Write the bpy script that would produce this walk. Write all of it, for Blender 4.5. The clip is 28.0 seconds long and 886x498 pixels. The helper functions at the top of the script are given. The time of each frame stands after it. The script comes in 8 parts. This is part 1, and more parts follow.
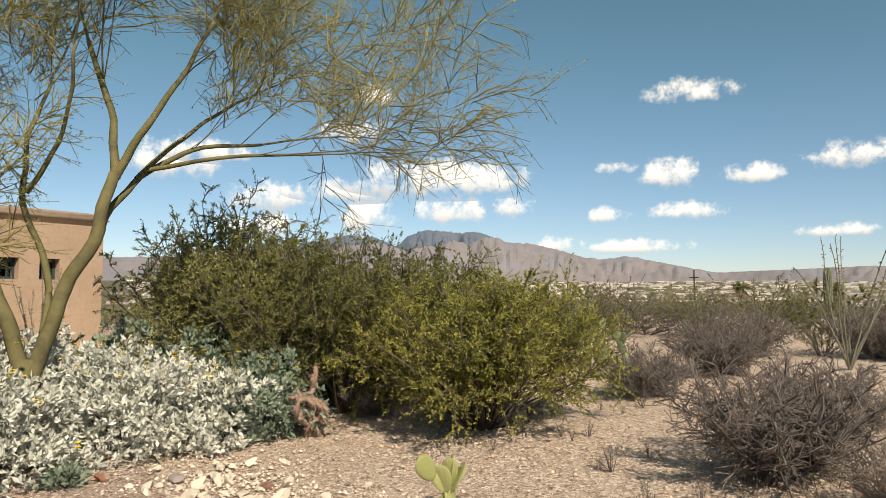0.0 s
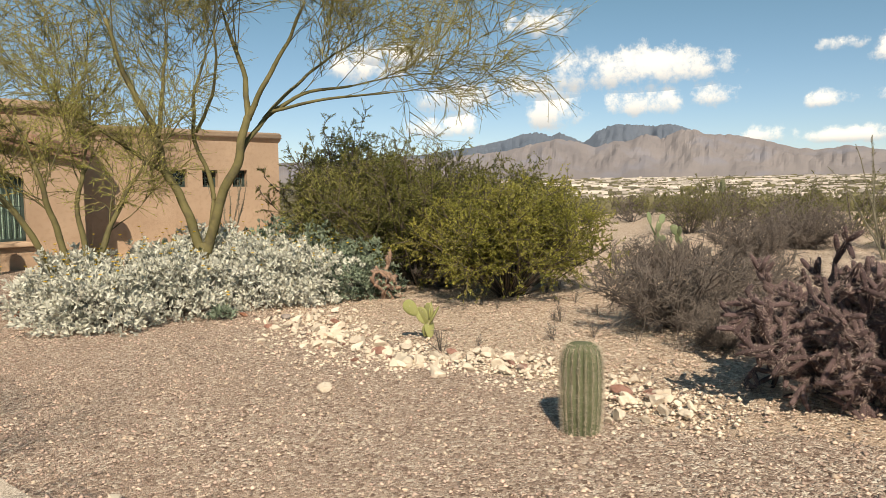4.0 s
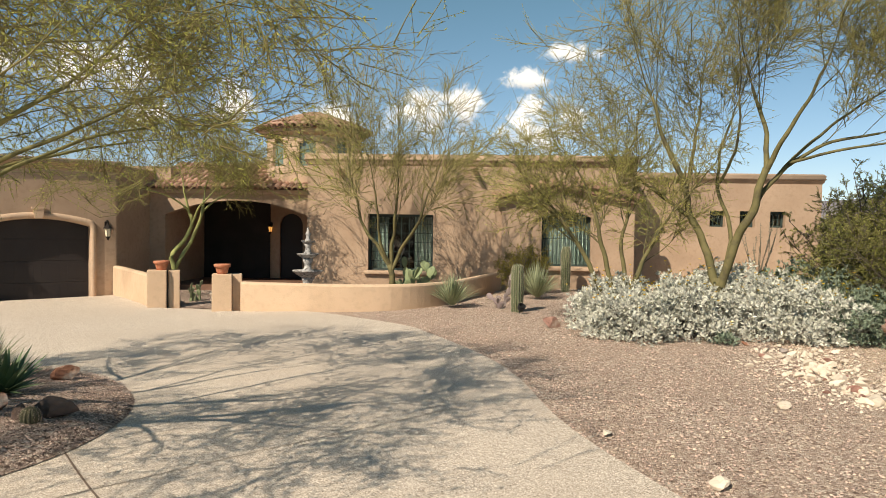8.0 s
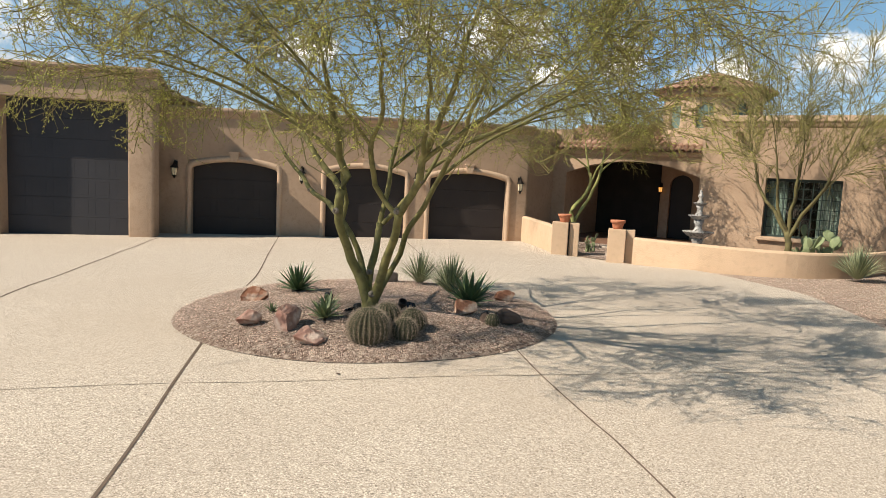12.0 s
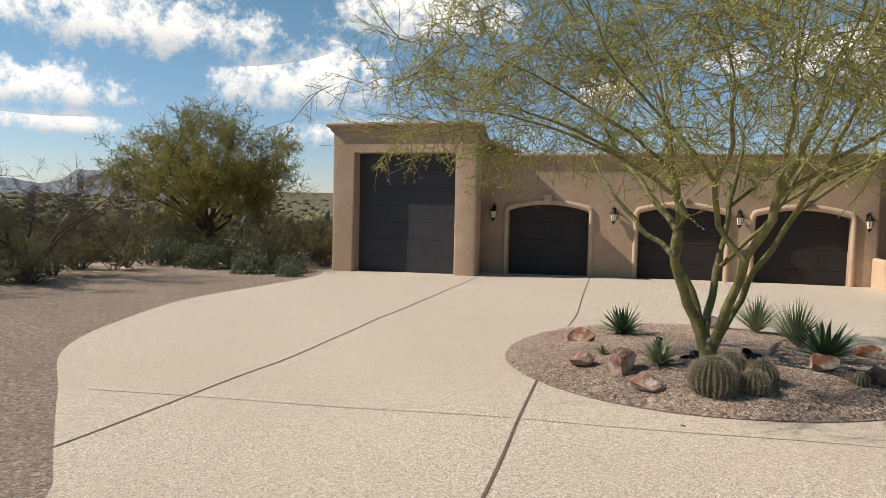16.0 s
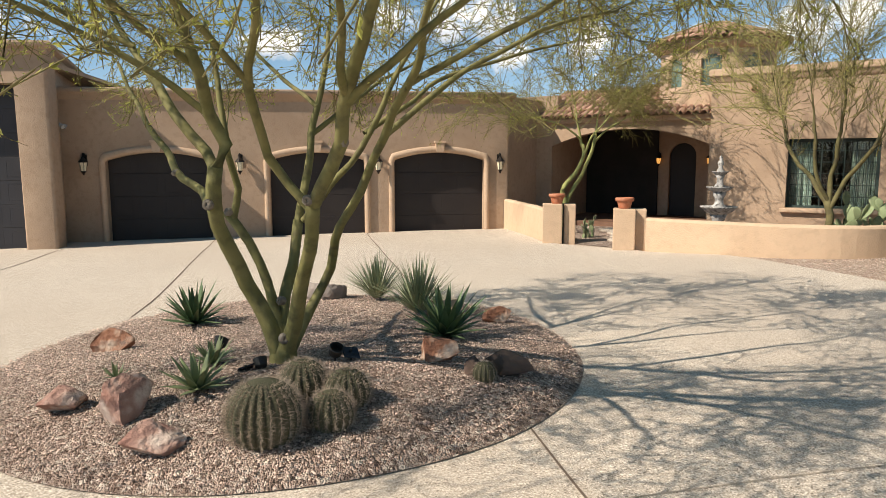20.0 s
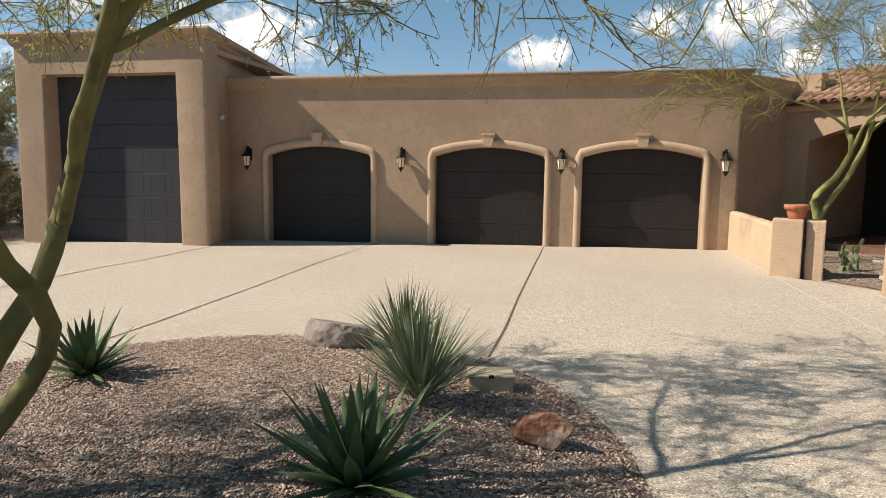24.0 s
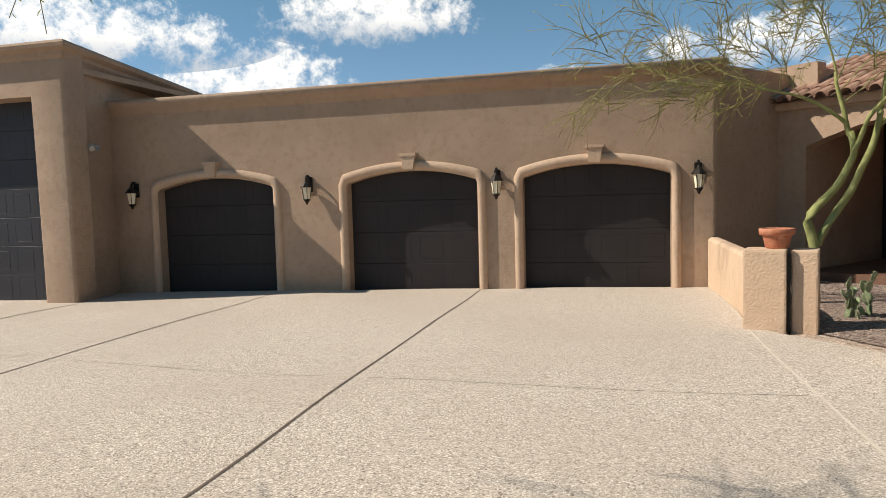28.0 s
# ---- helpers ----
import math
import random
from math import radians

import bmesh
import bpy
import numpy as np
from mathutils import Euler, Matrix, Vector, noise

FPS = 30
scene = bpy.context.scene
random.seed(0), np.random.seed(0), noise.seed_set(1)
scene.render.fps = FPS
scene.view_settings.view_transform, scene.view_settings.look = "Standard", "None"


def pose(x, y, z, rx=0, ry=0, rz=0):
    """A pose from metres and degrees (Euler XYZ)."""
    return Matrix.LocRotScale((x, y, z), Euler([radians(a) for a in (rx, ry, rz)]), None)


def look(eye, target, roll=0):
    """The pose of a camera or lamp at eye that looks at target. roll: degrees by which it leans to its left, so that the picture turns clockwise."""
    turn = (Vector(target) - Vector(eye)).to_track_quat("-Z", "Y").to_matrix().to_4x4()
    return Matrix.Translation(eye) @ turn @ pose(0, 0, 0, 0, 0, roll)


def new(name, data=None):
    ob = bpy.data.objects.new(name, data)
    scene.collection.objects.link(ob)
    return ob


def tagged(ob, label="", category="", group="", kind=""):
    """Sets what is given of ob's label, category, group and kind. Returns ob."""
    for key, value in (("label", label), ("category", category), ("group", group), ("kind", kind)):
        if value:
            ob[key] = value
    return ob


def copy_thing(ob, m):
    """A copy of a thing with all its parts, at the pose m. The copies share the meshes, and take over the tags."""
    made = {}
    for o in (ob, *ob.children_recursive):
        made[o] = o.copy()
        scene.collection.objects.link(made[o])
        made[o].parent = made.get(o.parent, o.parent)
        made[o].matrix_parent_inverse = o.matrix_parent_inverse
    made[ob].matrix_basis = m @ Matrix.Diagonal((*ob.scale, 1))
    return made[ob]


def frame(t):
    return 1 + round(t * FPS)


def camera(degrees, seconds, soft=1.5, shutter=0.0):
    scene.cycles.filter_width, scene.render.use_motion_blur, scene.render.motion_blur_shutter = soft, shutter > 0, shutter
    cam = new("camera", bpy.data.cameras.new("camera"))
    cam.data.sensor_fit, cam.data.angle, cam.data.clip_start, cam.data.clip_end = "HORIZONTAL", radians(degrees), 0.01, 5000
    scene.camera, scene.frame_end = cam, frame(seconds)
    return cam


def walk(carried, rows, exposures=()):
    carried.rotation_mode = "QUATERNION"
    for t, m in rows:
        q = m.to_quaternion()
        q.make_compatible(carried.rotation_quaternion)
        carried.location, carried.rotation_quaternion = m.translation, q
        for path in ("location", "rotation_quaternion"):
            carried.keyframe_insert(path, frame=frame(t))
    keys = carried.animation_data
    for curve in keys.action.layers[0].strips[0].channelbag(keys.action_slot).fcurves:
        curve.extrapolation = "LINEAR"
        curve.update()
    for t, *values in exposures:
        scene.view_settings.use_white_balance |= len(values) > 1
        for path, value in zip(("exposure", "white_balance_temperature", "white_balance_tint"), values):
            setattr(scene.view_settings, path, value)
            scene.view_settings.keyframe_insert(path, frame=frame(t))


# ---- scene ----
cam = camera(65.25, 28.0, soft=0.55)
PATH = [
    (0, (3.687, 3.017, 1.36), (5.671, 2.797, 1.481), 0.2),
    (0.5, (3.402, 2.803, 1.373), (5.401, 2.762, 1.325), 0.8),
    (1, (3.187, 2.456, 1.34), (5.186, 2.459, 1.302), -0.9),
    (1.5, (2.953, 2.09, 1.375), (4.947, 1.938, 1.311), -0.3),
    (2, (2.593, 1.83, 1.392), (4.586, 1.805, 1.228), 1.8),
    (2.5, (2.323, 1.585, 1.391), (4.32, 1.578, 1.275), -0.8),
    (3, (2.001, 1.299, 1.393), (3.994, 1.352, 1.236), 0.7),
    (3.5, (1.581, 1.188, 1.355), (3.566, 1.295, 1.133), 1.0),
    (4, (1.216, 1.099, 1.426), (3.184, 1.415, 1.256), -0.7),
    (4.5, (0.988, 0.912, 1.418), (2.837, 1.649, 1.228), -2.4),
    (6.5, (0.228, 0.402, 1.47), (1.8, 1.636, 1.381), 1.1),
    (7, (0.028, 0.151, 1.536), (1.555, 1.44, 1.456), 0.9),
    (7.5, (-0.108, -0.075, 1.583), (1.266, 1.376, 1.501), 0.9),
    (8, (-0.155, -0.348, 1.529), (1.053, 1.244, 1.459), 0.9),
    (8.5, (-0.223, -0.519, 1.565), (0.836, 1.176, 1.484), 0.7),
    (9, (-0.307, -0.603, 1.555), (0.655, 1.146, 1.431), 1.3),
    (9.5, (-0.466, -0.763, 1.549), (0.343, 1.062, 1.435), 2.2),
    (10, (-0.561, -0.927, 1.571), (0.191, 0.92, 1.416), 2.1),
    (10.5, (-0.667, -1.019, 1.577), (0.024, 0.853, 1.443), 1.4),
    (11, (-0.849, -1.159, 1.539), (-0.352, 0.77, 1.354), 0.5),
    (11.5, (-0.932, -1.246, 1.555), (-0.585, 0.717, 1.383), 1.7),
    (12, (-0.968, -1.426, 1.548), (-0.734, 0.548, 1.326), 2.8),
    (12.5, (-1.006, -1.533, 1.574), (-0.919, 0.457, 1.398), 1.2),
    (13, (-1.137, -1.691, 1.57), (-1.278, 0.297, 1.401), 0.6),
    (13.5, (-1.234, -1.773, 1.607), (-1.556, 0.193, 1.429), 0.2),
    (15.5, (-1.342, -1.674, 1.571), (-1.933, 0.23, 1.411), -1.2),
    (16, (-1.366, -1.402, 1.539), (-1.974, 0.499, 1.403), 1.3),
    (16.5, (-1.329, -1.085, 1.501), (-1.973, 0.802, 1.345), 0.2),
    (17, (-1.389, -0.721, 1.478), (-1.75, 1.239, 1.302), -0.7),
    (17.5, (-1.278, -0.321, 1.444), (-1.495, 1.661, 1.285), 1.0),
    (18, (-1.266, 0.078, 1.424), (-1.47, 2.064, 1.306), 0.4),
    (18.5, (-1.108, 0.487, 1.418), (-1.198, 2.478, 1.256), -0.6),
    (19, (-0.951, 0.919, 1.359), (-1.012, 2.91, 1.177), -1.4),
    (19.5, (-0.675, 1.382, 1.346), (-0.418, 3.349, 1.095), -0.1),
    (20, (-0.419, 1.789, 1.341), (-0.119, 3.75, 1.084), -0.1),
    (20.5, (-0.162, 2.28, 1.315), (-0.043, 4.263, 1.077), -2.0),
    (21, (0.098, 2.724, 1.288), (0.381, 4.689, 1.05), -1.8),
    (21.5, (0.32, 3.131, 1.296), (0.433, 5.113, 1.057), -2.3),
    (23.5, (1.266, 4.781, 1.128), (0.928, 6.738, 0.885), -1.8),
    (24, (1.416, 5.208, 1.074), (0.991, 7.148, 0.84), 0.7),
    (24.5, (1.61, 5.602, 1.126), (1.098, 7.522, 0.899), 0.3),
    (25, (1.727, 5.997, 1.146), (1.342, 7.952, 0.976), -1.1),
    (25.5, (1.844, 6.38, 1.14), (1.27, 8.282, 0.909), -3.6),
    (26, (1.976, 6.809, 1.133), (1.441, 8.719, 0.874), -0.3),
    (26.5, (2.183, 7.173, 1.128), (1.544, 9.059, 0.949), 0.4),
    (27, (2.315, 7.623, 1.116), (1.594, 9.481, 0.954), -1.5),
    (27.5, (2.549, 8.02, 1.027), (2.071, 9.956, 0.868), -0.8),
    (28, (2.737, 8.416, 0.997), (2.241, 10.348, 0.853), -1.6),
]
walk(cam, [(t, look(eye, target, roll)) for t, eye, target, roll in PATH], [(0, 0.22, 7650, 10), (4, 0.2, 7850, 10), (8, 0.28, 7650, 10), (10, 0.32, 7550, 10), (12, 0.34, 7350, 10), (13, 0.26, 7150, 10), (16, 0.12, 7100, 10), (18, 0.22, 7200, 10), (20, 0.4, 7200, 10), (22, 0.36, 7250, 10), (25, 0.24, 7150, 10), (26, 0.2, 7100, 10), (28, 0.18, 6900, 10)])

# ---- world, sun, exposure ----
SUN_TO = Vector((1.0, 0.27, -0.93)).normalized()      # the way the sunlight travels
world = bpy.data.worlds.new("sky")
scene.world = world
world.use_nodes = True
wt = world.node_tree
wt.nodes.clear()
w_out = wt.nodes.new("ShaderNodeOutputWorld")
w_bg = wt.nodes.new("ShaderNodeBackground")
w_sky = wt.nodes.new("ShaderNodeTexSky")
w_sky.sky_type = "NISHITA"
w_sky.sun_disc = False
w_sky.sun_elevation = math.asin(-SUN_TO.z)
w_sky.sun_rotation = math.atan2(-SUN_TO.x, -SUN_TO.y)
w_sky.altitude = 800
w_sky.air_density = 1.0
w_sky.dust_density = 0.15
w_sky.ozone_density = 1.2
SKY = 0.075
w_bg.inputs["Strength"].default_value = 1.0
w_scale = wt.nodes.new("ShaderNodeVectorMath")
w_scale.operation = "SCALE"
w_scale.inputs["Scale"].default_value = SKY
w_tint = wt.nodes.new("ShaderNodeMixRGB")
w_tint.blend_type = "MULTIPLY"
w_tint.inputs[0].default_value = 1.0
wt.links.new(w_sky.outputs[0], w_tint.inputs[1])
wt.links.new(w_tint.outputs[0], w_scale.inputs[0])


def wmath(op, a, b=None, c=None):
    n = wt.nodes.new("ShaderNodeMath")
    n.operation = op
    for k, v in enumerate((a, b, c)):
        if v is None:
            continue
        if isinstance(v, (int, float)):
            n.inputs[k].default_value = v
        else:
            wt.links.new(v, n.inputs[k])
    return n.outputs[0]


# fair-weather clouds: azimuth from +y to the right, elevation, half widths (degrees)
CLOUDS = [
    (96.4, 9, 6.8, 1.7), (97.2, 6.5, 2.7, 1.5), (102, 6.8, 1.6, 1.1), (89.8, 6.1, 2.4, 2), (89, 12.7, 2.8, 1.2),
    (116.1, 15.2, 3.2, 1), (127.2, 9.7, 3, 1.1), (114.9, 9.1, 2.2, 1.3), (110.6, 9.8, 1.6, 0.6), (109.5, 6, 1.7, 0.7),
    (115.7, 6.2, 2.8, 0.8), (105.5, 3.7, 1.7, 0.8), (111.5, 3.5, 4.2, 0.7), (126, 4.4, 3.3, 0.6), (120.7, 8.8, 2.4, 0.8),
    (80.8, 6.9, 2.2, 1.1), (90.6, 15.6, 2, 0.9), (88.4, 8, 4, 1), (82.4, 7.4, 3.4, 1.3), (77.5, 10.8, 3, 1),
    (43.8, 11.6, 2, 1), (38.4, 9.2, 2.2, 1.6), (45, 7.6, 3.4, 2.6), (47.2, 13.6, 2.4, 0.9), (35.3, 8.3, 3, 2.3),
    (20.2, 8.6, 2.2, 1.8), (81.2, 5, 3, 1.2), (74.9, 9.8, 3.4, 1.8), (14.2, 7.8, 1.6, 1.5), (27.5, 8, 3, 1.6),
    (-42, 12.4, 11, 2.8), (-19.2, 14.4, 7.8, 2.7), (-47.8, 7.3, 6, 1.9), (-29.4, 9, 7, 3.2), (-46.5, 5, 4.2, 1.1),
    (-25.7, 5.1, 4.7, 1.7), (-4.6, 8.7, 2.8, 1.3), (4.6, 10.8, 2, 1.3), (11.3, 10.6, 4.6, 2.1), (-36, 19, 8, 2.2),
    (-8, 24, 7, 2.2), (12, 22, 5, 1.8), (62, 21, 5, 1.6), (140, 12, 8, 1.5), (170, 16, 9, 2),
    (-90, 15, 9, 2.2), (-120, 20, 8, 2), (-70, 9, 8, 1.8),
]
w_geo = wt.nodes.new("ShaderNodeTexCoord")
w_sep = wt.nodes.new("ShaderNodeSeparateXYZ")
wt.links.new(w_geo.outputs["Generated"], w_sep.inputs[0])
w_noise = wt.nodes.new("ShaderNodeTexNoise")
w_noise.inputs["Scale"].default_value = 30.0
w_noise.inputs["Detail"].default_value = 9.0
w_noise.inputs["Roughness"].default_value = 0.68
wt.links.new(w_geo.outputs["Generated"], w_noise.inputs["Vector"])
w_up = wt.nodes.new("ShaderNodeMapRange")
w_up.inputs["From Min"].default_value, w_up.inputs["From Max"].default_value = 0.0, 0.35
wt.links.new(w_sep.outputs[2], w_up.inputs["Value"])
w_clear = wt.nodes.new("ShaderNodeMixRGB")
w_clear.inputs[1].default_value = (0.93, 1.04, 1.38, 1)
w_clear.inputs[2].default_value = (0.86, 1.24, 1.18, 1)
wt.links.new(w_up.outputs[0], w_clear.inputs[0])
wt.links.new(w_clear.outputs[0], w_tint.inputs[2])
w_az = wmath("MULTIPLY", wmath("ARCTAN2", w_sep.outputs[0], w_sep.outputs[1]), 57.2958)
w_el = wmath("MULTIPLY", wmath("ARCSINE", w_sep.outputs[2]), 57.2958)
w_all = None
w_low = None
for c_az, c_el, c_a, c_b in CLOUDS:
    d_a = wmath("DIVIDE", wmath("SUBTRACT", w_az, c_az), c_a * 1.12)
    d_e = wmath("DIVIDE", wmath("SUBTRACT", w_el, c_el), c_b * 1.28)
    # flat below, heaped above
    d_e = wmath("MULTIPLY", d_e, wmath("ADD", 1.0, wmath("MULTIPLY", wmath("LESS_THAN", d_e, 0.0), 0.7)))
    r2 = wmath("ADD", wmath("MULTIPLY", d_a, d_a), wmath("MULTIPLY", d_e, d_e))
    field = wmath("SUBTRACT", 1.0, r2)
    w_all = field if w_all is None else wmath("MAXIMUM", w_all, field)
    shade = wmath("MULTIPLY", wmath("GREATER_THAN", field, -0.6), wmath("SUBTRACT", 0.35, d_e))
    w_low = shade if w_low is None else wmath("MAXIMUM", w_low, shade)
w_edge = wmath("ADD", w_all, wmath("MULTIPLY", wmath("SUBTRACT", w_noise.outputs[0], 0.5), 4.6))
w_mask = wt.nodes.new("ShaderNodeMapRange")
w_mask.interpolation_type = "SMOOTHSTEP"
w_mask.inputs["From Min"].default_value = -0.05
w_mask.inputs["From Max"].default_value = 1.25
wt.links.new(w_edge, w_mask.inputs["Value"])
w_grey = wt.nodes.new("ShaderNodeMapRange")
w_grey.inputs["From Min"].default_value = 0.1
w_grey.inputs["From Max"].default_value = 1.1
wt.links.new(w_low, w_grey.inputs["Value"])
w_ccol = wt.nodes.new("ShaderNodeMixRGB")
w_ccol.inputs[1].default_value = (1.12, 1.11, 1.09, 1)
w_ccol.inputs[2].default_value = (0.58, 0.62, 0.68, 1)
wt.links.new(w_grey.outputs[0], w_ccol.inputs[0])
w_mix = wt.nodes.new("ShaderNodeMixRGB")
wt.links.new(wmath("MULTIPLY", w_mask.outputs[0], 0.92), w_mix.inputs[0])
wt.links.new(w_scale.outputs[0], w_mix.inputs[1])
wt.links.new(w_ccol.outputs[0], w_mix.inputs[2])
wt.links.new(w_mix.outputs[0], w_bg.inputs["Color"])
wt.links.new(w_bg.outputs[0], w_out.inputs[0])

sun = new("sun", bpy.data.lights.new("sun", "SUN"))
sun.data.energy = 5.0
sun.data.angle = radians(0.53)
sun.data.color = (1.0, 0.945, 0.865)
sun.matrix_world = look((0, 0, 60), Vector((0, 0, 60)) + SUN_TO)
scene.view_settings.exposure = 0.0


# ---- materials ----
def ramp_of(nt, fac, stops):
    n = nt.nodes.new("ShaderNodeValToRGB")
    while len(n.color_ramp.elements) < len(stops):
        n.color_ramp.elements.new(0.5)
    for el, (pos, col) in zip(n.color_ramp.elements, stops):
        el.position, el.color = pos, (*col, 1)
    nt.links.new(fac, n.inputs[0])
    return n.outputs[0]


def mat(name, a, b=None, scale=6.0, rough=0.85, bump=0.0, bump_scale=40.0, metal=0.0, fine=None, fine_scale=90.0,
        fine_mix=0.35, by_object=0.0, by_island=0.0, spec=0.3, stretch=None, through_light=0.0):
    """A surface that varies between a and b on a broad scale, with a finer grain, relief and a change from piece to piece."""
    m = bpy.data.materials.new(name)
    m.use_nodes = True
    nt = m.node_tree
    bsdf = nt.nodes["Principled BSDF"]
    b = b or tuple(v * 0.82 for v in a)
    tc = nt.nodes.new("ShaderNodeTexCoord")
    where = tc.outputs["Object"]
    if stretch:
        mp = nt.nodes.new("ShaderNodeMapping")
        mp.inputs["Scale"].default_value = stretch
        nt.links.new(where, mp.inputs[0])
        where = mp.outputs[0]

    def noise_at(s, detail=5.0):
        n = nt.nodes.new("ShaderNodeTexNoise")
        n.inputs["Scale"].default_value, n.inputs["Detail"].default_value = s, detail
        nt.links.new(where, n.inputs["Vector"])
        return n.outputs["Fac"]

    col = ramp_of(nt, noise_at(scale), [(0.32, a), (0.68, b)])
    if fine:
        mixn = nt.nodes.new("ShaderNodeMixRGB")
        mixn.inputs[2].default_value = (*fine, 1)
        f = nt.nodes.new("ShaderNodeMapRange")
        f.inputs["From Min"].default_value, f.inputs["From Max"].default_value = 0.5, 0.68
        f.inputs["To Max"].default_value = fine_mix
        nt.links.new(noise_at(fine_scale, 3.0), f.inputs["Value"])
        nt.links.new(f.outputs[0], mixn.inputs[0])
        nt.links.new(col, mixn.inputs[1])
        col = mixn.outputs[0]
    for amount, kind in ((by_object, "o"), (by_island, "i")):
        if not amount:
            continue
        if kind == "o":
            src = nt.nodes.new("ShaderNodeObjectInfo").outputs["Random"]
        else:
            src = nt.nodes.new("ShaderNodeNewGeometry").outputs["Random Per Island"]
        hs = nt.nodes.new("ShaderNodeHueSaturation")
        mr = nt.nodes.new("ShaderNodeMapRange")
        mr.inputs["To Min"].default_value, mr.inputs["To Max"].default_value = 1 - amount, 1 + amount
        nt.links.new(src, mr.inputs["Value"])
        nt.links.new(mr.outputs[0], hs.inputs["Value"])
        nt.links.new(col, hs.inputs["Color"])
        col = hs.outputs[0]
    nt.links.new(col, bsdf.inputs["Base Color"])
    bsdf.inputs["Roughness"].default_value = rough
    bsdf.inputs["Metallic"].default_value = metal
    bsdf.inputs["Specular IOR Level"].default_value = spec
    if bump:
        bn = nt.nodes.new("ShaderNodeBump")
        bn.inputs["Strength"].default_value = bump
        bn.inputs["Distance"].default_value = 0.02
        nt.links.new(noise_at(bump_scale, 6.0), bn.inputs["Height"])
        nt.links.new(bn.outputs[0], bsdf.inputs["Normal"])
    if through_light:
        tl = nt.nodes.new("ShaderNodeBsdfTranslucent")
        nt.links.new(col, tl.inputs[0])
        mx = nt.nodes.new("ShaderNodeMixShader")
        mx.inputs[0].default_value = through_light
        nt.links.new(bsdf.outputs[0], mx.inputs[1])
        nt.links.new(tl.outputs[0], mx.inputs[2])
        nt.links.new(mx.outputs[0], nt.nodes["Material Output"].inputs[0])
    return m


def pebble_mat(name, stops, cell=28.0, broad=0.5, tint=(0.3, 0.2, 0.15), bump=0.9, tint_mix=0.35, gap=0.16):
    """Loose ground: stones of many colours at one cell size, finer grit between, broad drifts of another tone."""
    m = bpy.data.materials.new(name)
    m.use_nodes = True
    nt = m.node_tree
    bsdf = nt.nodes["Principled BSDF"]
    tc = nt.nodes.new("ShaderNodeTexCoord")
    flat = nt.nodes.new("ShaderNodeMapping")
    flat.inputs["Scale"].default_value = (1, 1, 0.15)
    nt.links.new(tc.outputs["Object"], flat.inputs[0])

    def voro(s, feature="F1"):
        v = nt.nodes.new("ShaderNodeTexVoronoi")
        v.feature = feature
        v.inputs["Scale"].default_value = s
        nt.links.new(flat.outputs[0], v.inputs["Vector"])
        return v

    big, small = voro(cell), voro(cell * 2.7)
    sx = nt.nodes.new("ShaderNodeSeparateXYZ")
    nt.links.new(big.outputs["Color"], sx.inputs[0])
    c1 = ramp_of(nt, sx.outputs[0], stops)
    sx2 = nt.nodes.new("ShaderNodeSeparateXYZ")
    nt.links.new(small.outputs["Color"], sx2.inputs[0])
    c2 = ramp_of(nt, sx2.outputs[1], stops)
    pick = nt.nodes.new("ShaderNodeMath")
    pick.operation = "GREATER_THAN"
    pick.inputs[1].default_value = 0.55
    nt.links.new(sx.outputs[1], pick.inputs[0])
    mx = nt.nodes.new("ShaderNodeMixRGB")
    nt.links.new(pick.outputs[0], mx.inputs[0])
    nt.links.new(c1, mx.inputs[1])
    nt.links.new(c2, mx.inputs[2])
    nz = nt.nodes.new("ShaderNodeTexNoise")
    nz.inputs["Scale"].default_value, nz.inputs["Detail"].default_value = broad, 6.0
    nt.links.new(flat.outputs[0], nz.inputs["Vector"])
    mr = nt.nodes.new("ShaderNodeMapRange")
    mr.inputs["From Min"].default_value, mr.inputs["From Max"].default_value = 0.4, 0.65
    mr.inputs["To Max"].default_value = tint_mix
    nt.links.new(nz.outputs["Fac"], mr.inputs["Value"])
    mt = nt.nodes.new("ShaderNodeMixRGB")
    mt.inputs[2].default_value = (*tint, 1)
    nt.links.new(mr.outputs[0], mt.inputs[0])
    nt.links.new(mx.outputs[0], mt.inputs[1])
    nt.links.new(mt.outputs[0], bsdf.inputs["Base Color"])
    bsdf.inputs["Roughness"].default_value = 0.95
    bsdf.inputs["Specular IOR Level"].default_value = 0.15
    add = nt.nodes.new("ShaderNodeMath")
    add.operation = "ADD"
    nt.links.new(big.outputs["Distance"], add.inputs[0])
    nt.links.new(small.outputs["Distance"], add.inputs[1])
    bn = nt.nodes.new("ShaderNodeBump")
    bn.invert = True
    bn.inputs["Strength"].default_value, bn.inputs["Distance"].default_value = bump, 0.03
    nt.links.new(add.outputs[0], bn.inputs["Height"])
    nt.links.new(bn.outputs[0], bsdf.inputs["Normal"])
    return m


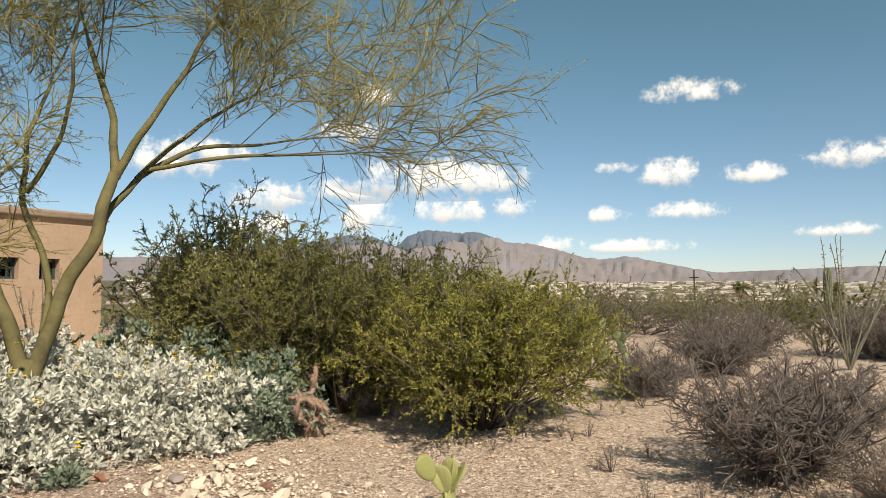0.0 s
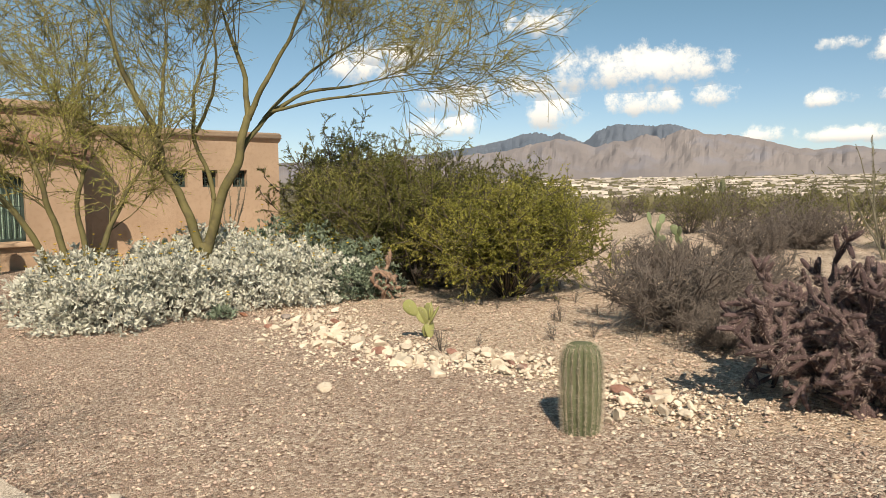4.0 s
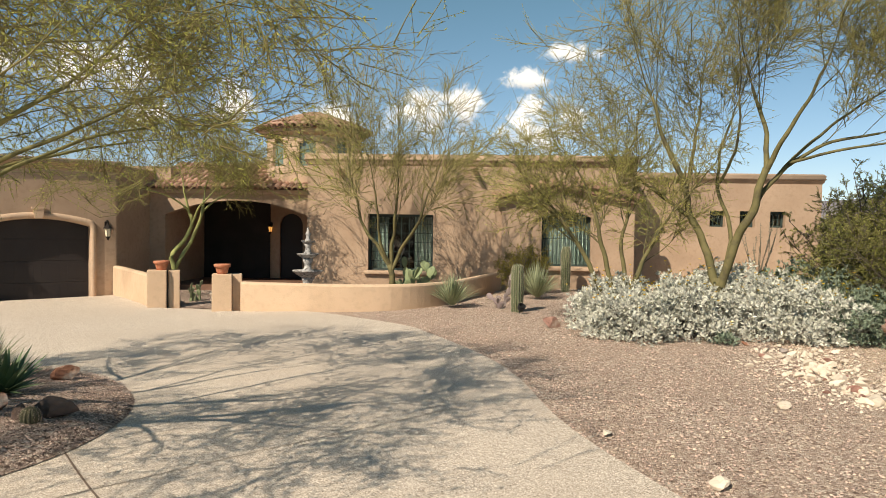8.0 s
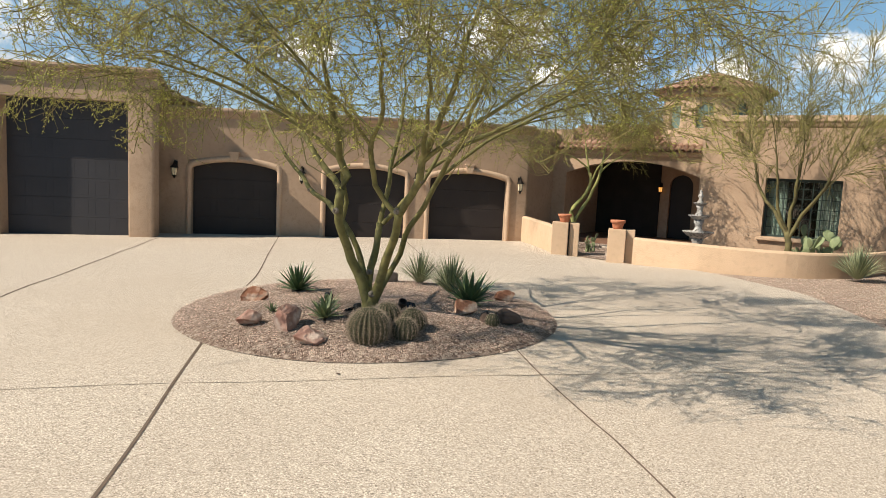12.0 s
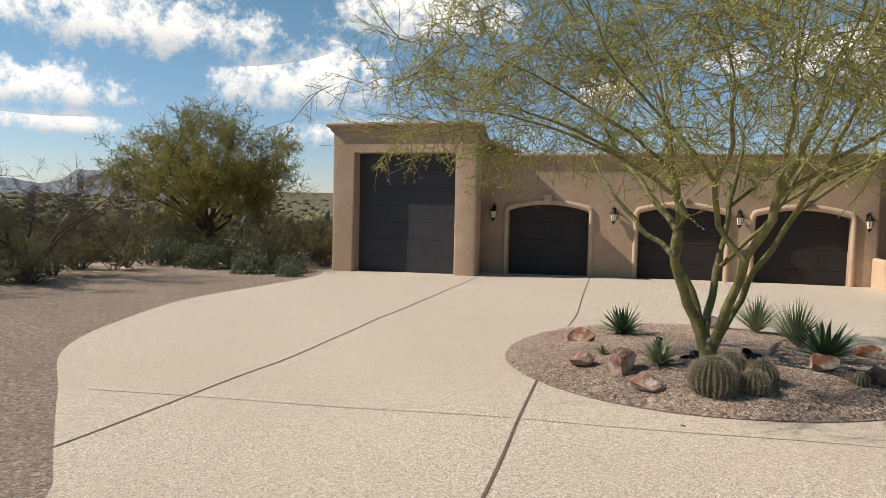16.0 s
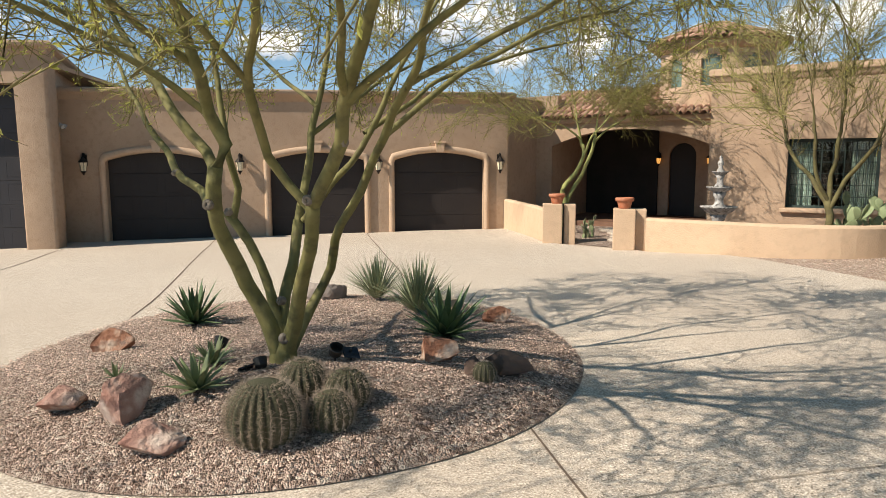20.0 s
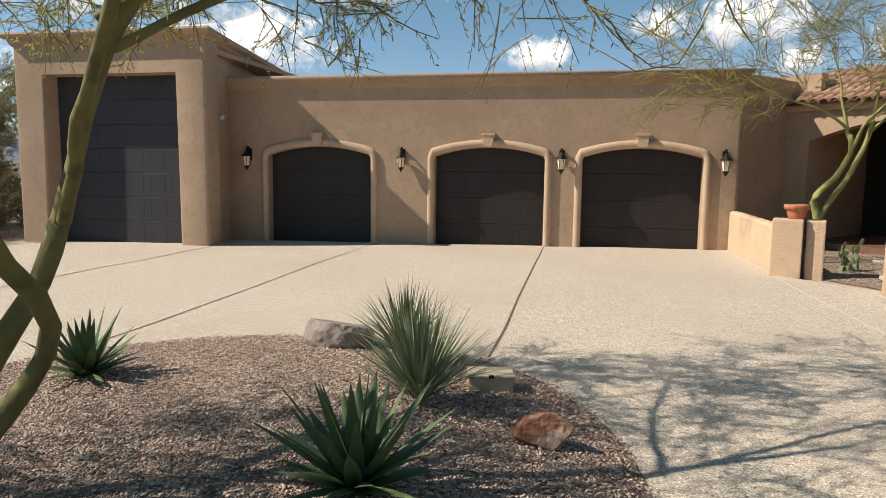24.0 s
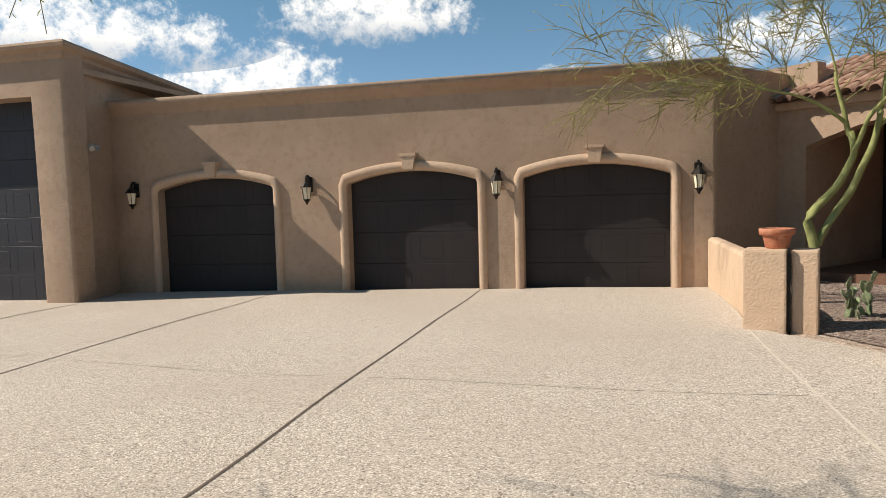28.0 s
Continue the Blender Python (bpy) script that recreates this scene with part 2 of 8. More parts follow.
M = {}
M["stucco"] = mat("stucco", (0.36, 0.252, 0.178), (0.43, 0.308, 0.22), 1.1, 0.92, 0.5, 34, fine=(0.315, 0.213, 0.145), fine_scale=9, fine_mix=0.5)
M["stucco_trim"] = mat("stucco_trim", (0.47, 0.33, 0.235), (0.53, 0.38, 0.27), 2.0, 0.9, 0.4, 40, fine=(0.40, 0.27, 0.18), fine_scale=14)
M["stucco_wall"] = mat("stucco_garden", (0.54, 0.385, 0.265), (0.60, 0.43, 0.30), 1.4, 0.92, 0.45, 36, fine=(0.44, 0.32, 0.22), fine_scale=7)
M["door"] = mat("garage_door", (0.022, 0.017, 0.017), (0.029, 0.023, 0.022), 1.5, 0.55, 0.15, 120)
M["rv_door"] = mat("rv_door", (0.036, 0.036, 0.042), (0.044, 0.043, 0.050), 1.2, 0.55, 0.15, 120)
M["iron"] = mat("wrought_iron", (0.02, 0.017, 0.015), (0.035, 0.028, 0.024), 20, 0.5, 0.2, 60, metal=0.6)
M["lamp_glass"] = mat("lamp_glass", (0.75, 0.66, 0.48), (0.82, 0.74, 0.56), 12, 0.35)
M["concrete"] = pebble_mat("driveway_concrete", [(0.0, (0.12, 0.095, 0.075)), (0.22, (0.36, 0.30, 0.245)), (0.66, (0.55, 0.465, 0.385)), (0.95, (0.84, 0.76, 0.66))], 110, 0.35, (0.43, 0.355, 0.29), 0.09, 0.45)
M["joint"] = mat("joint_filler", (0.12, 0.085, 0.065), (0.17, 0.12, 0.09), 9, 0.95, 0.3, 80)
M["joint_light"] = mat("joint_light", (0.62, 0.55, 0.46), (0.55, 0.47, 0.38), 9, 0.95, 0.3, 80)
M["desert"] = pebble_mat("desert_soil", [(0.0, (0.27, 0.185, 0.135)), (0.3, (0.50, 0.375, 0.285)), (0.7, (0.62, 0.485, 0.38)), (0.93, (0.84, 0.74, 0.62))], 34, 0.25, (0.52, 0.38, 0.28), 0.7)


def scrub_over(m, near, far):
    """Low scrub that covers the open desert beyond the garden, in drifts."""
    nt = m.node_tree
    bsdf = nt.nodes["Principled BSDF"]
    soil = bsdf.inputs["Base Color"].links[0].from_socket
    tc = nt.nodes.new("ShaderNodeTexCoord")
    ln = nt.nodes.new("ShaderNodeVectorMath")
    ln.operation = "LENGTH"
    nt.links.new(tc.outputs["Object"], ln.inputs[0])
    mr = nt.nodes.new("ShaderNodeMapRange")
    mr.inputs["From Min"].default_value, mr.inputs["From Max"].default_value = near, far
    mr.inputs["To Max"].default_value = 1.0
    nt.links.new(ln.outputs["Value"], mr.inputs["Value"])
    n1 = nt.nodes.new("ShaderNodeTexNoise")
    n1.inputs["Scale"].default_value, n1.inputs["Detail"].default_value = 0.22, 6.0
    nt.links.new(tc.outputs["Object"], n1.inputs["Vector"])
    pick = nt.nodes.new("ShaderNodeMapRange")
    pick.inputs["From Min"].default_value, pick.inputs["From Max"].default_value = 0.28, 0.42
    nt.links.new(n1.outputs["Fac"], pick.inputs["Value"])
    both = nt.nodes.new("ShaderNodeMath")
    both.operation = "MULTIPLY"
    nt.links.new(mr.outputs[0], both.inputs[0])
    nt.links.new(pick.outputs[0], both.inputs[1])
    n2 = nt.nodes.new("ShaderNodeTexNoise")
    n2.inputs["Scale"].default_value, n2.inputs["Detail"].default_value = 0.05, 5.0
    nt.links.new(tc.outputs["Object"], n2.inputs["Vector"])
    green = ramp_of(nt, n2.outputs["Fac"], [(0.35, (0.085, 0.08, 0.042)), (0.65, (0.15, 0.125, 0.085))])
    mx = nt.nodes.new("ShaderNodeMixRGB")
    nt.links.new(both.outputs[0], mx.inputs[0])
    nt.links.new(soil, mx.inputs[1])
    nt.links.new(green, mx.inputs[2])
    nt.links.new(mx.outputs[0], bsdf.inputs["Base Color"])


scrub_over(M["desert"], 24.0, 60.0)
M["gravel"] = pebble_mat("brown_gravel", [(0.0, (0.19, 0.125, 0.095)), (0.35, (0.44, 0.32, 0.255)), (0.7, (0.59, 0.46, 0.37)), (0.95, (0.84, 0.74, 0.63))], 40, 0.5, (0.47, 0.34, 0.265), 0.8)
M["island"] = pebble_mat("island_gravel", [(0.0, (0.15, 0.10, 0.08)), (0.35, (0.37, 0.26, 0.21)), (0.7, (0.54, 0.41, 0.34)), (0.95, (0.78, 0.66, 0.56))], 34, 0.6, (0.26, 0.175, 0.135), 1.0)
M["verge"] = pebble_mat("verge_gravel", [(0.0, (0.21, 0.15, 0.12)), (0.4, (0.35, 0.265, 0.215)), (0.75, (0.46, 0.365, 0.30)), (0.96, (0.64, 0.54, 0.45))], 36, 0.5, (0.31, 0.235, 0.185), 0.9)
M["stone_bits"] = mat("gravel_stones", (0.42, 0.30, 0.245), (0.60, 0.46, 0.385), 3, 0.9, 0.3, 60, by_island=0.55)
M["pale_bits"] = mat("pale_stones", (0.52, 0.40, 0.31), (0.64, 0.52, 0.41), 3, 0.9, 0.4, 40, by_island=0.25)
M["joint_thin"] = mat("joint_thin", (0.30, 0.25, 0.20), (0.40, 0.335, 0.27), 9, 0.95, 0.3, 80)
M["white_rock"] = mat("white_rock", (0.60, 0.51, 0.41), (0.70, 0.615, 0.51), 5, 0.9, 0.7, 18, fine=(0.50, 0.36, 0.25), fine_scale=12, by_object=0.12)
M["grey_rock"] = mat("grey_rock", (0.25, 0.21, 0.19), (0.33, 0.28, 0.25), 6, 0.9, 0.6, 20)
M["red_rock"] = mat("red_rock", (0.22, 0.09, 0.055), (0.40, 0.20, 0.125), 6, 0.85, 1.0, 26, fine=(0.60, 0.50, 0.41), fine_scale=6, fine_mix=0.8, by_object=0.2)
M["pink_rock"] = mat("pink_rock", (0.24, 0.115, 0.09), (0.44, 0.29, 0.235), 5, 0.85, 1.0, 26, fine=(0.60, 0.51, 0.44), fine_scale=7, fine_mix=0.75, by_object=0.15)
M["dark_rock"] = mat("dark_rock", (0.08, 0.055, 0.045), (0.15, 0.10, 0.08), 6, 0.9, 0.7, 14)
# floor colour made dark so less light bounces up inside the porch
M["porch_floor_dark"] = mat("darkened_porch_floor", (0.14, 0.075, 0.05), (0.2, 0.11, 0.075), 3, 0.6, 0.2, 30)
M["tile"] = mat("roof_tile", (0.28, 0.15, 0.105), (0.38, 0.24, 0.17), 5, 0.85, 0.4, 40, fine=(0.22, 0.12, 0.09), fine_scale=9, by_object=0.25, by_island=0.25)
M["pot"] = mat("terracotta", (0.40, 0.14, 0.075), (0.47, 0.18, 0.10), 8, 0.8, 0.3, 50, fine=(0.52, 0.32, 0.22), fine_scale=14)
M["fountain"] = mat("fountain_stone", (0.22, 0.21, 0.205), (0.52, 0.50, 0.48), 9, 0.85, 0.6, 25, fine=(0.09, 0.085, 0.08), fine_scale=16, fine_mix=0.9)
M["pv_bark"] = mat("palo_verde_bark", (0.145, 0.138, 0.05), (0.215, 0.19, 0.078), 5, 0.75, 0.35, 30, fine=(0.085, 0.075, 0.038), fine_scale=9, fine_mix=0.65)
M["scar"] = mat("bark_scar", (0.17, 0.145, 0.12), (0.26, 0.22, 0.18), 9, 0.9, 0.7, 40)
M["pv_twig"] = mat("palo_verde_twig", (0.16, 0.14, 0.05), (0.25, 0.205, 0.085), 3, 0.7, by_island=0.25)
M["pv_bark_light"] = mat("young_palo_verde_bark", (0.24, 0.25, 0.085), (0.31, 0.31, 0.12), 5, 0.7, 0.2, 30, fine=(0.16, 0.15, 0.06), fine_scale=8, fine_mix=0.5)
M["pv_bark_dark"] = mat("old_palo_verde_bark", (0.105, 0.095, 0.04), (0.165, 0.14, 0.062), 4, 0.8, 0.3, 30, fine=(0.07, 0.058, 0.038), fine_scale=5, fine_mix=0.7)
M["pv_twig_dry"] = mat("thin_olive_twig", (0.19, 0.17, 0.065), (0.285, 0.245, 0.10), 3, 0.75, by_island=0.35)
M["pv_leaf"] = mat("palo_verde_leaf", (0.33, 0.35, 0.085), (0.44, 0.42, 0.125), 2, 0.6, by_island=0.45, through_light=0.5)
M["pv_leaf_dark"] = mat("feathery_leaf", (0.22, 0.225, 0.065), (0.31, 0.29, 0.095), 2, 0.6, by_island=0.35, through_light=0.3)
M["bark"] = mat("dark_bark", (0.055, 0.042, 0.032), (0.10, 0.075, 0.055), 8, 0.95, 0.6, 40)
M["dry_twig"] = mat("dry_twig", (0.105, 0.087, 0.076), (0.18, 0.148, 0.13), 4, 0.9, by_island=0.3)
M["creosote"] = mat("creosote_leaf", (0.20, 0.205, 0.04), (0.31, 0.285, 0.065), 1.2, 0.55, by_island=0.4, through_light=0.3)
M["creosote_dark"] = mat("dark_creosote_leaf", (0.115, 0.125, 0.03), (0.19, 0.185, 0.045), 1.2, 0.6, by_island=0.4, through_light=0.25)
M["shrub_green"] = mat("shrub_leaf", (0.125, 0.125, 0.045), (0.20, 0.185, 0.075), 1.0, 0.7, by_island=0.35, through_light=0.25)
M["shrub_yellow"] = mat("yellow_green_leaf", (0.19, 0.17, 0.03), (0.27, 0.22, 0.045), 0.8, 0.7, by_island=0.35, through_light=0.3)
M["silver"] = mat("silver_leaf", (0.50, 0.50, 0.43), (0.62, 0.61, 0.54), 1.5, 0.75, by_island=0.35, through_light=0.15)
M["silver_green"] = mat("grey_green_leaf", (0.18, 0.23, 0.16), (0.26, 0.31, 0.23), 1.5, 0.75, by_island=0.3, through_light=0.15)
M["flower"] = mat("yellow_petal", (0.75, 0.46, 0.01), (0.82, 0.56, 0.02), 5, 0.6, by_island=0.15)
M["agave"] = mat("agave_leaf", (0.07, 0.115, 0.055), (0.13, 0.18, 0.085), 4, 0.5, 0.15, 40, by_island=0.3)
M["agave_edge"] = mat("agave_pale", (0.15, 0.19, 0.09), (0.23, 0.26, 0.14), 4, 0.5, 0.15, 40, by_island=0.25)
M["yucca"] = mat("sotol_leaf", (0.23, 0.265, 0.15), (0.35, 0.375, 0.24), 3, 0.6, by_island=0.35)
M["cactus"] = mat("cactus_skin", (0.095, 0.11, 0.06), (0.14, 0.15, 0.085), 3, 0.7, 0.2, 60)
M["pear"] = mat("prickly_pear_skin", (0.17, 0.215, 0.11), (0.23, 0.27, 0.15), 3, 0.65, 0.15, 50, by_object=0.12)
M["pear_purple"] = mat("purple_pear_skin", (0.20, 0.15, 0.155), (0.27, 0.22, 0.20), 3, 0.65, 0.15, 50, by_object=0.12)
M["barrel"] = mat("barrel_skin", (0.05, 0.05, 0.03), (0.08, 0.076, 0.044), 4, 0.85, 0.2, 60)
M["spine"] = mat("spine", (0.42, 0.36, 0.28), (0.55, 0.48, 0.38), 3, 0.7, by_island=0.3)
M["spine_dark"] = mat("spine_dark", (0.26, 0.20, 0.15), (0.42, 0.34, 0.27), 3, 0.7, by_island=0.4)
M["cholla_spine"] = mat("cholla_spine", (0.27, 0.20, 0.185), (0.38, 0.30, 0.27), 3, 0.8, by_island=0.4)
M["cholla"] = mat("purple_cholla", (0.075, 0.048, 0.05), (0.12, 0.08, 0.078), 5, 0.9, 0.5, 60, by_island=0.3)
M["ocotillo"] = mat("ocotillo_cane", (0.15, 0.14, 0.10), (0.21, 0.19, 0.145), 6, 0.85, 0.4, 50, by_island=0.2)
M["pear_yellow"] = mat("yellow_pear_skin", (0.27, 0.28, 0.10), (0.34, 0.34, 0.15), 3, 0.65, 0.15, 50, by_object=0.1)
M["acacia"] = mat("acacia_leaf", (0.25, 0.245, 0.055), (0.39, 0.325, 0.065), 0.35, 0.7, by_island=0.35, through_light=0.4)
M["sage"] = mat("sage_leaf", (0.16, 0.18, 0.11), (0.22, 0.235, 0.15), 1.5, 0.8, by_island=0.3)
M["solar"] = mat("solar_cell", (0.01, 0.014, 0.022), (0.016, 0.02, 0.03), 30, 0.2)
M["turret_glass"] = mat("leaded_pane", (0.10, 0.15, 0.12), (0.14, 0.19, 0.16), 9, 0.15, spec=0.6)
M["dry_cholla"] = mat("dry_cholla", (0.26, 0.165, 0.12), (0.33, 0.23, 0.17), 6, 0.9, 0.5, 60)
M["black"] = mat("black_plastic", (0.012, 0.012, 0.013), (0.02, 0.02, 0.02), 8, 0.5)
M["box"] = mat("valve_box", (0.46, 0.38, 0.28), (0.54, 0.45, 0.34), 8, 0.8, 0.3, 60)
M["curtain"] = mat("curtain", (0.15, 0.205, 0.18), (0.21, 0.27, 0.24), 1.5, 0.9, by_island=0.1)
# near-black colour standing in for unlit interiors and the porch's depth
M["unlit_dark"] = mat("unlit_dark", (0.02, 0.018, 0.017), (0.03, 0.026, 0.024), 2, 0.9)
M["window_frame"] = mat("green_frame", (0.03, 0.05, 0.045), (0.04, 0.06, 0.055), 8, 0.5)
M["far_city"] = mat("far_buildings", (0.42, 0.37, 0.335), (0.58, 0.52, 0.475), 0.01, 0.9, by_island=0.45)
# blue-grey of the distant air is put into the butte's base colour
M["butte"] = mat("hazed_butte", (0.17, 0.19, 0.23), (0.21, 0.22, 0.26), 0.01, 0.95)
M["far_green"] = mat("far_scrub", (0.115, 0.105, 0.05), (0.17, 0.15, 0.085), 0.02, 0.95, by_island=0.3)
M["creosote_twig"] = mat("creosote_twig", (0.07, 0.056, 0.045), (0.12, 0.095, 0.075), 4, 0.9, by_island=0.3)
# both ranges: aerial haze mixed into the base colours, no volume does it
M["mountain_back"] = mat("hazed_far_mountain", (0.095, 0.12, 0.16), (0.125, 0.145, 0.18), 0.003, 0.95)
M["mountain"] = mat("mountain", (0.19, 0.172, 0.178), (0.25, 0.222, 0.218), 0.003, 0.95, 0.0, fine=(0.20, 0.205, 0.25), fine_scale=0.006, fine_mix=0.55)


def glass_mat():
    m = bpy.data.materials.new("window_glass")
    m.use_nodes = True
    b = m.node_tree.nodes["Principled BSDF"]
    b.inputs["Base Color"].default_value = (0.9, 0.95, 0.93, 1)
    b.inputs["Roughness"].default_value = 0.03
    b.inputs["Transmission Weight"].default_value = 1.0
    b.inputs["IOR"].default_value = 1.45
    return m


M["glass"] = glass_mat()
M["bulb"] = bpy.data.materials.new("lit_lamp_glass")
M["bulb"].use_nodes = True
M["bulb"].node_tree.nodes["Principled BSDF"].inputs["Base Color"].default_value = (0.8, 0.5, 0.2, 1)
M["bulb"].node_tree.nodes["Principled BSDF"].inputs["Emission Color"].default_value = (1.0, 0.48, 0.12, 1)
M["bulb"].node_tree.nodes["Principled BSDF"].inputs["Emission Strength"].default_value = 0.7


# ---- mesh helpers ----
def link_mesh(name, verts, faces, material, smooth=False):
    me = bpy.data.meshes.new(name)
    me.from_pydata(verts, [], faces)
    me.materials.append(material)
    if smooth:
        me.shade_smooth()
    return new(name, me)


def under(ob, parent):
    ob.parent = parent
    return ob


def part(name, bm, material, parent=None, label="", smooth=False):
    me = bpy.data.meshes.new(name)
    bm.to_mesh(me)
    bm.free()
    me.materials.append(material)
    if smooth:
        me.shade_smooth()
    ob = new(name, me)
    if parent:
        ob.parent = parent
    return tagged(ob, label)


def thing(name, m, label, category, group="", kind=""):
    ob = new(name)
    ob.empty_display_size = 0.1
    ob.matrix_world = m
    return tagged(ob, label, category, group, kind)


def box(bm, x0, x1, y0, y1, z0, z1, bevel=0.0, seg=2):
    r = bmesh.ops.create_cube(bm, size=1.0)
    for v in r["verts"]:
        v.co = Vector(((x0 + x1) / 2 + v.co.x * (x1 - x0), (y0 + y1) / 2 + v.co.y * (y1 - y0), (z0 + z1) / 2 + v.co.z * (z1 - z0)))
    if bevel:
        edges = list({e for v in r["verts"] for e in v.link_edges})
        bmesh.ops.bevel(bm, geom=edges, offset=bevel, segments=seg, affect="EDGES", profile=0.6)
    return bm


def boxed(*a, **k):
    return box(bmesh.new(), *a, **k)


def prism_xz(bm, outline, y0, y1):
    """An outline in x and z, pushed from y0 to y1."""
    front = [bm.verts.new((x, y0, z)) for x, z in outline]
    back = [bm.verts.new((x, y1, z)) for x, z in outline]
    bm.faces.new(front)
    bm.faces.new(back[::-1])
    for k in range(len(front)):
        j = (k + 1) % len(front)
        bm.faces.new((front[j], front[k], back[k], back[j]))
    bmesh.ops.recalc_face_normals(bm, faces=bm.faces[:])
    return bm


def lathe(bm, profile, n=24, centre=(0, 0, 0)):
    """A turned body from (radius, height) pairs."""
    rings = []
    for r, z in profile:
        rings.append([bm.verts.new((centre[0] + r * math.cos(2 * math.pi * k / n), centre[1] + r * math.sin(2 * math.pi * k / n), centre[2] + z)) for k in range(n)])
    for a, b in zip(rings, rings[1:]):
        for k in range(n):
            bm.faces.new((a[k], a[(k + 1) % n], b[(k + 1) % n], b[k]))
    bm.faces.new(rings[0][::-1])
    bm.faces.new(rings[-1])
    return bm


def arch(x0, x1, spring, rise, n=14):
    """Points of a flat arch from right to left."""
    mid, half = (x0 + x1) / 2, (x1 - x0) / 2
    rad = (half * half + rise * rise) / (2 * rise)
    top = math.asin(half / rad)
    return [(mid + rad * math.sin(top - 2 * top * k / n), spring + rise - rad + rad * math.cos(top - 2 * top * k / n)) for k in range(n + 1)]


def spline(points, step=0.4):
    """A smooth line through points (Catmull-Rom), as a dense list."""
    p = [Vector(q) for q in points]
    p = [2 * p[0] - p[1]] + p + [2 * p[-1] - p[-2]]
    out = []
    for a, b, c, d in zip(p, p[1:], p[2:], p[3:]):
        n = max(1, int((c - b).length / step))
        for k in range(n):
            t = k / n
            out.append(0.5 * (2 * b + (c - a) * t + (2 * a - 5 * b + 4 * c - d) * t * t + (3 * b - a - 3 * c + d) * t ** 3))
    out.append(p[-2])
    return out


# ---- the lie of the land ----
YS = (-40, -10, -3, -1.5, 0, 2, 4, 6, 8, 10, 15, 20.4, 40)
ZS = (0.3, 0.1, 0.0, -0.08, -0.17, -0.27, -0.34, -0.40, -0.43, -0.45, -0.53, -0.63, -0.9)


def land(x, y):
    z = float(np.interp(y, YS, ZS)) + 0.0155 * max(-14.0, min(x, 25.0))
    far = math.hypot(x - 4, y - 6)
    if far > 24:
        d = far - 24
        east = 0.5 + 0.5 * math.cos(math.atan2(y - 6, x - 4) + 0.25)
        drop = -0.055 * min(d, 520) * (1 - math.exp(-d / 26)) * (0.25 + 0.75 * east)
        rise = max(0.0, d - 900) * 0.032 * (0.35 + 0.65 * east)
        z += drop + min(rise, 100)
        z += 0.35 * noise.noise(Vector((x * 0.03, y * 0.03, 0))) * min(1, d / 30) + 4 * noise.noise(Vector((x * 0.004, y * 0.004, 3))) * min(1, d / 400)
    else:
        z += 0.02 * noise.noise(Vector((x * 0.5, y * 0.5, 1)))
    return z


ISL_X, ISL_Y, ISL_RX, ISL_RY = -0.82, 8.16, 2.57, 2.87


def island_z(x, y):
    r2 = ((x - ISL_X) / ISL_RX) ** 2 + ((y - ISL_Y) / ISL_RY) ** 2
    back = min(max((y - 6.6) / 2.2, 0.0), 1.0)
    return land(x, y) + 0.05 - 0.02 * back + (0.27 * (1 - 0.65 * back) * (1 - r2 ** 1.5) if r2 < 1 else 0)


def make_ground():
    rad, r, step = [0.0], 0.0, 0.5
    while r < 4400:
        r += step
        rad.append(r)
        if r > 26:
            step *= 1.13
    n = 144
    verts, faces = [(4, 6, land(4, 6) - 0.03)], []
    for r in rad[1:]:
        for k in range(n):
            a = 2 * math.pi * k / n
            x, y = 4 + r * math.cos(a), 6 + r * math.sin(a)
            verts.append((x, y, land(x, y) - 0.03))
    for k in range(n):
        faces.append((0, 1 + k, 1 + (k + 1) % n))
    for j in range(len(rad) - 2):
        for k in range(n):
            a, b = 1 + j * n + k, 1 + j * n + (k + 1) % n
            faces.append((a, a + n, b + n, b))
    return tagged(link_mesh("ground", verts, faces, M["desert"], True), "pale stony desert soil with pebbles", "ground", kind="structure")


DRIVE_R = [(4.15, 20.5), (4.15, 17.6), (4.15, 16.4), (4.9, 15.2), (5.4, 14.4), (5.9, 13.8), (6.53, 13.2), (6.95, 11.5), (7.0, 10.0), (6.76, 9.1), (6.3, 7.3), (5.6, 5.7), (4.55, 4.0), (3.9, 2.6), (3.35, 0.8), (3.0, -1.5), (2.8, -5), (2.8, -14)]
DRIVE_L = [(-11.9, 18.9), (-11.2, 17.2), (-10.95, 15.5), (-10.9, 11.4), (-10.5, 9.3), (-9.14, 6.05), (-7.09, 3.93), (-5.61, 2.5), (-4.87, 1.75), (-4.4, 0.6), (-4.2, -1.5), (-4.2, -5), (-4.2, -14)]


def edge_x(pts, y):
    ys = [p[1] for p in pts][::-1]
    xs = [p[0] for p in pts][::-1]
    return float(np.interp(y, ys, xs))


def smooth_edge(pts):
    line = spline([(x, y, 0) for x, y in pts], 0.25)
    return [(p.x, p.y) for p in line]


DR, DL = smooth_edge(DRIVE_R), smooth_edge(DRIVE_L)
SLAB = 0.012


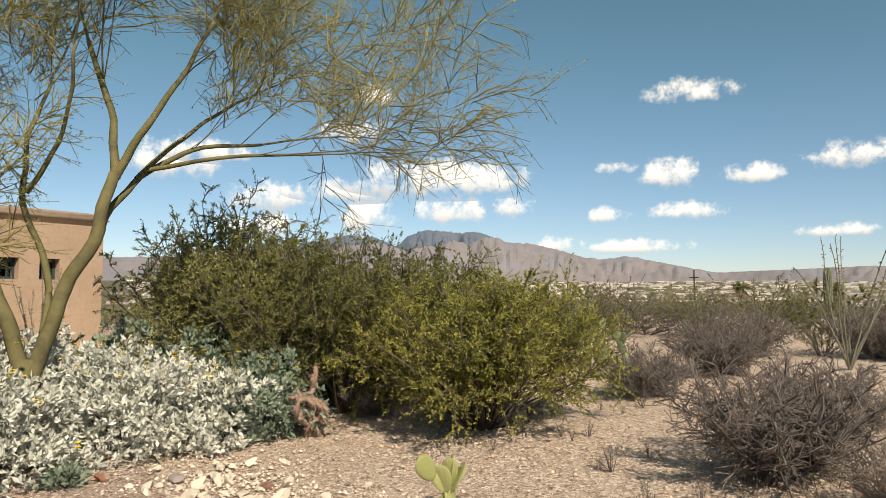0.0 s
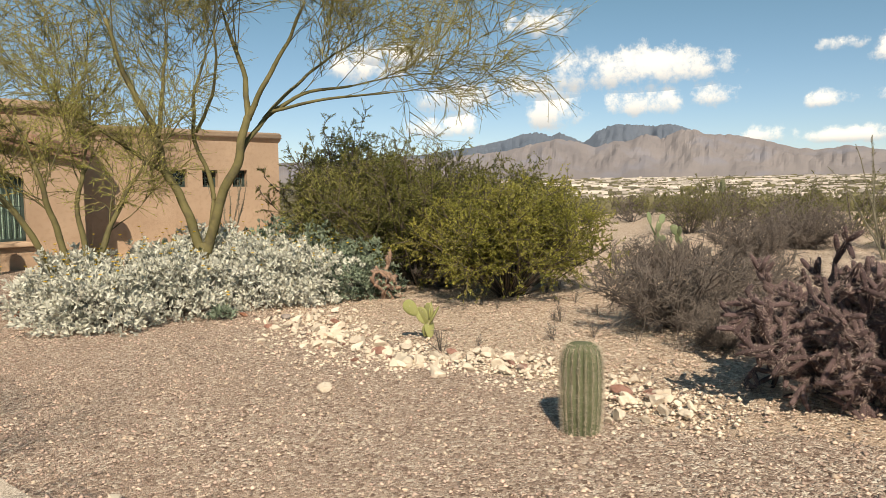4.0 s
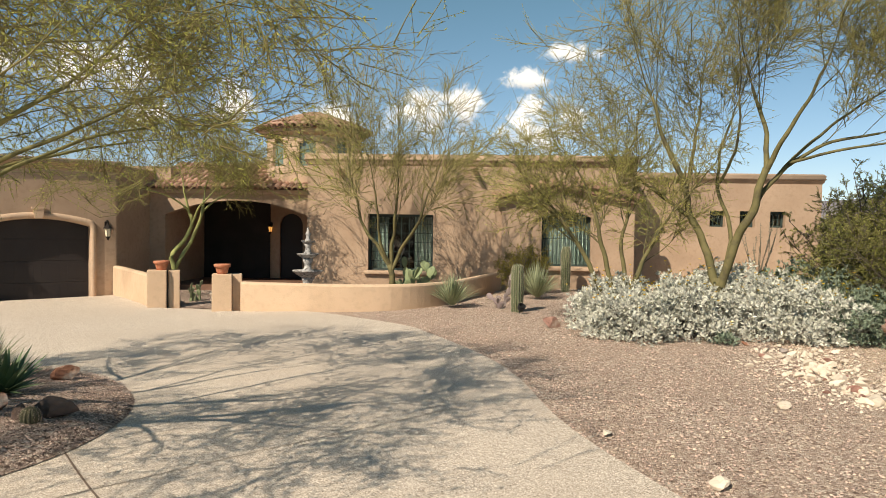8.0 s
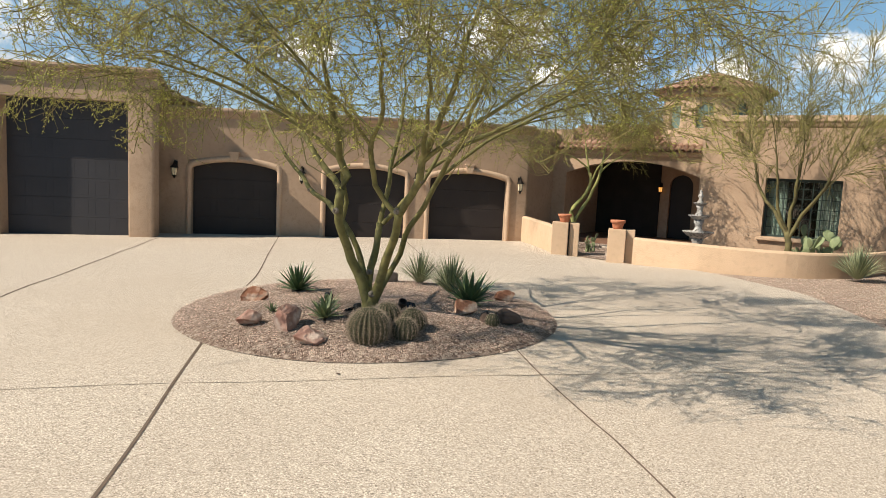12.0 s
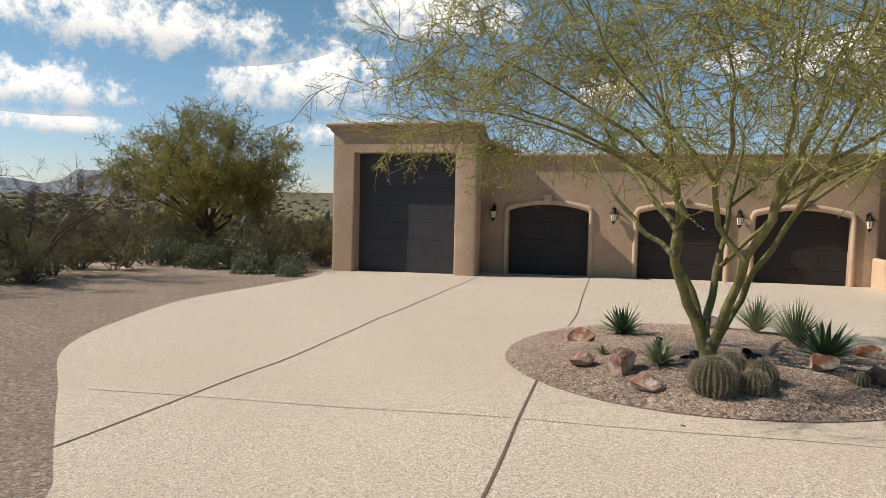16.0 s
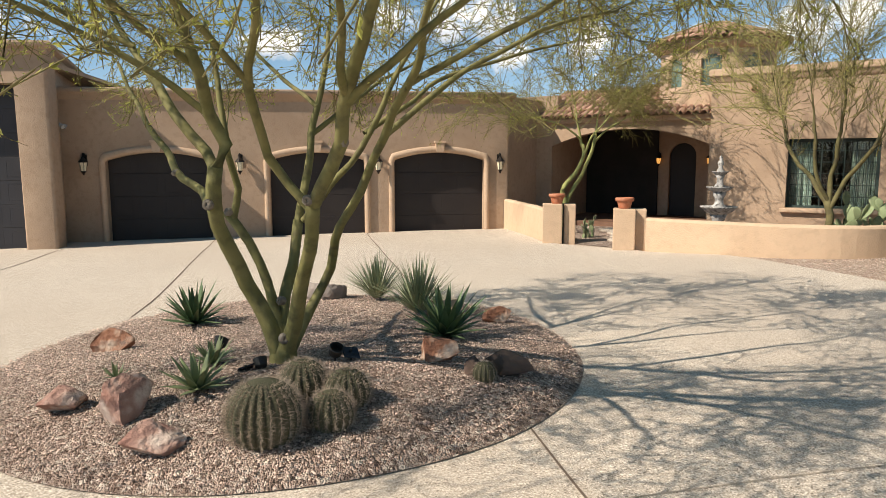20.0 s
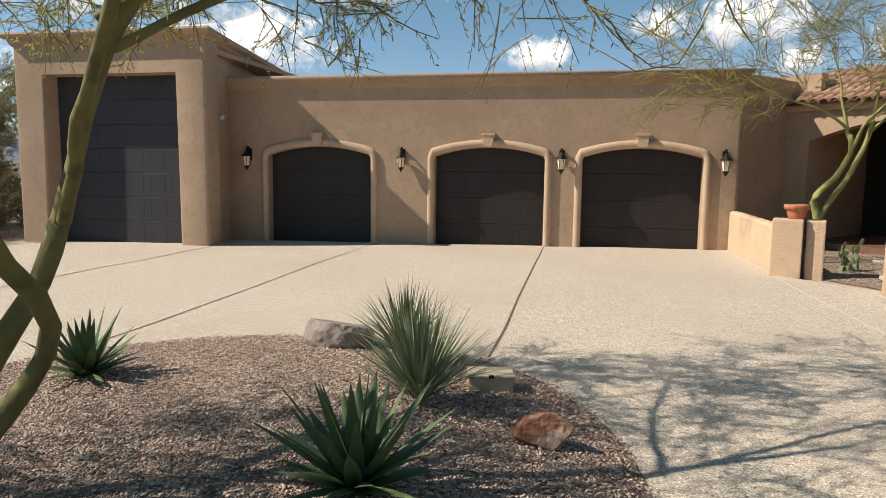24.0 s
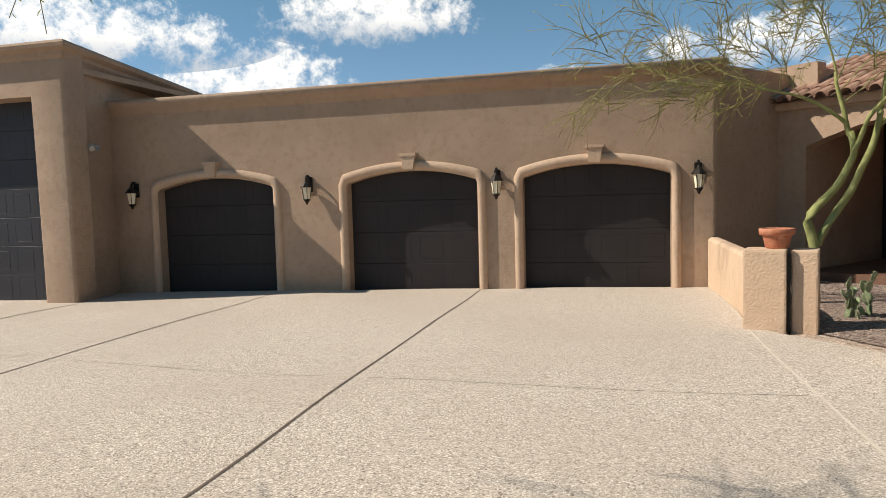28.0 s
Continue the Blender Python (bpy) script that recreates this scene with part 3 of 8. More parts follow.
def make_drive():
    """The slab, built in rows across, with a hole left for the island, and a rolled edge."""
    verts, faces, grid = [], [], {}
    rows = [-14 + 0.25 * k for k in range(139)]
    cols = 48
    for j, y in enumerate(rows):
        y = min(y, 20.46)
        x0, x1 = edge_x(DL, y), edge_x(DR, y)
        for k in range(cols + 1):
            x = x0 + (x1 - x0) * k / cols
            grid[j, k] = len(verts)
            verts.append((x, y, land(x, y) + SLAB))
    for j in range(len(rows) - 1):
        for k in range(cols):
            faces.append((grid[j, k], grid[j, k + 1], grid[j + 1, k + 1], grid[j + 1, k]))
    for j in range(len(rows) - 1):
        for k in (0, cols):
            a, b = grid[j, k], grid[j + 1, k]
            lo = len(verts)
            verts.extend([verts[a], verts[b], (verts[a][0], verts[a][1], verts[a][2] - 0.12), (verts[b][0], verts[b][1], verts[b][2] - 0.12)])
            faces.append((lo, lo + 1, lo + 3, lo + 2))
    return tagged(link_mesh("road", verts, faces, M["concrete"], True), "tan exposed-aggregate concrete driveway with saw-cut joints", "driveway", kind="structure")


def strip(name, pts, width, lift, material, label, step=0.3):
    line = spline([(x, y, 0) for x, y in pts], step)
    verts, faces = [], []
    for k, p in enumerate(line):
        d = (line[min(k + 1, len(line) - 1)] - line[max(k - 1, 0)]).normalized()
        s = Vector((-d.y, d.x, 0)) * width / 2
        for q in (p - s, p + s):
            verts.append((q.x, q.y, land(q.x, q.y) + lift))
        if k:
            faces.append((2 * k - 2, 2 * k - 1, 2 * k + 1, 2 * k))
    return tagged(link_mesh(name, verts, faces, material), label, "joint", kind="structure")


def patch(name, outline, zf, lift, material, label, category, rings=10, kind="structure"):
    """A bed inside a closed outline, built in rings toward its middle."""
    c = Vector((sum(p[0] for p in outline) / len(outline), sum(p[1] for p in outline) / len(outline)))
    n, verts, faces = len(outline), [], []
    for j in range(rings):
        f = 1 - j / rings
        for x, y in outline:
            q = c + (Vector((x, y)) - c) * f
            verts.append((q.x, q.y, zf(q.x, q.y) + (lift if j else lift - 0.03)))
    verts.append((c.x, c.y, zf(c.x, c.y) + lift))
    for j in range(rings - 1):
        for k in range(n):
            faces.append((j * n + k, j * n + (k + 1) % n, (j + 1) * n + (k + 1) % n, (j + 1) * n + k))
    for k in range(n):
        faces.append(((rings - 1) * n + k, (rings - 1) * n + (k + 1) % n, rings * n))
    return tagged(link_mesh(name, verts, faces, material, True), label, category, kind=kind)


make_ground()
make_drive()
ISL_EDGE = [(ISL_X + ISL_RX * math.cos(2 * math.pi * k / 96), ISL_Y + ISL_RY * math.sin(2 * math.pi * k / 96)) for k in range(96)]
patch("island_bed", ISL_EDGE, island_z, 0.0, M["island"], "raised oval bed of dark red-brown gravel", "gravel bed", 16)


def gravel_strip():
    """Brown gravel between the driveway and the line of white rocks."""
    verts, faces, grid = [], [], {}
    rows = [-8 + 0.4 * k for k in range(54)]
    far = [(-8, 5.5), (-2, 5.2), (0, 5.6), (1.4, 6.9), (3, 8.6), (4.6, 9.8), (7, 13), (10, 17), (12, 15.6), (13.5, 14.6)]
    for j, y in enumerate(rows):
        x0 = edge_x(DR, y) + 0.0
        x1 = float(np.interp(y, [p[0] for p in far], [p[1] for p in far])) + 0.35 * noise.noise(Vector((0, y * 1.3, 2)))
        for k in range(25):
            x = x0 + (x1 - x0) * k / 24
            grid[j, k] = len(verts)
            verts.append((x, y, land(x, y) - 0.012 - (0.03 if k == 24 else 0)))
    for j in range(len(rows) - 1):
        for k in range(24):
            faces.append((grid[j, k], grid[j, k + 1], grid[j + 1, k + 1], grid[j + 1, k]))
    return tagged(link_mesh("gravel_bed", verts, faces, M["gravel"], True), "bed of small brown decorative gravel", "gravel bed", kind="structure")


gravel_strip()


def verge_strip():
    """Brown stony ground along the other edge of the driveway."""
    verts, faces = [], []
    rows = [-10 + 0.4 * k for k in range(72)]
    for j, y in enumerate(rows):
        x0 = edge_x(DL, y)
        x1 = x0 - 6.5 - 1.2 * noise.noise(Vector((0, y * 0.6, 7)))
        for k in range(19):
            x = x0 + (x1 - x0) * k / 18
            verts.append((x, y, land(x, y) + 0.004 - (0.05 if k == 18 else 0) + 0.02 * noise.noise(Vector((x, y, 5))) * min(1, k / 4)))
        if j:
            for k in range(18):
                a, b = (j - 1) * 19 + k, j * 19 + k
                faces.append((a, b, b + 1, a + 1))
    return tagged(link_mesh("verge", verts, faces, M["verge"], True), "grey-brown stony verge beside the driveway", "gravel", kind="structure")


verge_strip()

# saw-cut joints
strip("joint", [(0.35, 20.3), (0.5, 15), (0.6, 12), (0.62, 10.6)], 0.022, SLAB + 0.004, M["joint"], "dark saw-cut joint in the concrete")
strip("joint", [(-3.5, 20.2), (-3.1, 14.6), (-2.88, 11.8), (-2.84, 10.2)], 0.022, SLAB + 0.004, M["joint"], "dark saw-cut joint in the concrete")
strip("joint", [(-2.66, 6.25), (-2.54, 4.6), (-2.35, 2.0), (-2.2, -4)], 0.026, SLAB + 0.004, M["joint"], "dark saw-cut joint in the concrete")
strip("joint", [(-6.66, 18.7), (-6.27, 13.2), (-6.1, 10), (-5.86, 6.5), (-5.77, 4.5), (-5.68, 2.55)], 0.026, SLAB + 0.004, M["joint"], "dark saw-cut joint in the concrete")
strip("joint", [(-6.9, 4.1), (-4.77, 4.31), (-2.54, 4.59), (-0.5, 4.77), (0.8, 4.86), (2.2, 4.98), (4.2, 5.05)], 0.013, SLAB + 0.004, M["joint_thin"], "thin control joint in the concrete")
strip("joint", [(0.78, 5.95), (0.78, 4.88), (0.84, 3.46), (0.87, 2.45), (0.9, -4)], 0.016, SLAB + 0.004, M["joint"], "thin control joint in the concrete")
strip("joint", [(4.05, 16.3), (4.05, 14.2), (4.14, 10.1), (4.2, 9.4)], 0.022, SLAB + 0.004, M["joint_light"], "pale sealed joint in the concrete")
strip("joint", [(-10.5, 14.8), (-4, 14.46), (-1, 13.96), (2, 13.7), (4.0, 13.6)], 0.012, SLAB + 0.004, M["joint_light"], "pale hairline joint in the concrete")


# ---- garages ----
GY = 20.38           # face of the triple garage
RY = 18.82           # face of the tall garage
HEAD, RISE, APEX = 1.32, 0.20, 1.52
DOORS = [(-6.15, -3.62), (-2.13, 0.315), (1.117, 3.557)]


def trim_arch(bm, x0, x1, foot, spring, rise, w, y0, y1):
    """A raised band round an arched opening: legs, shoulders and arch."""
    inner = [(x1, foot)] + arch(x0, x1, spring, rise) + [(x0, foot)]
    outer = [(x1 + w, foot)] + [(x1 + w, spring + 0.01)] + [(x, z + w) for x, z in arch(x0 - 0.5 * w, x1 + 0.5 * w, spring + 0.02, rise)] + [(x0 - w, spring + 0.01), (x0 - w, foot)]
    n = 24

    def resample(line):
        pts = [Vector((x, 0, z)) for x, z in line]
        ln = [0]
        for a, b in zip(pts, pts[1:]):
            ln.append(ln[-1] + (b - a).length)
        out = []
        for k in range(n * 3 + 1):
            d = ln[-1] * k / (n * 3)
            i = max(j for j in range(len(ln)) if ln[j] <= d + 1e-9)
            i = min(i, len(pts) - 2)
            f = (d - ln[i]) / max(1e-9, ln[i + 1] - ln[i])
            out.append(pts[i].lerp(pts[i + 1], f))
        return out

    a, b = resample(inner), resample(outer)
    sec = []
    for p, q in zip(a, b):
        mid = p.lerp(q, 0.5)
        sec.append([bm.verts.new((p.x, y1, p.z)), bm.verts.new((p.lerp(q, 0.12).x, y0 + 0.02, p.lerp(q, 0.12).z)), bm.verts.new((mid.x, y0, mid.z)),
                    bm.verts.new((p.lerp(q, 0.88).x, y0 + 0.02, p.lerp(q, 0.88).z)), bm.verts.new((q.x, y1, q.z))])
    for s, t in zip(sec, sec[1:]):
        for k in range(4):
            bm.faces.new((s[k], s[k + 1], t[k + 1], t[k]))
    bmesh.ops.recalc_face_normals(bm, faces=bm.faces[:])
    return bm


def cornice(bm, pts, z, out=0.16, h=0.26):
    """A rounded moulding along a line of plan points (outer side to the right of the way walked)."""
    prof = [(0.0, -h - 0.06), (0.05, -h), (0.06, -0.14), (0.10, -0.12), (out, -0.08), (out + 0.015, -0.02), (out - 0.02, 0.03), (0.03, 0.05), (-0.3, 0.05)]
    rows = []
    for k, p in enumerate(pts):
        p = Vector(p)
        d0 = (p - Vector(pts[k - 1])).normalized() if k else None
        d1 = (Vector(pts[k + 1]) - p).normalized() if k < len(pts) - 1 else None
        d0, d1 = d0 or d1, d1 or d0
        n0, n1 = Vector((d0.y, -d0.x)), Vector((d1.y, -d1.x))
        m = (n0 + n1).normalized()
        m /= max(0.3, m.dot(n0))
        rows.append([bm.verts.new((p.x + m.x * o, p.y + m.y * o, z + dz)) for o, dz in prof])
    for a, b in zip(rows, rows[1:]):
        for k in range(len(prof) - 1):
            bm.faces.new((a[k], b[k], b[k + 1], a[k + 1]))
    bmesh.ops.recalc_face_normals(bm, faces=bm.faces[:])
    return bm


def garage_door(parent, x0, x1, foot, top, y, material, rows, cols, spring=None, rise=0.0):
    """A panel door: sections with raised panels."""
    door = part("garage_door", boxed(x0 - 0.05, x1 + 0.05, y + 0.02, y + 0.06, foot, top), material, parent, "dark brown sectional garage door, closed")
    h = (top - foot) / rows
    for r in range(rows):
        bm = boxed(x0 - 0.04, x1 + 0.04, y + 0.004, y + 0.024, foot + r * h + 0.004, foot + (r + 1) * h - 0.004, 0.004, 1)
        w = (x1 - x0) / cols
        for c in range(cols):
            box(bm, x0 + c * w + 0.09, x0 + (c + 1) * w - 0.09, y + 0.0028, y + 0.01, foot + r * h + 0.09, foot + (r + 1) * h - 0.09, 0.008, 1)
        part("panel", bm, material, door)
    return door


def wall_lantern(m, label, glass, group):
    """A carriage lantern on a scrolled arm; its wall plate lies in y = 0 and it stands out to -y."""
    t = thing("wall_lantern", m, label, "wall lamp", group)
    bm = boxed(-0.045, 0.045, -0.02, 0.0, -0.02, 0.20, 0.012)
    part("back_plate", bm, M["iron"], t)
    bm = bmesh.new()
    for k in range(9):
        a = math.pi * k / 8
        box(bm, -0.011, 0.011, -0.075 - 0.055 * math.cos(a) - 0.014 + 0.0, -0.075 - 0.055 * math.cos(a) + 0.014, 0.14 + 0.075 * math.sin(a) - 0.014, 0.14 + 0.075 * math.sin(a) + 0.014)
    part("arm", bm, M["iron"], t)
    part("cap", lathe(bmesh.new(), [(0.02, 0.16), (0.03, 0.13), (0.055, 0.105), (0.095, 0.06), (0.098, 0.05), (0.06, 0.045)][::-1], 8, (0, -0.13, 0)), M["iron"], t)
    part("glass", lathe(bmesh.new(), [(0.045, -0.13), (0.072, 0.045)], 6, (0, -0.13, 0)), glass, t, "frosted glass")
    bm = lathe(bmesh.new(), [(0.012, -0.2), (0.022, -0.17), (0.035, -0.15), (0.055, -0.13), (0.05, -0.12)], 8, (0, -0.13, 0))
    for k in range(6):
        a = math.pi * k / 3
        c, s = math.cos(a), math.sin(a)
        for (r0, z0), (r1, z1) in (((0.048, -0.13), (0.076, 0.05)),):
            vs = [bm.verts.new((r0 * c - 0.005 * s, -0.13 + r0 * s + 0.005 * c, z0)), bm.verts.new((r0 * c + 0.005 * s, -0.13 + r0 * s - 0.005 * c, z0)),
                  bm.verts.new((r1 * c + 0.005 * s, -0.13 + r1 * s - 0.005 * c, z1)), bm.verts.new((r1 * c - 0.005 * s, -0.13 + r1 * s + 0.005 * c, z1))]
            bm.faces.new(vs)
    part("cage", bm, M["iron"], t)
    return t


def rounded(bm, corners, radius):
    """Rounds the upright edges that stand over the given plan corners, by hand-trowelled radii."""
    for x, y in corners:
        edges = [e for e in bm.edges if all(abs(v.co.x - x) < 0.002 and abs(v.co.y - y) < 0.002 for v in e.verts)]
        bmesh.ops.bevel(bm, geom=edges, offset=radius, segments=4, affect="EDGES", profile=0.5)
    for e in bm.edges:
        e.smooth = len(e.link_faces) == 2 and e.calc_face_angle(3) < 0.6
    return bm


def make_garage():
    g = thing("garage", pose(0, 0, 0), "tan stucco three-car garage with a tall recreational-vehicle bay", "garage")
    out = [(-7.5, -1.2), (-7.5, 3.05), (4.28, 3.05), (4.28, -1.2)]
    for x0, x1 in reversed(DOORS):
        out += [(x1, -1.2)] + arch(x0, x1, HEAD, RISE) + [(x0, -1.2)]
    part("front_wall", rounded(prism_xz(bmesh.new(), out, GY, GY + 0.32), [(4.28, GY)], 0.09), M["stucco"], g, smooth=True)
    part("side_wall", boxed(4.0, 4.28, GY + 0.32, 30, -1.2, 3.05), M["stucco"], g)
    part("roof", boxed(-6.8, 4.2, GY + 0.1, 30, 2.75, 2.85), M["stucco"], g)
    part("back_wall", boxed(-11.7, 4.0, 30, 30.3, -1.2, 3.05), M["stucco"], g)
    part("cornice", cornice(bmesh.new(), [(-7.2, GY), (4.28, GY), (4.28, 30)], 3.08, 0.13, 0.2), M["stucco"], g, smooth=True)
    for x0, x1 in DOORS:
        part("door_trim", trim_arch(bmesh.new(), x0, x1, -0.8, HEAD, RISE, 0.16, GY - 0.075, GY + 0.02), M["stucco_trim"], g, "pale raised stucco arch", True)
        bm = bmesh.new()
        mid = (x0 + x1) / 2
        prism_xz(bm, [(mid - 0.09, APEX + 0.02), (mid + 0.09, APEX + 0.02), (mid + 0.13, APEX + 0.27), (mid - 0.13, APEX + 0.27)], GY - 0.13, GY + 0.01)
        prism_xz(bm, [(mid - 0.15, APEX + 0.26), (mid + 0.15, APEX + 0.26), (mid + 0.15, APEX + 0.31), (mid - 0.15, APEX + 0.31)], GY - 0.15, GY + 0.01)
        part("keystone", bm, M["stucco_trim"], g, "pale stucco keystone")
        garage_door(g, x0, x1, -0.75, APEX + 0.05, GY + 0.22, M["door"], 4, 4)
    # tall bay
    out = [(-11.62, -1.2), (-11.62, 3.9), (-6.8, 3.9), (-6.8, -1.2), (-7.5, -1.2), (-7.5, 3.04), (-10.87, 3.04), (-10.87, -1.2)]
    part("tall_front_wall", rounded(prism_xz(bmesh.new(), out, RY, RY + 0.5), [(-6.8, RY), (-11.62, RY), (-7.5, RY), (-10.87, RY)], 0.07), M["stucco"], g, smooth=True)
    plan = [(-6.91, RY + 0.5), (-7.15, 20.38), (-9.4, 31), (-9.9, 31), (-7.65, 20.38), (-7.5, RY + 0.5)]
    bm = bmesh.new()
    low = [bm.verts.new((x, y, -1.2)) for x, y in plan]
    top = [bm.verts.new((x, y, 3.9)) for x, y in plan]
    bm.faces.new(top)
    bm.faces.new(low[::-1])
    for k in range(6):
        bm.faces.new((low[k], low[(k + 1) % 6], top[(k + 1) % 6], top[k]))
    part("tall_side_wall", bm, M["stucco"], g)
    part("tall_far_wall", boxed(-11.62, -11.3, RY + 0.5, 31, -1.2, 3.9), M["stucco"], g)
    part("tall_roof", boxed(-11.5, -6.9, RY + 0.1, 31, 3.5, 3.6), M["stucco"], g)
    part("tall_cornice", cornice(bmesh.new(), [(-11.62, 31), (-11.62, RY), (-6.8, RY), (-7.15, 20.38), (-9.4, 31)], 3.93, 0.16, 0.2), M["stucco"], g)
    garage_door(g, -10.87, -7.5, -0.78, 3.06, RY + 0.46, M["rv_door"], 7, 6)
    part("door_seal", boxed(-7.9, -7.5, RY + 0.36, RY + 0.4, -0.74, -0.71), M["white_rock"], g, "white weather strip")
    return g


make_garage()
for lx in (-6.62, -2.86, 0.68, 3.97):
    wall_lantern(pose(lx, GY, 1.22) @ Matrix.Scale(1.28, 4), "black iron carriage lantern on the tan garage wall", M["lamp_glass"], "garage lanterns")


def flood_light():
    t = thing("flood_light", pose(-6.8, 19.4, 2.16, 0, 0, 90), "small twin-head white flood light on the bay wall", "flood light")
    part("plate", boxed(-0.05, 0.05, -0.03, 0.0, -0.05, 0.05, 0.012), M["fountain"], t)
    for sx in (-1, 1):
        bm = lathe(bmesh.new(), [(0.02, 0), (0.045, 0.03), (0.06, 0.10), (0.05, 0.105)], 12)
        bmesh.ops.rotate(bm, verts=bm.verts, matrix=Euler((radians(120), 0, radians(25 * sx))).to_matrix())
        bmesh.ops.translate(bm, verts=bm.verts, vec=(0.05 * sx, -0.03, 0))
        part("lamp_head", bm, M["fountain"], t)
    return t


flood_light()

# ---- house: local x runs along the front, local y goes in ----
HOUSE = pose(9.13, 18.63, 0, 0, 0, -40)


def hp(x, y, z=0.0):
    return HOUSE @ Vector((x, y, z))


def wall_with(bm, x0, x1, z0, z1, y0, y1, holes):
    """A wall with window holes (hx0, hx1, sill, spring, rise), left to right."""
    x = x0
    for hx0, hx1, sill, spring, rise in holes:
        box(bm, x, hx0, y0, y1, z0, z1)
        box(bm, hx0, hx1, y0, y1, z0, sill)
        top = arch(hx0, hx1, spring, rise) if rise else [(hx1, spring), (hx0, spring)]
        prism_xz(bm, [(hx0, z1), (hx1, z1)] + top, y0, y1)
        x = hx1
    box(bm, x, x1, y0, y1, z0, z1)
    bmesh.ops.remove_doubles(bm, verts=bm.verts[:], dist=0.0005)
    return bm


def house_window(parent, x0, x1, sill, spring, rise, y, cols, rows, curtain):
    w = part("window", boxed(x0 + 0.02, x1 - 0.02, y + 0.24, y + 0.26, sill, spring + rise), M["glass"], parent, "dark-framed divided window")
    w.visible_shadow = False
    bm = bmesh.new()
    box(bm, x0, x0 + 0.06, y + 0.2, y + 0.28, sill, spring + rise)
    box(bm, x1 - 0.06, x1, y + 0.2, y + 0.28, sill, spring + rise)
    box(bm, x0, x1, y + 0.2, y + 0.28, sill, sill + 0.06)
    box(bm, x0, x1, y + 0.2, y + 0.28, spring + rise - 0.08, spring + rise)
    part("frame", bm, M["window_frame"], w)
    for c in range(1, cols):
        x = x0 + (x1 - x0) * c / cols
        part("muntin", boxed(x - 0.012, x + 0.012, y + 0.215, y + 0.245, sill, spring + rise), M["window_frame"], w)
    for r in range(1, rows):
        z = sill + (spring + rise - sill) * r / rows
        part("muntin", boxed(x0, x1, y + 0.218, y + 0.242, z - 0.01, z + 0.01), M["window_frame"], w)
    for a, b in curtain:
        bm = bmesh.new()
        n = 40
        va = [bm.verts.new((a + (b - a) * k / n, y + 0.36 + 0.03 * math.sin(k * 1.9), sill - 0.05)) for k in range(n + 1)]
        vb = [bm.verts.new((a + (b - a) * k / n, y + 0.36 + 0.03 * math.sin(k * 1.9), spring + rise)) for k in range(n + 1)]
        for k in range(n):
            bm.faces.new((va[k], va[k + 1], vb[k + 1], vb[k]))
        part("curtain", bm, M["curtain"], w, "pale green hanging curtain", True)
    # no room is built: a near-black sheet paints its darkness
    part("room_behind", boxed(x0 - 0.3, x1 + 0.3, y + 1.6, y + 1.65, sill - 0.5, spring + rise + 0.3), M["unlit_dark"], w, "near-black sheet standing in for the dim room")
    return w


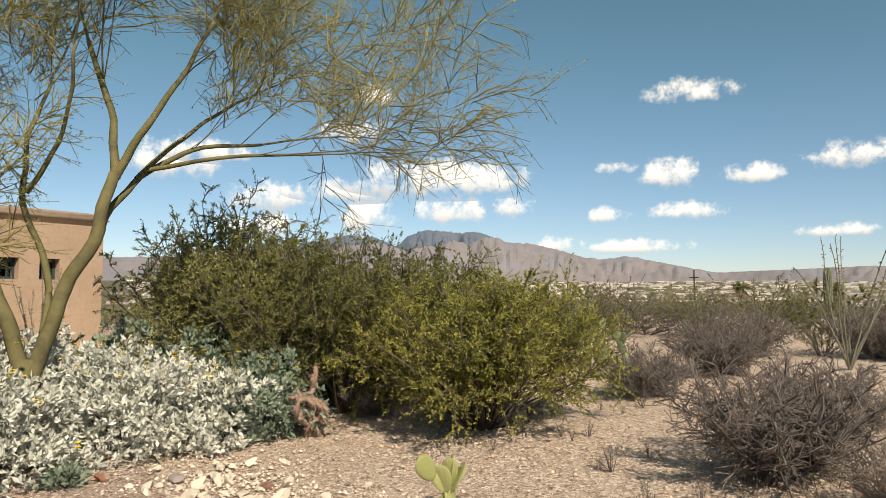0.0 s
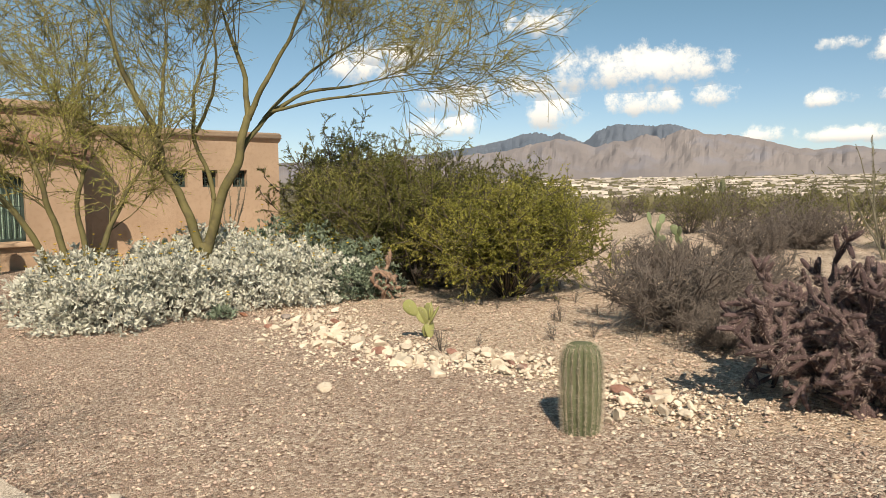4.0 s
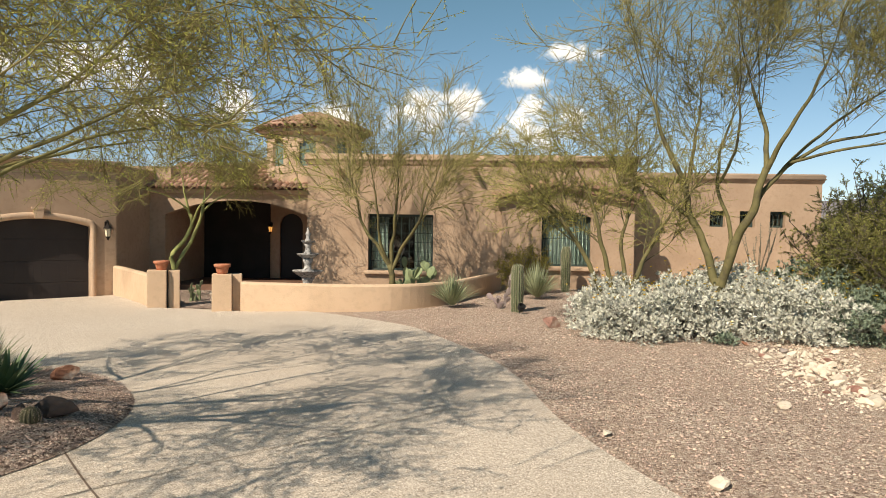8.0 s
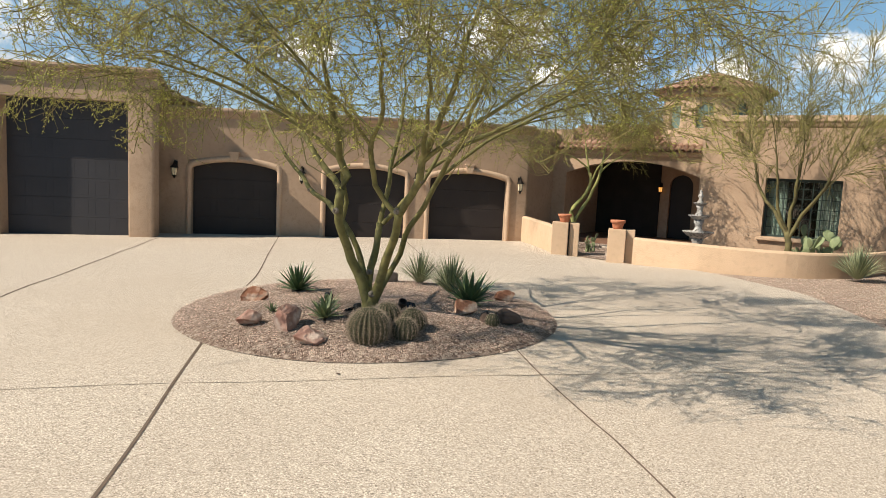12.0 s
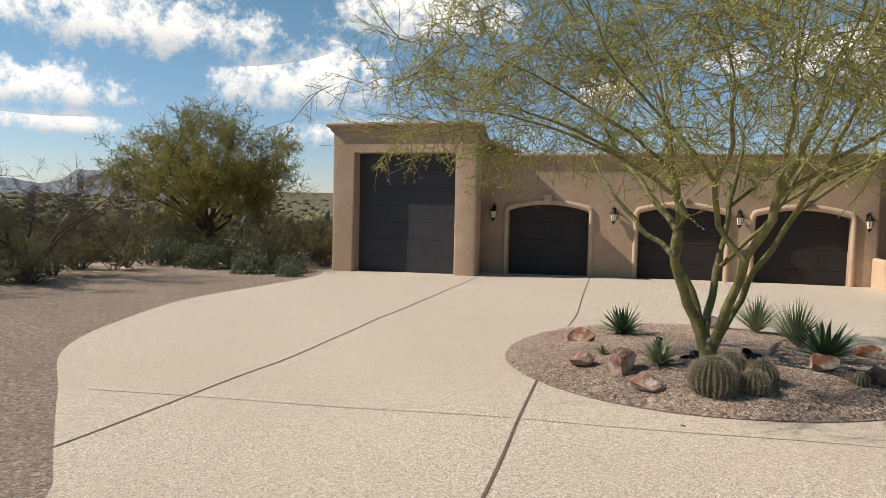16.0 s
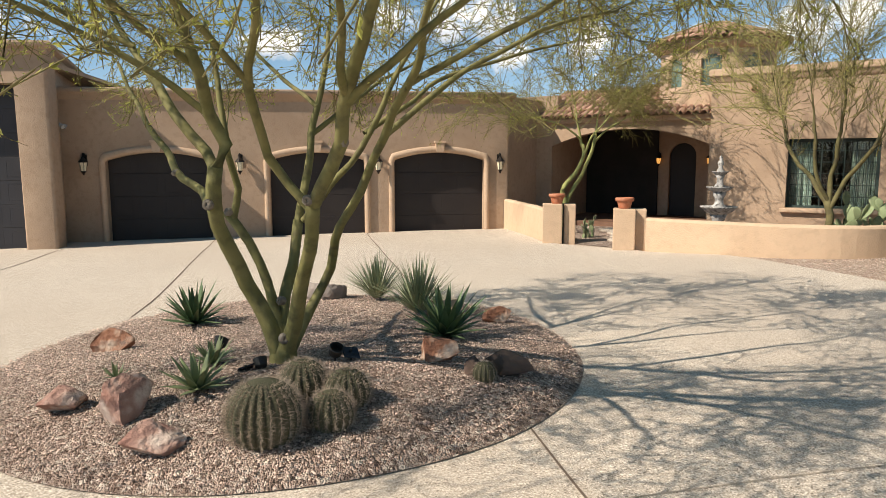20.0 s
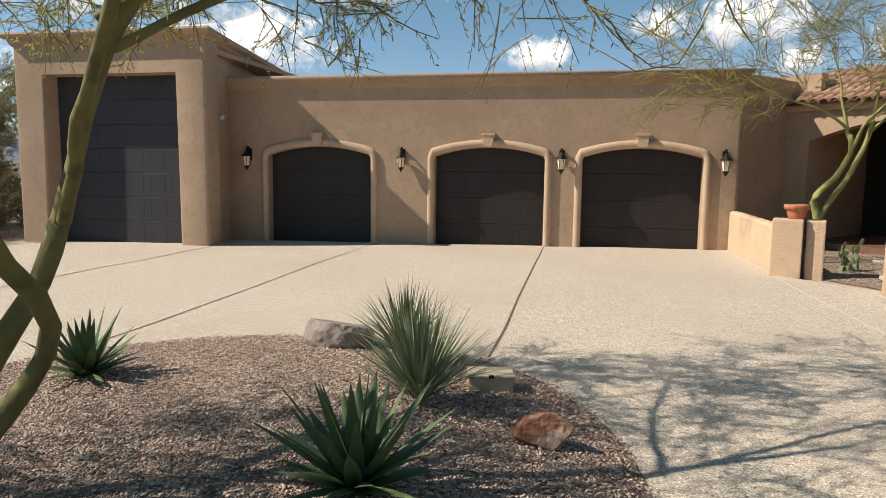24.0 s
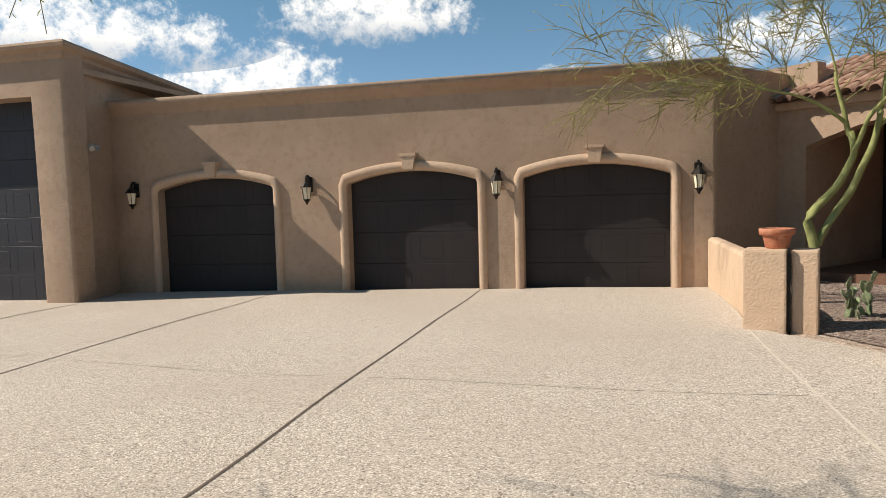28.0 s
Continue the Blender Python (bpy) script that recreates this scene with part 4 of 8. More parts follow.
def make_house():
    h = thing("house", HOUSE, "single-storey tan stucco adobe-style house with flat parapet roof", "house")
    T = 0.34
    # front wall
    part("front_wall", wall_with(bmesh.new(), 0, 5.8, -1.0, 3.52, 0, T, [(1.84, 3.78, 0.14, 1.82, 0)]), M["stucco"], h)
    part("wing_wall", wall_with(bmesh.new(), 5.8, 9.65, -1.0, 3.52, -0.12, T, [(6.97, 8.41, 0.36, 1.80, 0.18)]), M["stucco"], h)
    part("back_front_wall", wall_with(bmesh.new(), 9.3, 15.75, -1.0, 3.2, 1.57, 1.57 + T, [(12.35, 12.82, 1.6, 2.1, 0), (13.27, 13.74, 1.6, 2.1, 0), (14.2, 14.67, 1.6, 2.1, 0)]), M["stucco"], h)
    part("wing_side_wall", boxed(9.31, 9.65, T, 1.57, -1.0, 3.52), M["stucco"], h)
    part("end_wall", boxed(15.41, 15.75, 1.57 + T, 11, -1.0, 3.2), M["stucco"], h)
    part("back_wall", boxed(-5, 15.75, 11, 11.3, -1.0, 3.2), M["stucco"], h)
    part("porch_side_wall", boxed(0.0, T, T, 3.3, -1.0, 3.52), M["stucco"], h)
    part("roof", boxed(0.2, 9.4, 0.2, 11, 3.0, 3.1), M["stucco"], h)
    part("lower_roof", boxed(9.4, 15.6, 1.8, 11, 2.7, 2.8), M["stucco"], h)
    part("cornice", cornice(bmesh.new(), [(0, 6), (0, 0), (5.8, 0), (5.8, -0.12), (9.65, -0.12), (9.65, 2.2)], 3.55, 0.07, 0.24), M["stucco"], h, smooth=True)
    part("lower_cornice", cornice(bmesh.new(), [(9.65, 1.57), (15.75, 1.57), (15.75, 11)], 3.22, 0.07, 0.2), M["stucco"], h, smooth=True)
    house_window(h, 1.84, 3.78, 0.14, 1.82, 0, 0, 8, 6, [(1.9, 2.4), (3.2, 3.72)])
    house_window(h, 6.97, 8.41, 0.36, 1.80, 0.18, -0.12, 12, 2, [(7.0, 8.38)])
    for x in (12.35, 13.27, 14.2):
        house_window(h, x, x + 0.47, 1.6, 2.1, 0, 1.57, 3, 2, [])
    part("window_sill", boxed(1.72, 3.9, -0.12, 0.2, 0.03, 0.13, 0.03), M["stucco_trim"], h)
    part("window_sill", boxed(6.85, 8.62, -0.26, 0.1, 0.24, 0.35, 0.03), M["stucco_trim"], h)
    # porch
    part("porch_arch", prism_xz(bmesh.new(), [(-4.9, -1.0), (-4.9, 2.5), (0, 2.5), (0, 1.72)] + arch(-4.4, 0.0, 1.72, 0.45)[1:] + [(-4.4, -1.0)], 0.13, 0.5), M["stucco"], h)
    part("porch_beam", boxed(-4.9, 0.0, 0.02, 0.2, 2.36, 2.5, 0.03), M["stucco_trim"], h)
    part("porch_back_wall", wall_with(bmesh.new(), -6.6, 0.1, -1.0, 3.1, 3.2, 3.5, [(-1.75, -0.95, -0.9, 1.45, 0.38)]), M["stucco"], h)
    part("porch_left_wall", boxed(-8.0, -4.4, 0.5, 0.8, -1.0, 3.2), M["stucco"], h)
    bm = bmesh.new()
    plan = [HOUSE.inverted() @ Vector(p) for p in ((4.27, 20.42, 0), (5.8, 22.28, 0), (5.57, 22.47, 0), (4.02, 20.62, 0))]
    low = [bm.verts.new((p.x, p.y, -1.0)) for p in plan]
    top = [bm.verts.new((p.x, p.y, 3.04)) for p in plan]
    bm.faces.new(low[::-1])
    bm.faces.new(top)
    for k in range(4):
        bm.faces.new((low[k], low[(k + 1) % 4], top[(k + 1) % 4], top[k]))
    part("link_wall", bm, M["stucco"], h, "shaded stucco wall between garage and porch")
    part("porch_end_wall", boxed(-4.75, -4.4, 0.8, 3.2, -1.0, 3.1), M["stucco"], h)
    part("porch_ceiling", boxed(-4.6, 0.0, 0.5, 3.2, 2.5, 2.56), M["stucco"], h)
    # unseen floor, its dark colour chosen to keep the porch dim
    part("porch_floor", boxed(-4.4, 0.0, 0.1, 3.2, -0.6, -0.42), M["porch_floor_dark"], h, "unseen porch floor, coloured dark red-brown to cut bounce light")
    part("front_door", prism_xz(bmesh.new(), [(-1.75, -0.5), (-0.95, -0.5)] + arch(-1.75, -0.95, 1.45, 0.38), 3.34, 3.4), M["door"], h, "dark arched entry door")
    part("chimney_block", boxed(-3.3, -1.5, 5.2, 6.6, 2.6, 3.85, 0.03), M["stucco_trim"], h, "stepped stucco parapet block behind the porch")
    part("chimney", boxed(-2.5, -1.9, 5.4, 6.0, 3.85, 4.35, 0.03), M["stucco_trim"], h, "small stucco chimney")
    part("chimney_cap", boxed(-2.56, -1.84, 5.34, 6.06, 4.35, 4.42, 0.02), M["tile"], h, "clay chimney cap")
    part("rear_parapet", boxed(-5.0, 0.0, 4.6, 4.9, 2.6, 3.5, 0.03), M["stucco_trim"], h)
    # added panel: the porch's deep shade painted across its back wall
    part("screen_panel", boxed(-4.38, -2.08, 3.10, 3.19, -0.42, 2.35), M["unlit_dark"], h, "near-black panel added for the porch's deep shade")
    return h


make_house()


# ---- plant builders ----
class Mesh:
    """Collects tubes, blades and leaves for one mesh."""

    def __init__(self):
        self.v, self.f = [], []

    def tube(self, pts, radii, n=5):
        base = len(self.v)
        up = Vector((0.31, 0.17, 0.93))
        for k, p in enumerate(pts):
            d = pts[min(k + 1, len(pts) - 1)] - pts[max(k - 1, 0)]
            d = d.normalized() if d.length > 1e-9 else Vector((0, 0, 1))
            a = d.cross(up)
            a = a.normalized() if a.length > 1e-3 else d.cross(Vector((1, 0, 0))).normalized()
            b = d.cross(a)
            r = radii[k]
            for j in range(n):
                t = 2 * math.pi * j / n
                self.v.append(p + a * (r * math.cos(t)) + b * (r * math.sin(t)))
        for k in range(len(pts) - 1):
            for j in range(n):
                q = base + k * n
                self.f.append((q + j, q + (j + 1) % n, q + n + (j + 1) % n, q + n + j))
        self.f.append(tuple(base + (len(pts) - 1) * n + j for j in range(n)))

    def leaf(self, p, d, side, length, width, fold=0.25):
        """A four-cornered leaf from p along d, folded along its rib."""
        base = len(self.v)
        nrm = d.cross(side)
        self.v += [p, p + d * (length * 0.5) + side * (width * 0.5) + nrm * (width * fold), p + d * length, p + d * (length * 0.5) - side * (width * 0.5) + nrm * (width * fold)]
        self.f += [(base, base + 1, base + 2), (base, base + 2, base + 3)]

    def blade(self, p, d, side, length, width, droop=0.0, n=4, thick=0.12):
        """A long tapering blade with a keel."""
        base = len(self.v)
        nrm = side.cross(d).normalized()
        for k in range(n + 1):
            t = k / n
            w = width * (0.75 + 0.6 * t if t < 0.35 else 0.96 * (1 - ((t - 0.35) / 0.65) ** 1.6) + 0.0)
            c = p + d * (length * t) + Vector((0, 0, -droop * length * t * t))
            self.v += [c - side * (w / 2), c - nrm * (w * thick * 2), c + side * (w / 2)]
        for k in range(n):
            q = base + 3 * k
            self.f += [(q, q + 1, q + 4, q + 3), (q + 1, q + 2, q + 5, q + 4)]

    def put(self, name, material, parent, label="", smooth=True):
        ob = link_mesh(name, [tuple(p) for p in self.v], self.f, material, smooth)
        ob.parent = parent
        return tagged(ob, label)


def rand_dir(r, up=0.0):
    a, z = r.uniform(0, 2 * math.pi), r.uniform(-1, 1)
    s = math.sqrt(1 - z * z)
    return (Vector((s * math.cos(a), s * math.sin(a), z)) + Vector((0, 0, up))).normalized()


def side_of(d, r):
    s = d.cross(rand_dir(r))
    return s.normalized() if s.length > 1e-3 else Vector((1, 0, 0))


def wander(r, start, d, length, steps, bend=0.25, lift=0.0, low=-9.0):
    """A wavering line; below the height low it turns up again."""
    pts, p = [start.copy()], start.copy()
    for k in range(steps):
        d = (d + rand_dir(r) * bend + Vector((0, 0, lift))).normalized()
        if p.z < low and d.z < 0.2:
            d = (d + Vector((0, 0, 0.7))).normalized()
        p = p + d * (length / steps)
        pts.append(p.copy())
    return pts, d


def sprays(r, twigs, leaves, start, d, length, level, leaf, droop, density, fineness=0.0028, low=-9.0, wide=0.32, scat=0.85):
    """Fine branching down to leafy twigs."""
    pts, end = wander(r, start, d, length, 3 if level else 1, 0.22, droop, low)
    rad = fineness * (1 + 1.6 * level)
    twigs.tube(pts, [rad, rad * 0.8, rad * 0.62, rad * 0.45][: len(pts)], 3)
    if level == 0:
        for _ in range(density):
            k = r.randrange(len(pts) - 1)
            q = pts[k].lerp(pts[k + 1], r.random())
            dd = (end + rand_dir(r) * 0.9).normalized()
            leaves.leaf(q, dd, side_of(dd, r), leaf * r.uniform(0.6, 1.3), leaf * wide)
        return
    for j in range(5 if level == 1 else 6):
        f = (j + 0.8) / 6.0 * (len(pts) - 1)
        k = min(int(f), len(pts) - 2)
        q = pts[k].lerp(pts[k + 1], f - k)
        dd = (end * 0.75 + rand_dir(r) * scat).normalized()
        sprays(r, twigs, leaves, q, dd, length * r.uniform(0.45, 0.72), level - 1, leaf, droop, density, fineness, low, wide, scat)


def limb_tree(name, m, stems, label, seed, bark, twig, leafm, leaf=0.03, density=6, limbs=4, limb_len=1.6, droop=-0.05, level=2,
              spread=0.8, rise=0.35, scars=(), category="tree", fineness=0.0019, subs=7, wood_sides=10, low=-9.0, start=0.6, wide=0.32, fan=7, bend=0.34, scat=0.85):
    """A tree from hand-placed stems (lists of (x, y, z, radius)); each stem's top breaks into limbs, branches and twigs."""
    r = random.Random(seed)
    t = thing(name, m, label, category)
    wood, twigs, leaves = Mesh(), Mesh(), Mesh()
    for st in stems:
        pts = [Vector(q[:3]) for q in st]
        dense = spline(pts, 0.12)
        knots = Vector((seed * 0.37, len(st) * 1.3, 0))
        dense = [p + Vector((noise.noise(p * 2.6 + knots), noise.noise(p * 2.6 - knots), 0)) * (0.05 * min(1, max(0, p.z) / 0.6)) for p in dense]
        rad = np.interp(np.linspace(0, 1, len(dense)), np.linspace(0, 1, len(st)), [q[3] for q in st])
        rad = [float(x) * (1 + 0.07 * noise.noise(p * 7)) for x, p in zip(rad, dense)]
        wood.tube(dense, rad, wood_sides)
        tip, d0 = pts[-1], (pts[-1] - pts[-2]).normalized()
        grow = st[0][4] if len(st[0]) > 4 else limbs
        for k in range(grow):
            if k == 0:
                q, d = tip, d0
            else:
                f = r.uniform(start, 1.0) * (len(dense) - 1)
                q = dense[int(f)]
                out = Vector((q.x, q.y, 0))
                out = out.normalized() if out.length > 0.05 else rand_dir(r)
                d = (d0 * 0.5 + out * r.uniform(0.1, spread) + rand_dir(r) * 0.6 + Vector((0, 0, rise))).normalized()
            ln = limb_len * r.uniform(0.65, 1.15)
            lp, ld = wander(r, q, d, ln, 6, bend, 0.03, low)
            r0 = st[-1][3] * (0.75 if k == 0 else r.uniform(0.3, 0.48))
            wood.tube(lp, [r0 * (1 - 0.13 * i) for i in range(7)], 6)
            for j in range(subs):
                f = r.uniform(0.15, 1.0) * (len(lp) - 1)
                i = min(int(f), len(lp) - 2)
                bq = lp[i].lerp(lp[i + 1], f - i)
                bd = (ld * 0.75 + rand_dir(r) * scat + Vector((0, 0, 0.12))).normalized()
                bl = ln * r.uniform(0.45, 0.75)
                bp, be = wander(r, bq, bd, bl, 5, 0.3, droop * 0.5, low)
                rb = min(r0 * 0.5, 0.0085)
                wood.tube(bp, [rb * (1 - 0.15 * x) for x in range(6)], 4)
                for s in range(fan):
                    g = (s + 1) / fan * (len(bp) - 1)
                    i = min(int(g), len(bp) - 2)
                    sq = bp[i].lerp(bp[i + 1], g - i)
                    sd = (be * 0.7 + rand_dir(r) * scat).normalized()
                    sprays(r, twigs, leaves, sq, sd, bl * r.uniform(0.35, 0.6), level - 1, leaf, droop, density, fineness, low, wide, scat)
    wood.put("trunk", bark, t)
    twigs.put("branchwork", twig, t, "fine hanging twigs")
    leaves.put("crown", leafm, t, "sparse tiny leaves", False)
    for x, y, z, rs, dx, dy, dz in scars:
        d = Vector((dx, dy, dz)).normalized()
        sc = Mesh()
        p = Vector((x, y, z))
        sc.tube([p - d * 0.04, p + d * 0.0, p + d * 0.018, p + d * 0.01], [rs * 0.75, rs * 0.8, rs * 0.55, rs * 0.2], 9)
        sc.put("pruning_scar", M["scar"], t, "grey pruning scar")
    return t


def auto_stems(r, n, top, lean, radius, fork=0.25):
    out = []
    for k in range(n):
        a = 2 * math.pi * (k + r.uniform(-0.3, 0.3)) / n
        d = Vector((math.cos(a), math.sin(a), 0))
        pts = [(0, 0, -0.1, radius * 1.25)]
        for j in range(1, 5):
            f = j / 4
            w = d * (lean * f ** 1.1) + Vector((r.uniform(-1, 1), r.uniform(-1, 1), 0)) * 0.1 * lean
            pts.append((w.x, w.y, top * f, radius * (1 - 0.5 * f)))
        out.append(pts)
    return out


def shrub(name, m, label, seed, height, radius, stems, leafm, leaf=0.02, density=4, twig=None, bare=0.35, category="shrub", level=1, fineness=0.0022, group="", twig_len=0.42, wide=0.32):
    """Many thin stems from one crown, bare below and leafy at the ends."""
    r = random.Random(seed)
    t = thing(name, m, label, category, group)
    wood, leaves = Mesh(), Mesh()
    for k in range(stems):
        a = r.uniform(0, 2 * math.pi)
        f = math.sqrt(r.random())
        d = Vector((math.cos(a) * f * radius, math.sin(a) * f * radius, height * (1.05 - 0.45 * f * f) * r.uniform(0.75, 1.05)))
        ln = d.length
        foot = Vector((math.cos(a), math.sin(a), 0)) * (0.12 * radius * r.random()) - Vector((0, 0, 0.04))
        pts, end = wander(r, foot, d.normalized(), ln, 5, 0.13, 0.015)
        wood.tube(pts, [0.011 * (1 - 0.15 * i) * (height ** 0.5) for i in range(6)], 4)
        for j in range(9):
            g = (bare + (1 - bare) * (j + r.random()) / 9) * 5
            i = min(int(g), 4)
            q = pts[i].lerp(pts[i + 1], g - i)
            dd = (end * 0.5 + rand_dir(r) * 0.95 + Vector((0, 0, 0.2))).normalized()
            sprays(r, wood, leaves, q, dd, ln * twig_len * r.uniform(0.5, 1.0) * (0.5 + 0.5 * (1 - j / 9)), level, leaf, 0.0, density, fineness, 0.05, wide)
    wood.put("branchwork", twig or M["dry_twig"], t)
    if leaves.f:
        leaves.put("foliage", leafm, t, "", False)
    return t


def leafy_dome(name, m, label, seed, height, radius, count, leafm, leaf, flowers=0, group="", category="shrub", flat=0.5):
    """A dense rounded bush: forked stems below, rosettes of broad leaves on an uneven shell."""
    r = random.Random(seed)
    t = thing(name, m, label, category, group)
    wood, leaves = Mesh(), Mesh()
    for k in range(26):
        d = rand_dir(r, 0.9)
        d.z = abs(d.z)
        pts, _ = wander(r, Vector((0, 0, -0.03)), d, math.hypot(radius * d.x, height) * 0.85, 4, 0.15, 0.03)
        wood.tube(pts, [0.012, 0.01, 0.008, 0.006, 0.004], 4)
    tips = []
    for k in range(count):
        a, zz = r.uniform(0, 2 * math.pi), r.random() ** 0.8
        s = math.sqrt(max(0, 1 - zz * zz))
        d = Vector((s * math.cos(a), s * math.sin(a), zz))
        lump = 1 + 0.40 * noise.noise(Vector((d.x * 2.3, d.y * 2.3, d.z * 2.3 + seed))) + 0.20 * noise.noise(d * 6 + Vector((seed, 0, 0)))
        depth = 1 - 0.5 * r.random() ** 1.8
        p = Vector((d.x * radius, d.y * radius, d.z * height)) * (lump * depth)
        p.z = max(p.z, 0.02)
        for _ in range(6):
            dd = (d * 0.7 + rand_dir(r) * 0.9 + Vector((0, 0, 0.25))).normalized()
            leaves.leaf(p + rand_dir(r) * leaf * 0.3, dd, side_of(dd, r), leaf * r.uniform(0.7, 1.3), leaf * 0.5, 0.15)
        tips.append((p, d))
    tagged(wood.put("branchwork", M["dry_twig"], t), "thin dry stems inside the bush", kind="stuff")
    leaves.put("foliage", leafm, t, "", False)
    if flowers:
        fl, stalk = Mesh(), Mesh()
        for k in range(flowers):
            p, d = r.choice(tips)
            if p.z < height * 0.5:
                continue
            top = p * 1.12 + Vector((d.x * 0.12, d.y * 0.12, r.uniform(0.10, 0.22)))
            stalk.tube([p, top], [0.002, 0.0015], 3)
            for j in range(9):
                a = 2 * math.pi * j / 9
                dd = Vector((math.cos(a), math.sin(a), 0.6)).normalized()
                fl.leaf(top, dd, Vector((-math.sin(a), math.cos(a), 0)), 0.034, 0.02, 0.1)
        tagged(stalk.put("flower_stalk", M["shrub_green"], t), "thin green flower stalks", kind="stuff")
        tagged(fl.put("bloom", M["flower"], t, "", False), "bright yellow daisy flowers", kind="stuff")
    return t


def agave(name, m, label, seed, n, length, width, material, droop=0.1, upright=0.5, group="", category="agave"):
    r = random.Random(seed)
    t = thing(name, m, label, category, group)
    for k in range(n):
        f = k / n
        a = k * 2.39996 + r.uniform(-0.1, 0.1)
        el = radians(84 - 72 * f ** upright)
        d = Vector((math.cos(a) * math.cos(el), math.sin(a) * math.cos(el), math.sin(el)))
        s = Vector((-math.sin(a), math.cos(a), 0))
        b = Mesh()
        b.blade(Vector((d.x, d.y, 0)) * 0.02 + Vector((0, 0, 0.03)), d, s, length * r.uniform(0.8, 1.1) * (0.72 + 0.28 * math.sin(math.pi * min(1, f + 0.2))), width, droop * math.cos(el), 6)
        b.put("leaf", material, t)
    return t


def sotol(name, m, label, seed, n, length, width, material, group="", droop=0.25):
    """A fountain of narrow stiff leaves: the outer ones singly, the crowded heart as one piece."""
    r = random.Random(seed)
    t = thing(name, m, label, "desert plant", group)
    heart = Mesh()
    for k in range(n):
        f = (k + 0.5) / n
        a = k * 2.39996
        el = radians(88 - 54 * f ** 0.85)
        d = Vector((math.cos(a) * math.cos(el), math.sin(a) * math.cos(el), math.sin(el)))
        b = heart if k < n - 60 else Mesh()
        b.blade(Vector((d.x * 0.05, d.y * 0.05, 0.05)), d, Vector((-math.sin(a), math.cos(a), 0)), length * r.uniform(0.75, 1.1), width, droop * math.cos(el) * r.uniform(0.6, 1.4), 4)
        if b is not heart:
            b.put("leaf", material, t)
    heart.put("leaf_heart", material, t)
    return t


def ribbed(name, m, label, seed, height, radius, ribs, skin, spine, spine_len=0.03, category="cactus", thick_spines=7, waist=0.9, globe=False, groove=0.11):
    """A ribbed cactus body with rows of spine clusters."""
    r = random.Random(seed)
    t = thing(name, m, label, category)
    body, n, rings = Mesh(), ribs * 6, 26
    prof = []
    for k in range(rings + 1):
        f = k / rings
        if f < 0.72:
            rad = radius * (waist + (1 - waist) * math.sin(math.pi * 0.5 * min(1, f / 0.5)))
        else:
            g = (f - 0.72) / 0.28
            rad = radius * math.sqrt(max(0.0, 1 - g * g * 0.985))
        z = height * f if f < 0.72 else height * (0.72 + 0.28 * math.sin((f - 0.72) / 0.28 * math.pi / 2))
        if globe:
            z = height * f
            rad = max(0.012, radius * math.sqrt(max(0.0, 1 - ((f - 0.42) / 0.585) ** 2)))
        prof.append((rad, z))
    for rad, z in prof:
        for j in range(n):
            a = 2 * math.pi * j / n
            w = 1 + groove * math.cos(ribs * a) - 0.03 * math.cos(2 * ribs * a)
            body.v.append(Vector((rad * w * math.cos(a), rad * w * math.sin(a), z)))
    for k in range(rings):
        for j in range(n):
            body.f.append((k * n + j, k * n + (j + 1) % n, (k + 1) * n + (j + 1) % n, (k + 1) * n + j))
    body.f.append(tuple(rings * n + j for j in range(n)))
    body.put("body", skin, t)
    sp = Mesh()
    for i in range(ribs):
        a = 2 * math.pi * i / ribs
        step = max(0.016, spine_len * 0.42)
        z = 0.03
        while z < height * 0.995:
            rad = float(np.interp(z, [q[1] for q in prof], [q[0] for q in prof])) * 1.08
            p = Vector((rad * math.cos(a), rad * math.sin(a), z))
            out = Vector((math.cos(a), math.sin(a), 0.25 + 0.8 * max(0, z / height - 0.7))).normalized()
            for _ in range(thick_spines):
                d = (out + rand_dir(r) * 0.95).normalized()
                q = p + d * spine_len * r.uniform(0.7, 1.3)
                s = side_of(d, r) * 0.0010
                b = len(sp.v)
                sp.v += [p - s, p + s, q]
                sp.f.append((b, b + 1, b + 2))
            z += step
    sp.put("spine_cover", spine, t, "pale spines along the ribs", False)
    return t


def pad_mesh(bm, r, p, d, side, length, width, thick):
    n = side.cross(d).normalized()
    res = bmesh.ops.create_uvsphere(bm, u_segments=14, v_segments=8, radius=1.0)
    for v in res["verts"]:
        c = v.co.copy()
        wide = 0.62 + 0.38 * (c.z * 0.5 + 0.5)
        v.co = p + d * (length * (0.5 + 0.5 * c.z)) + side * (c.x * width * 0.5 * wide) + n * (c.y * thick * 0.5)


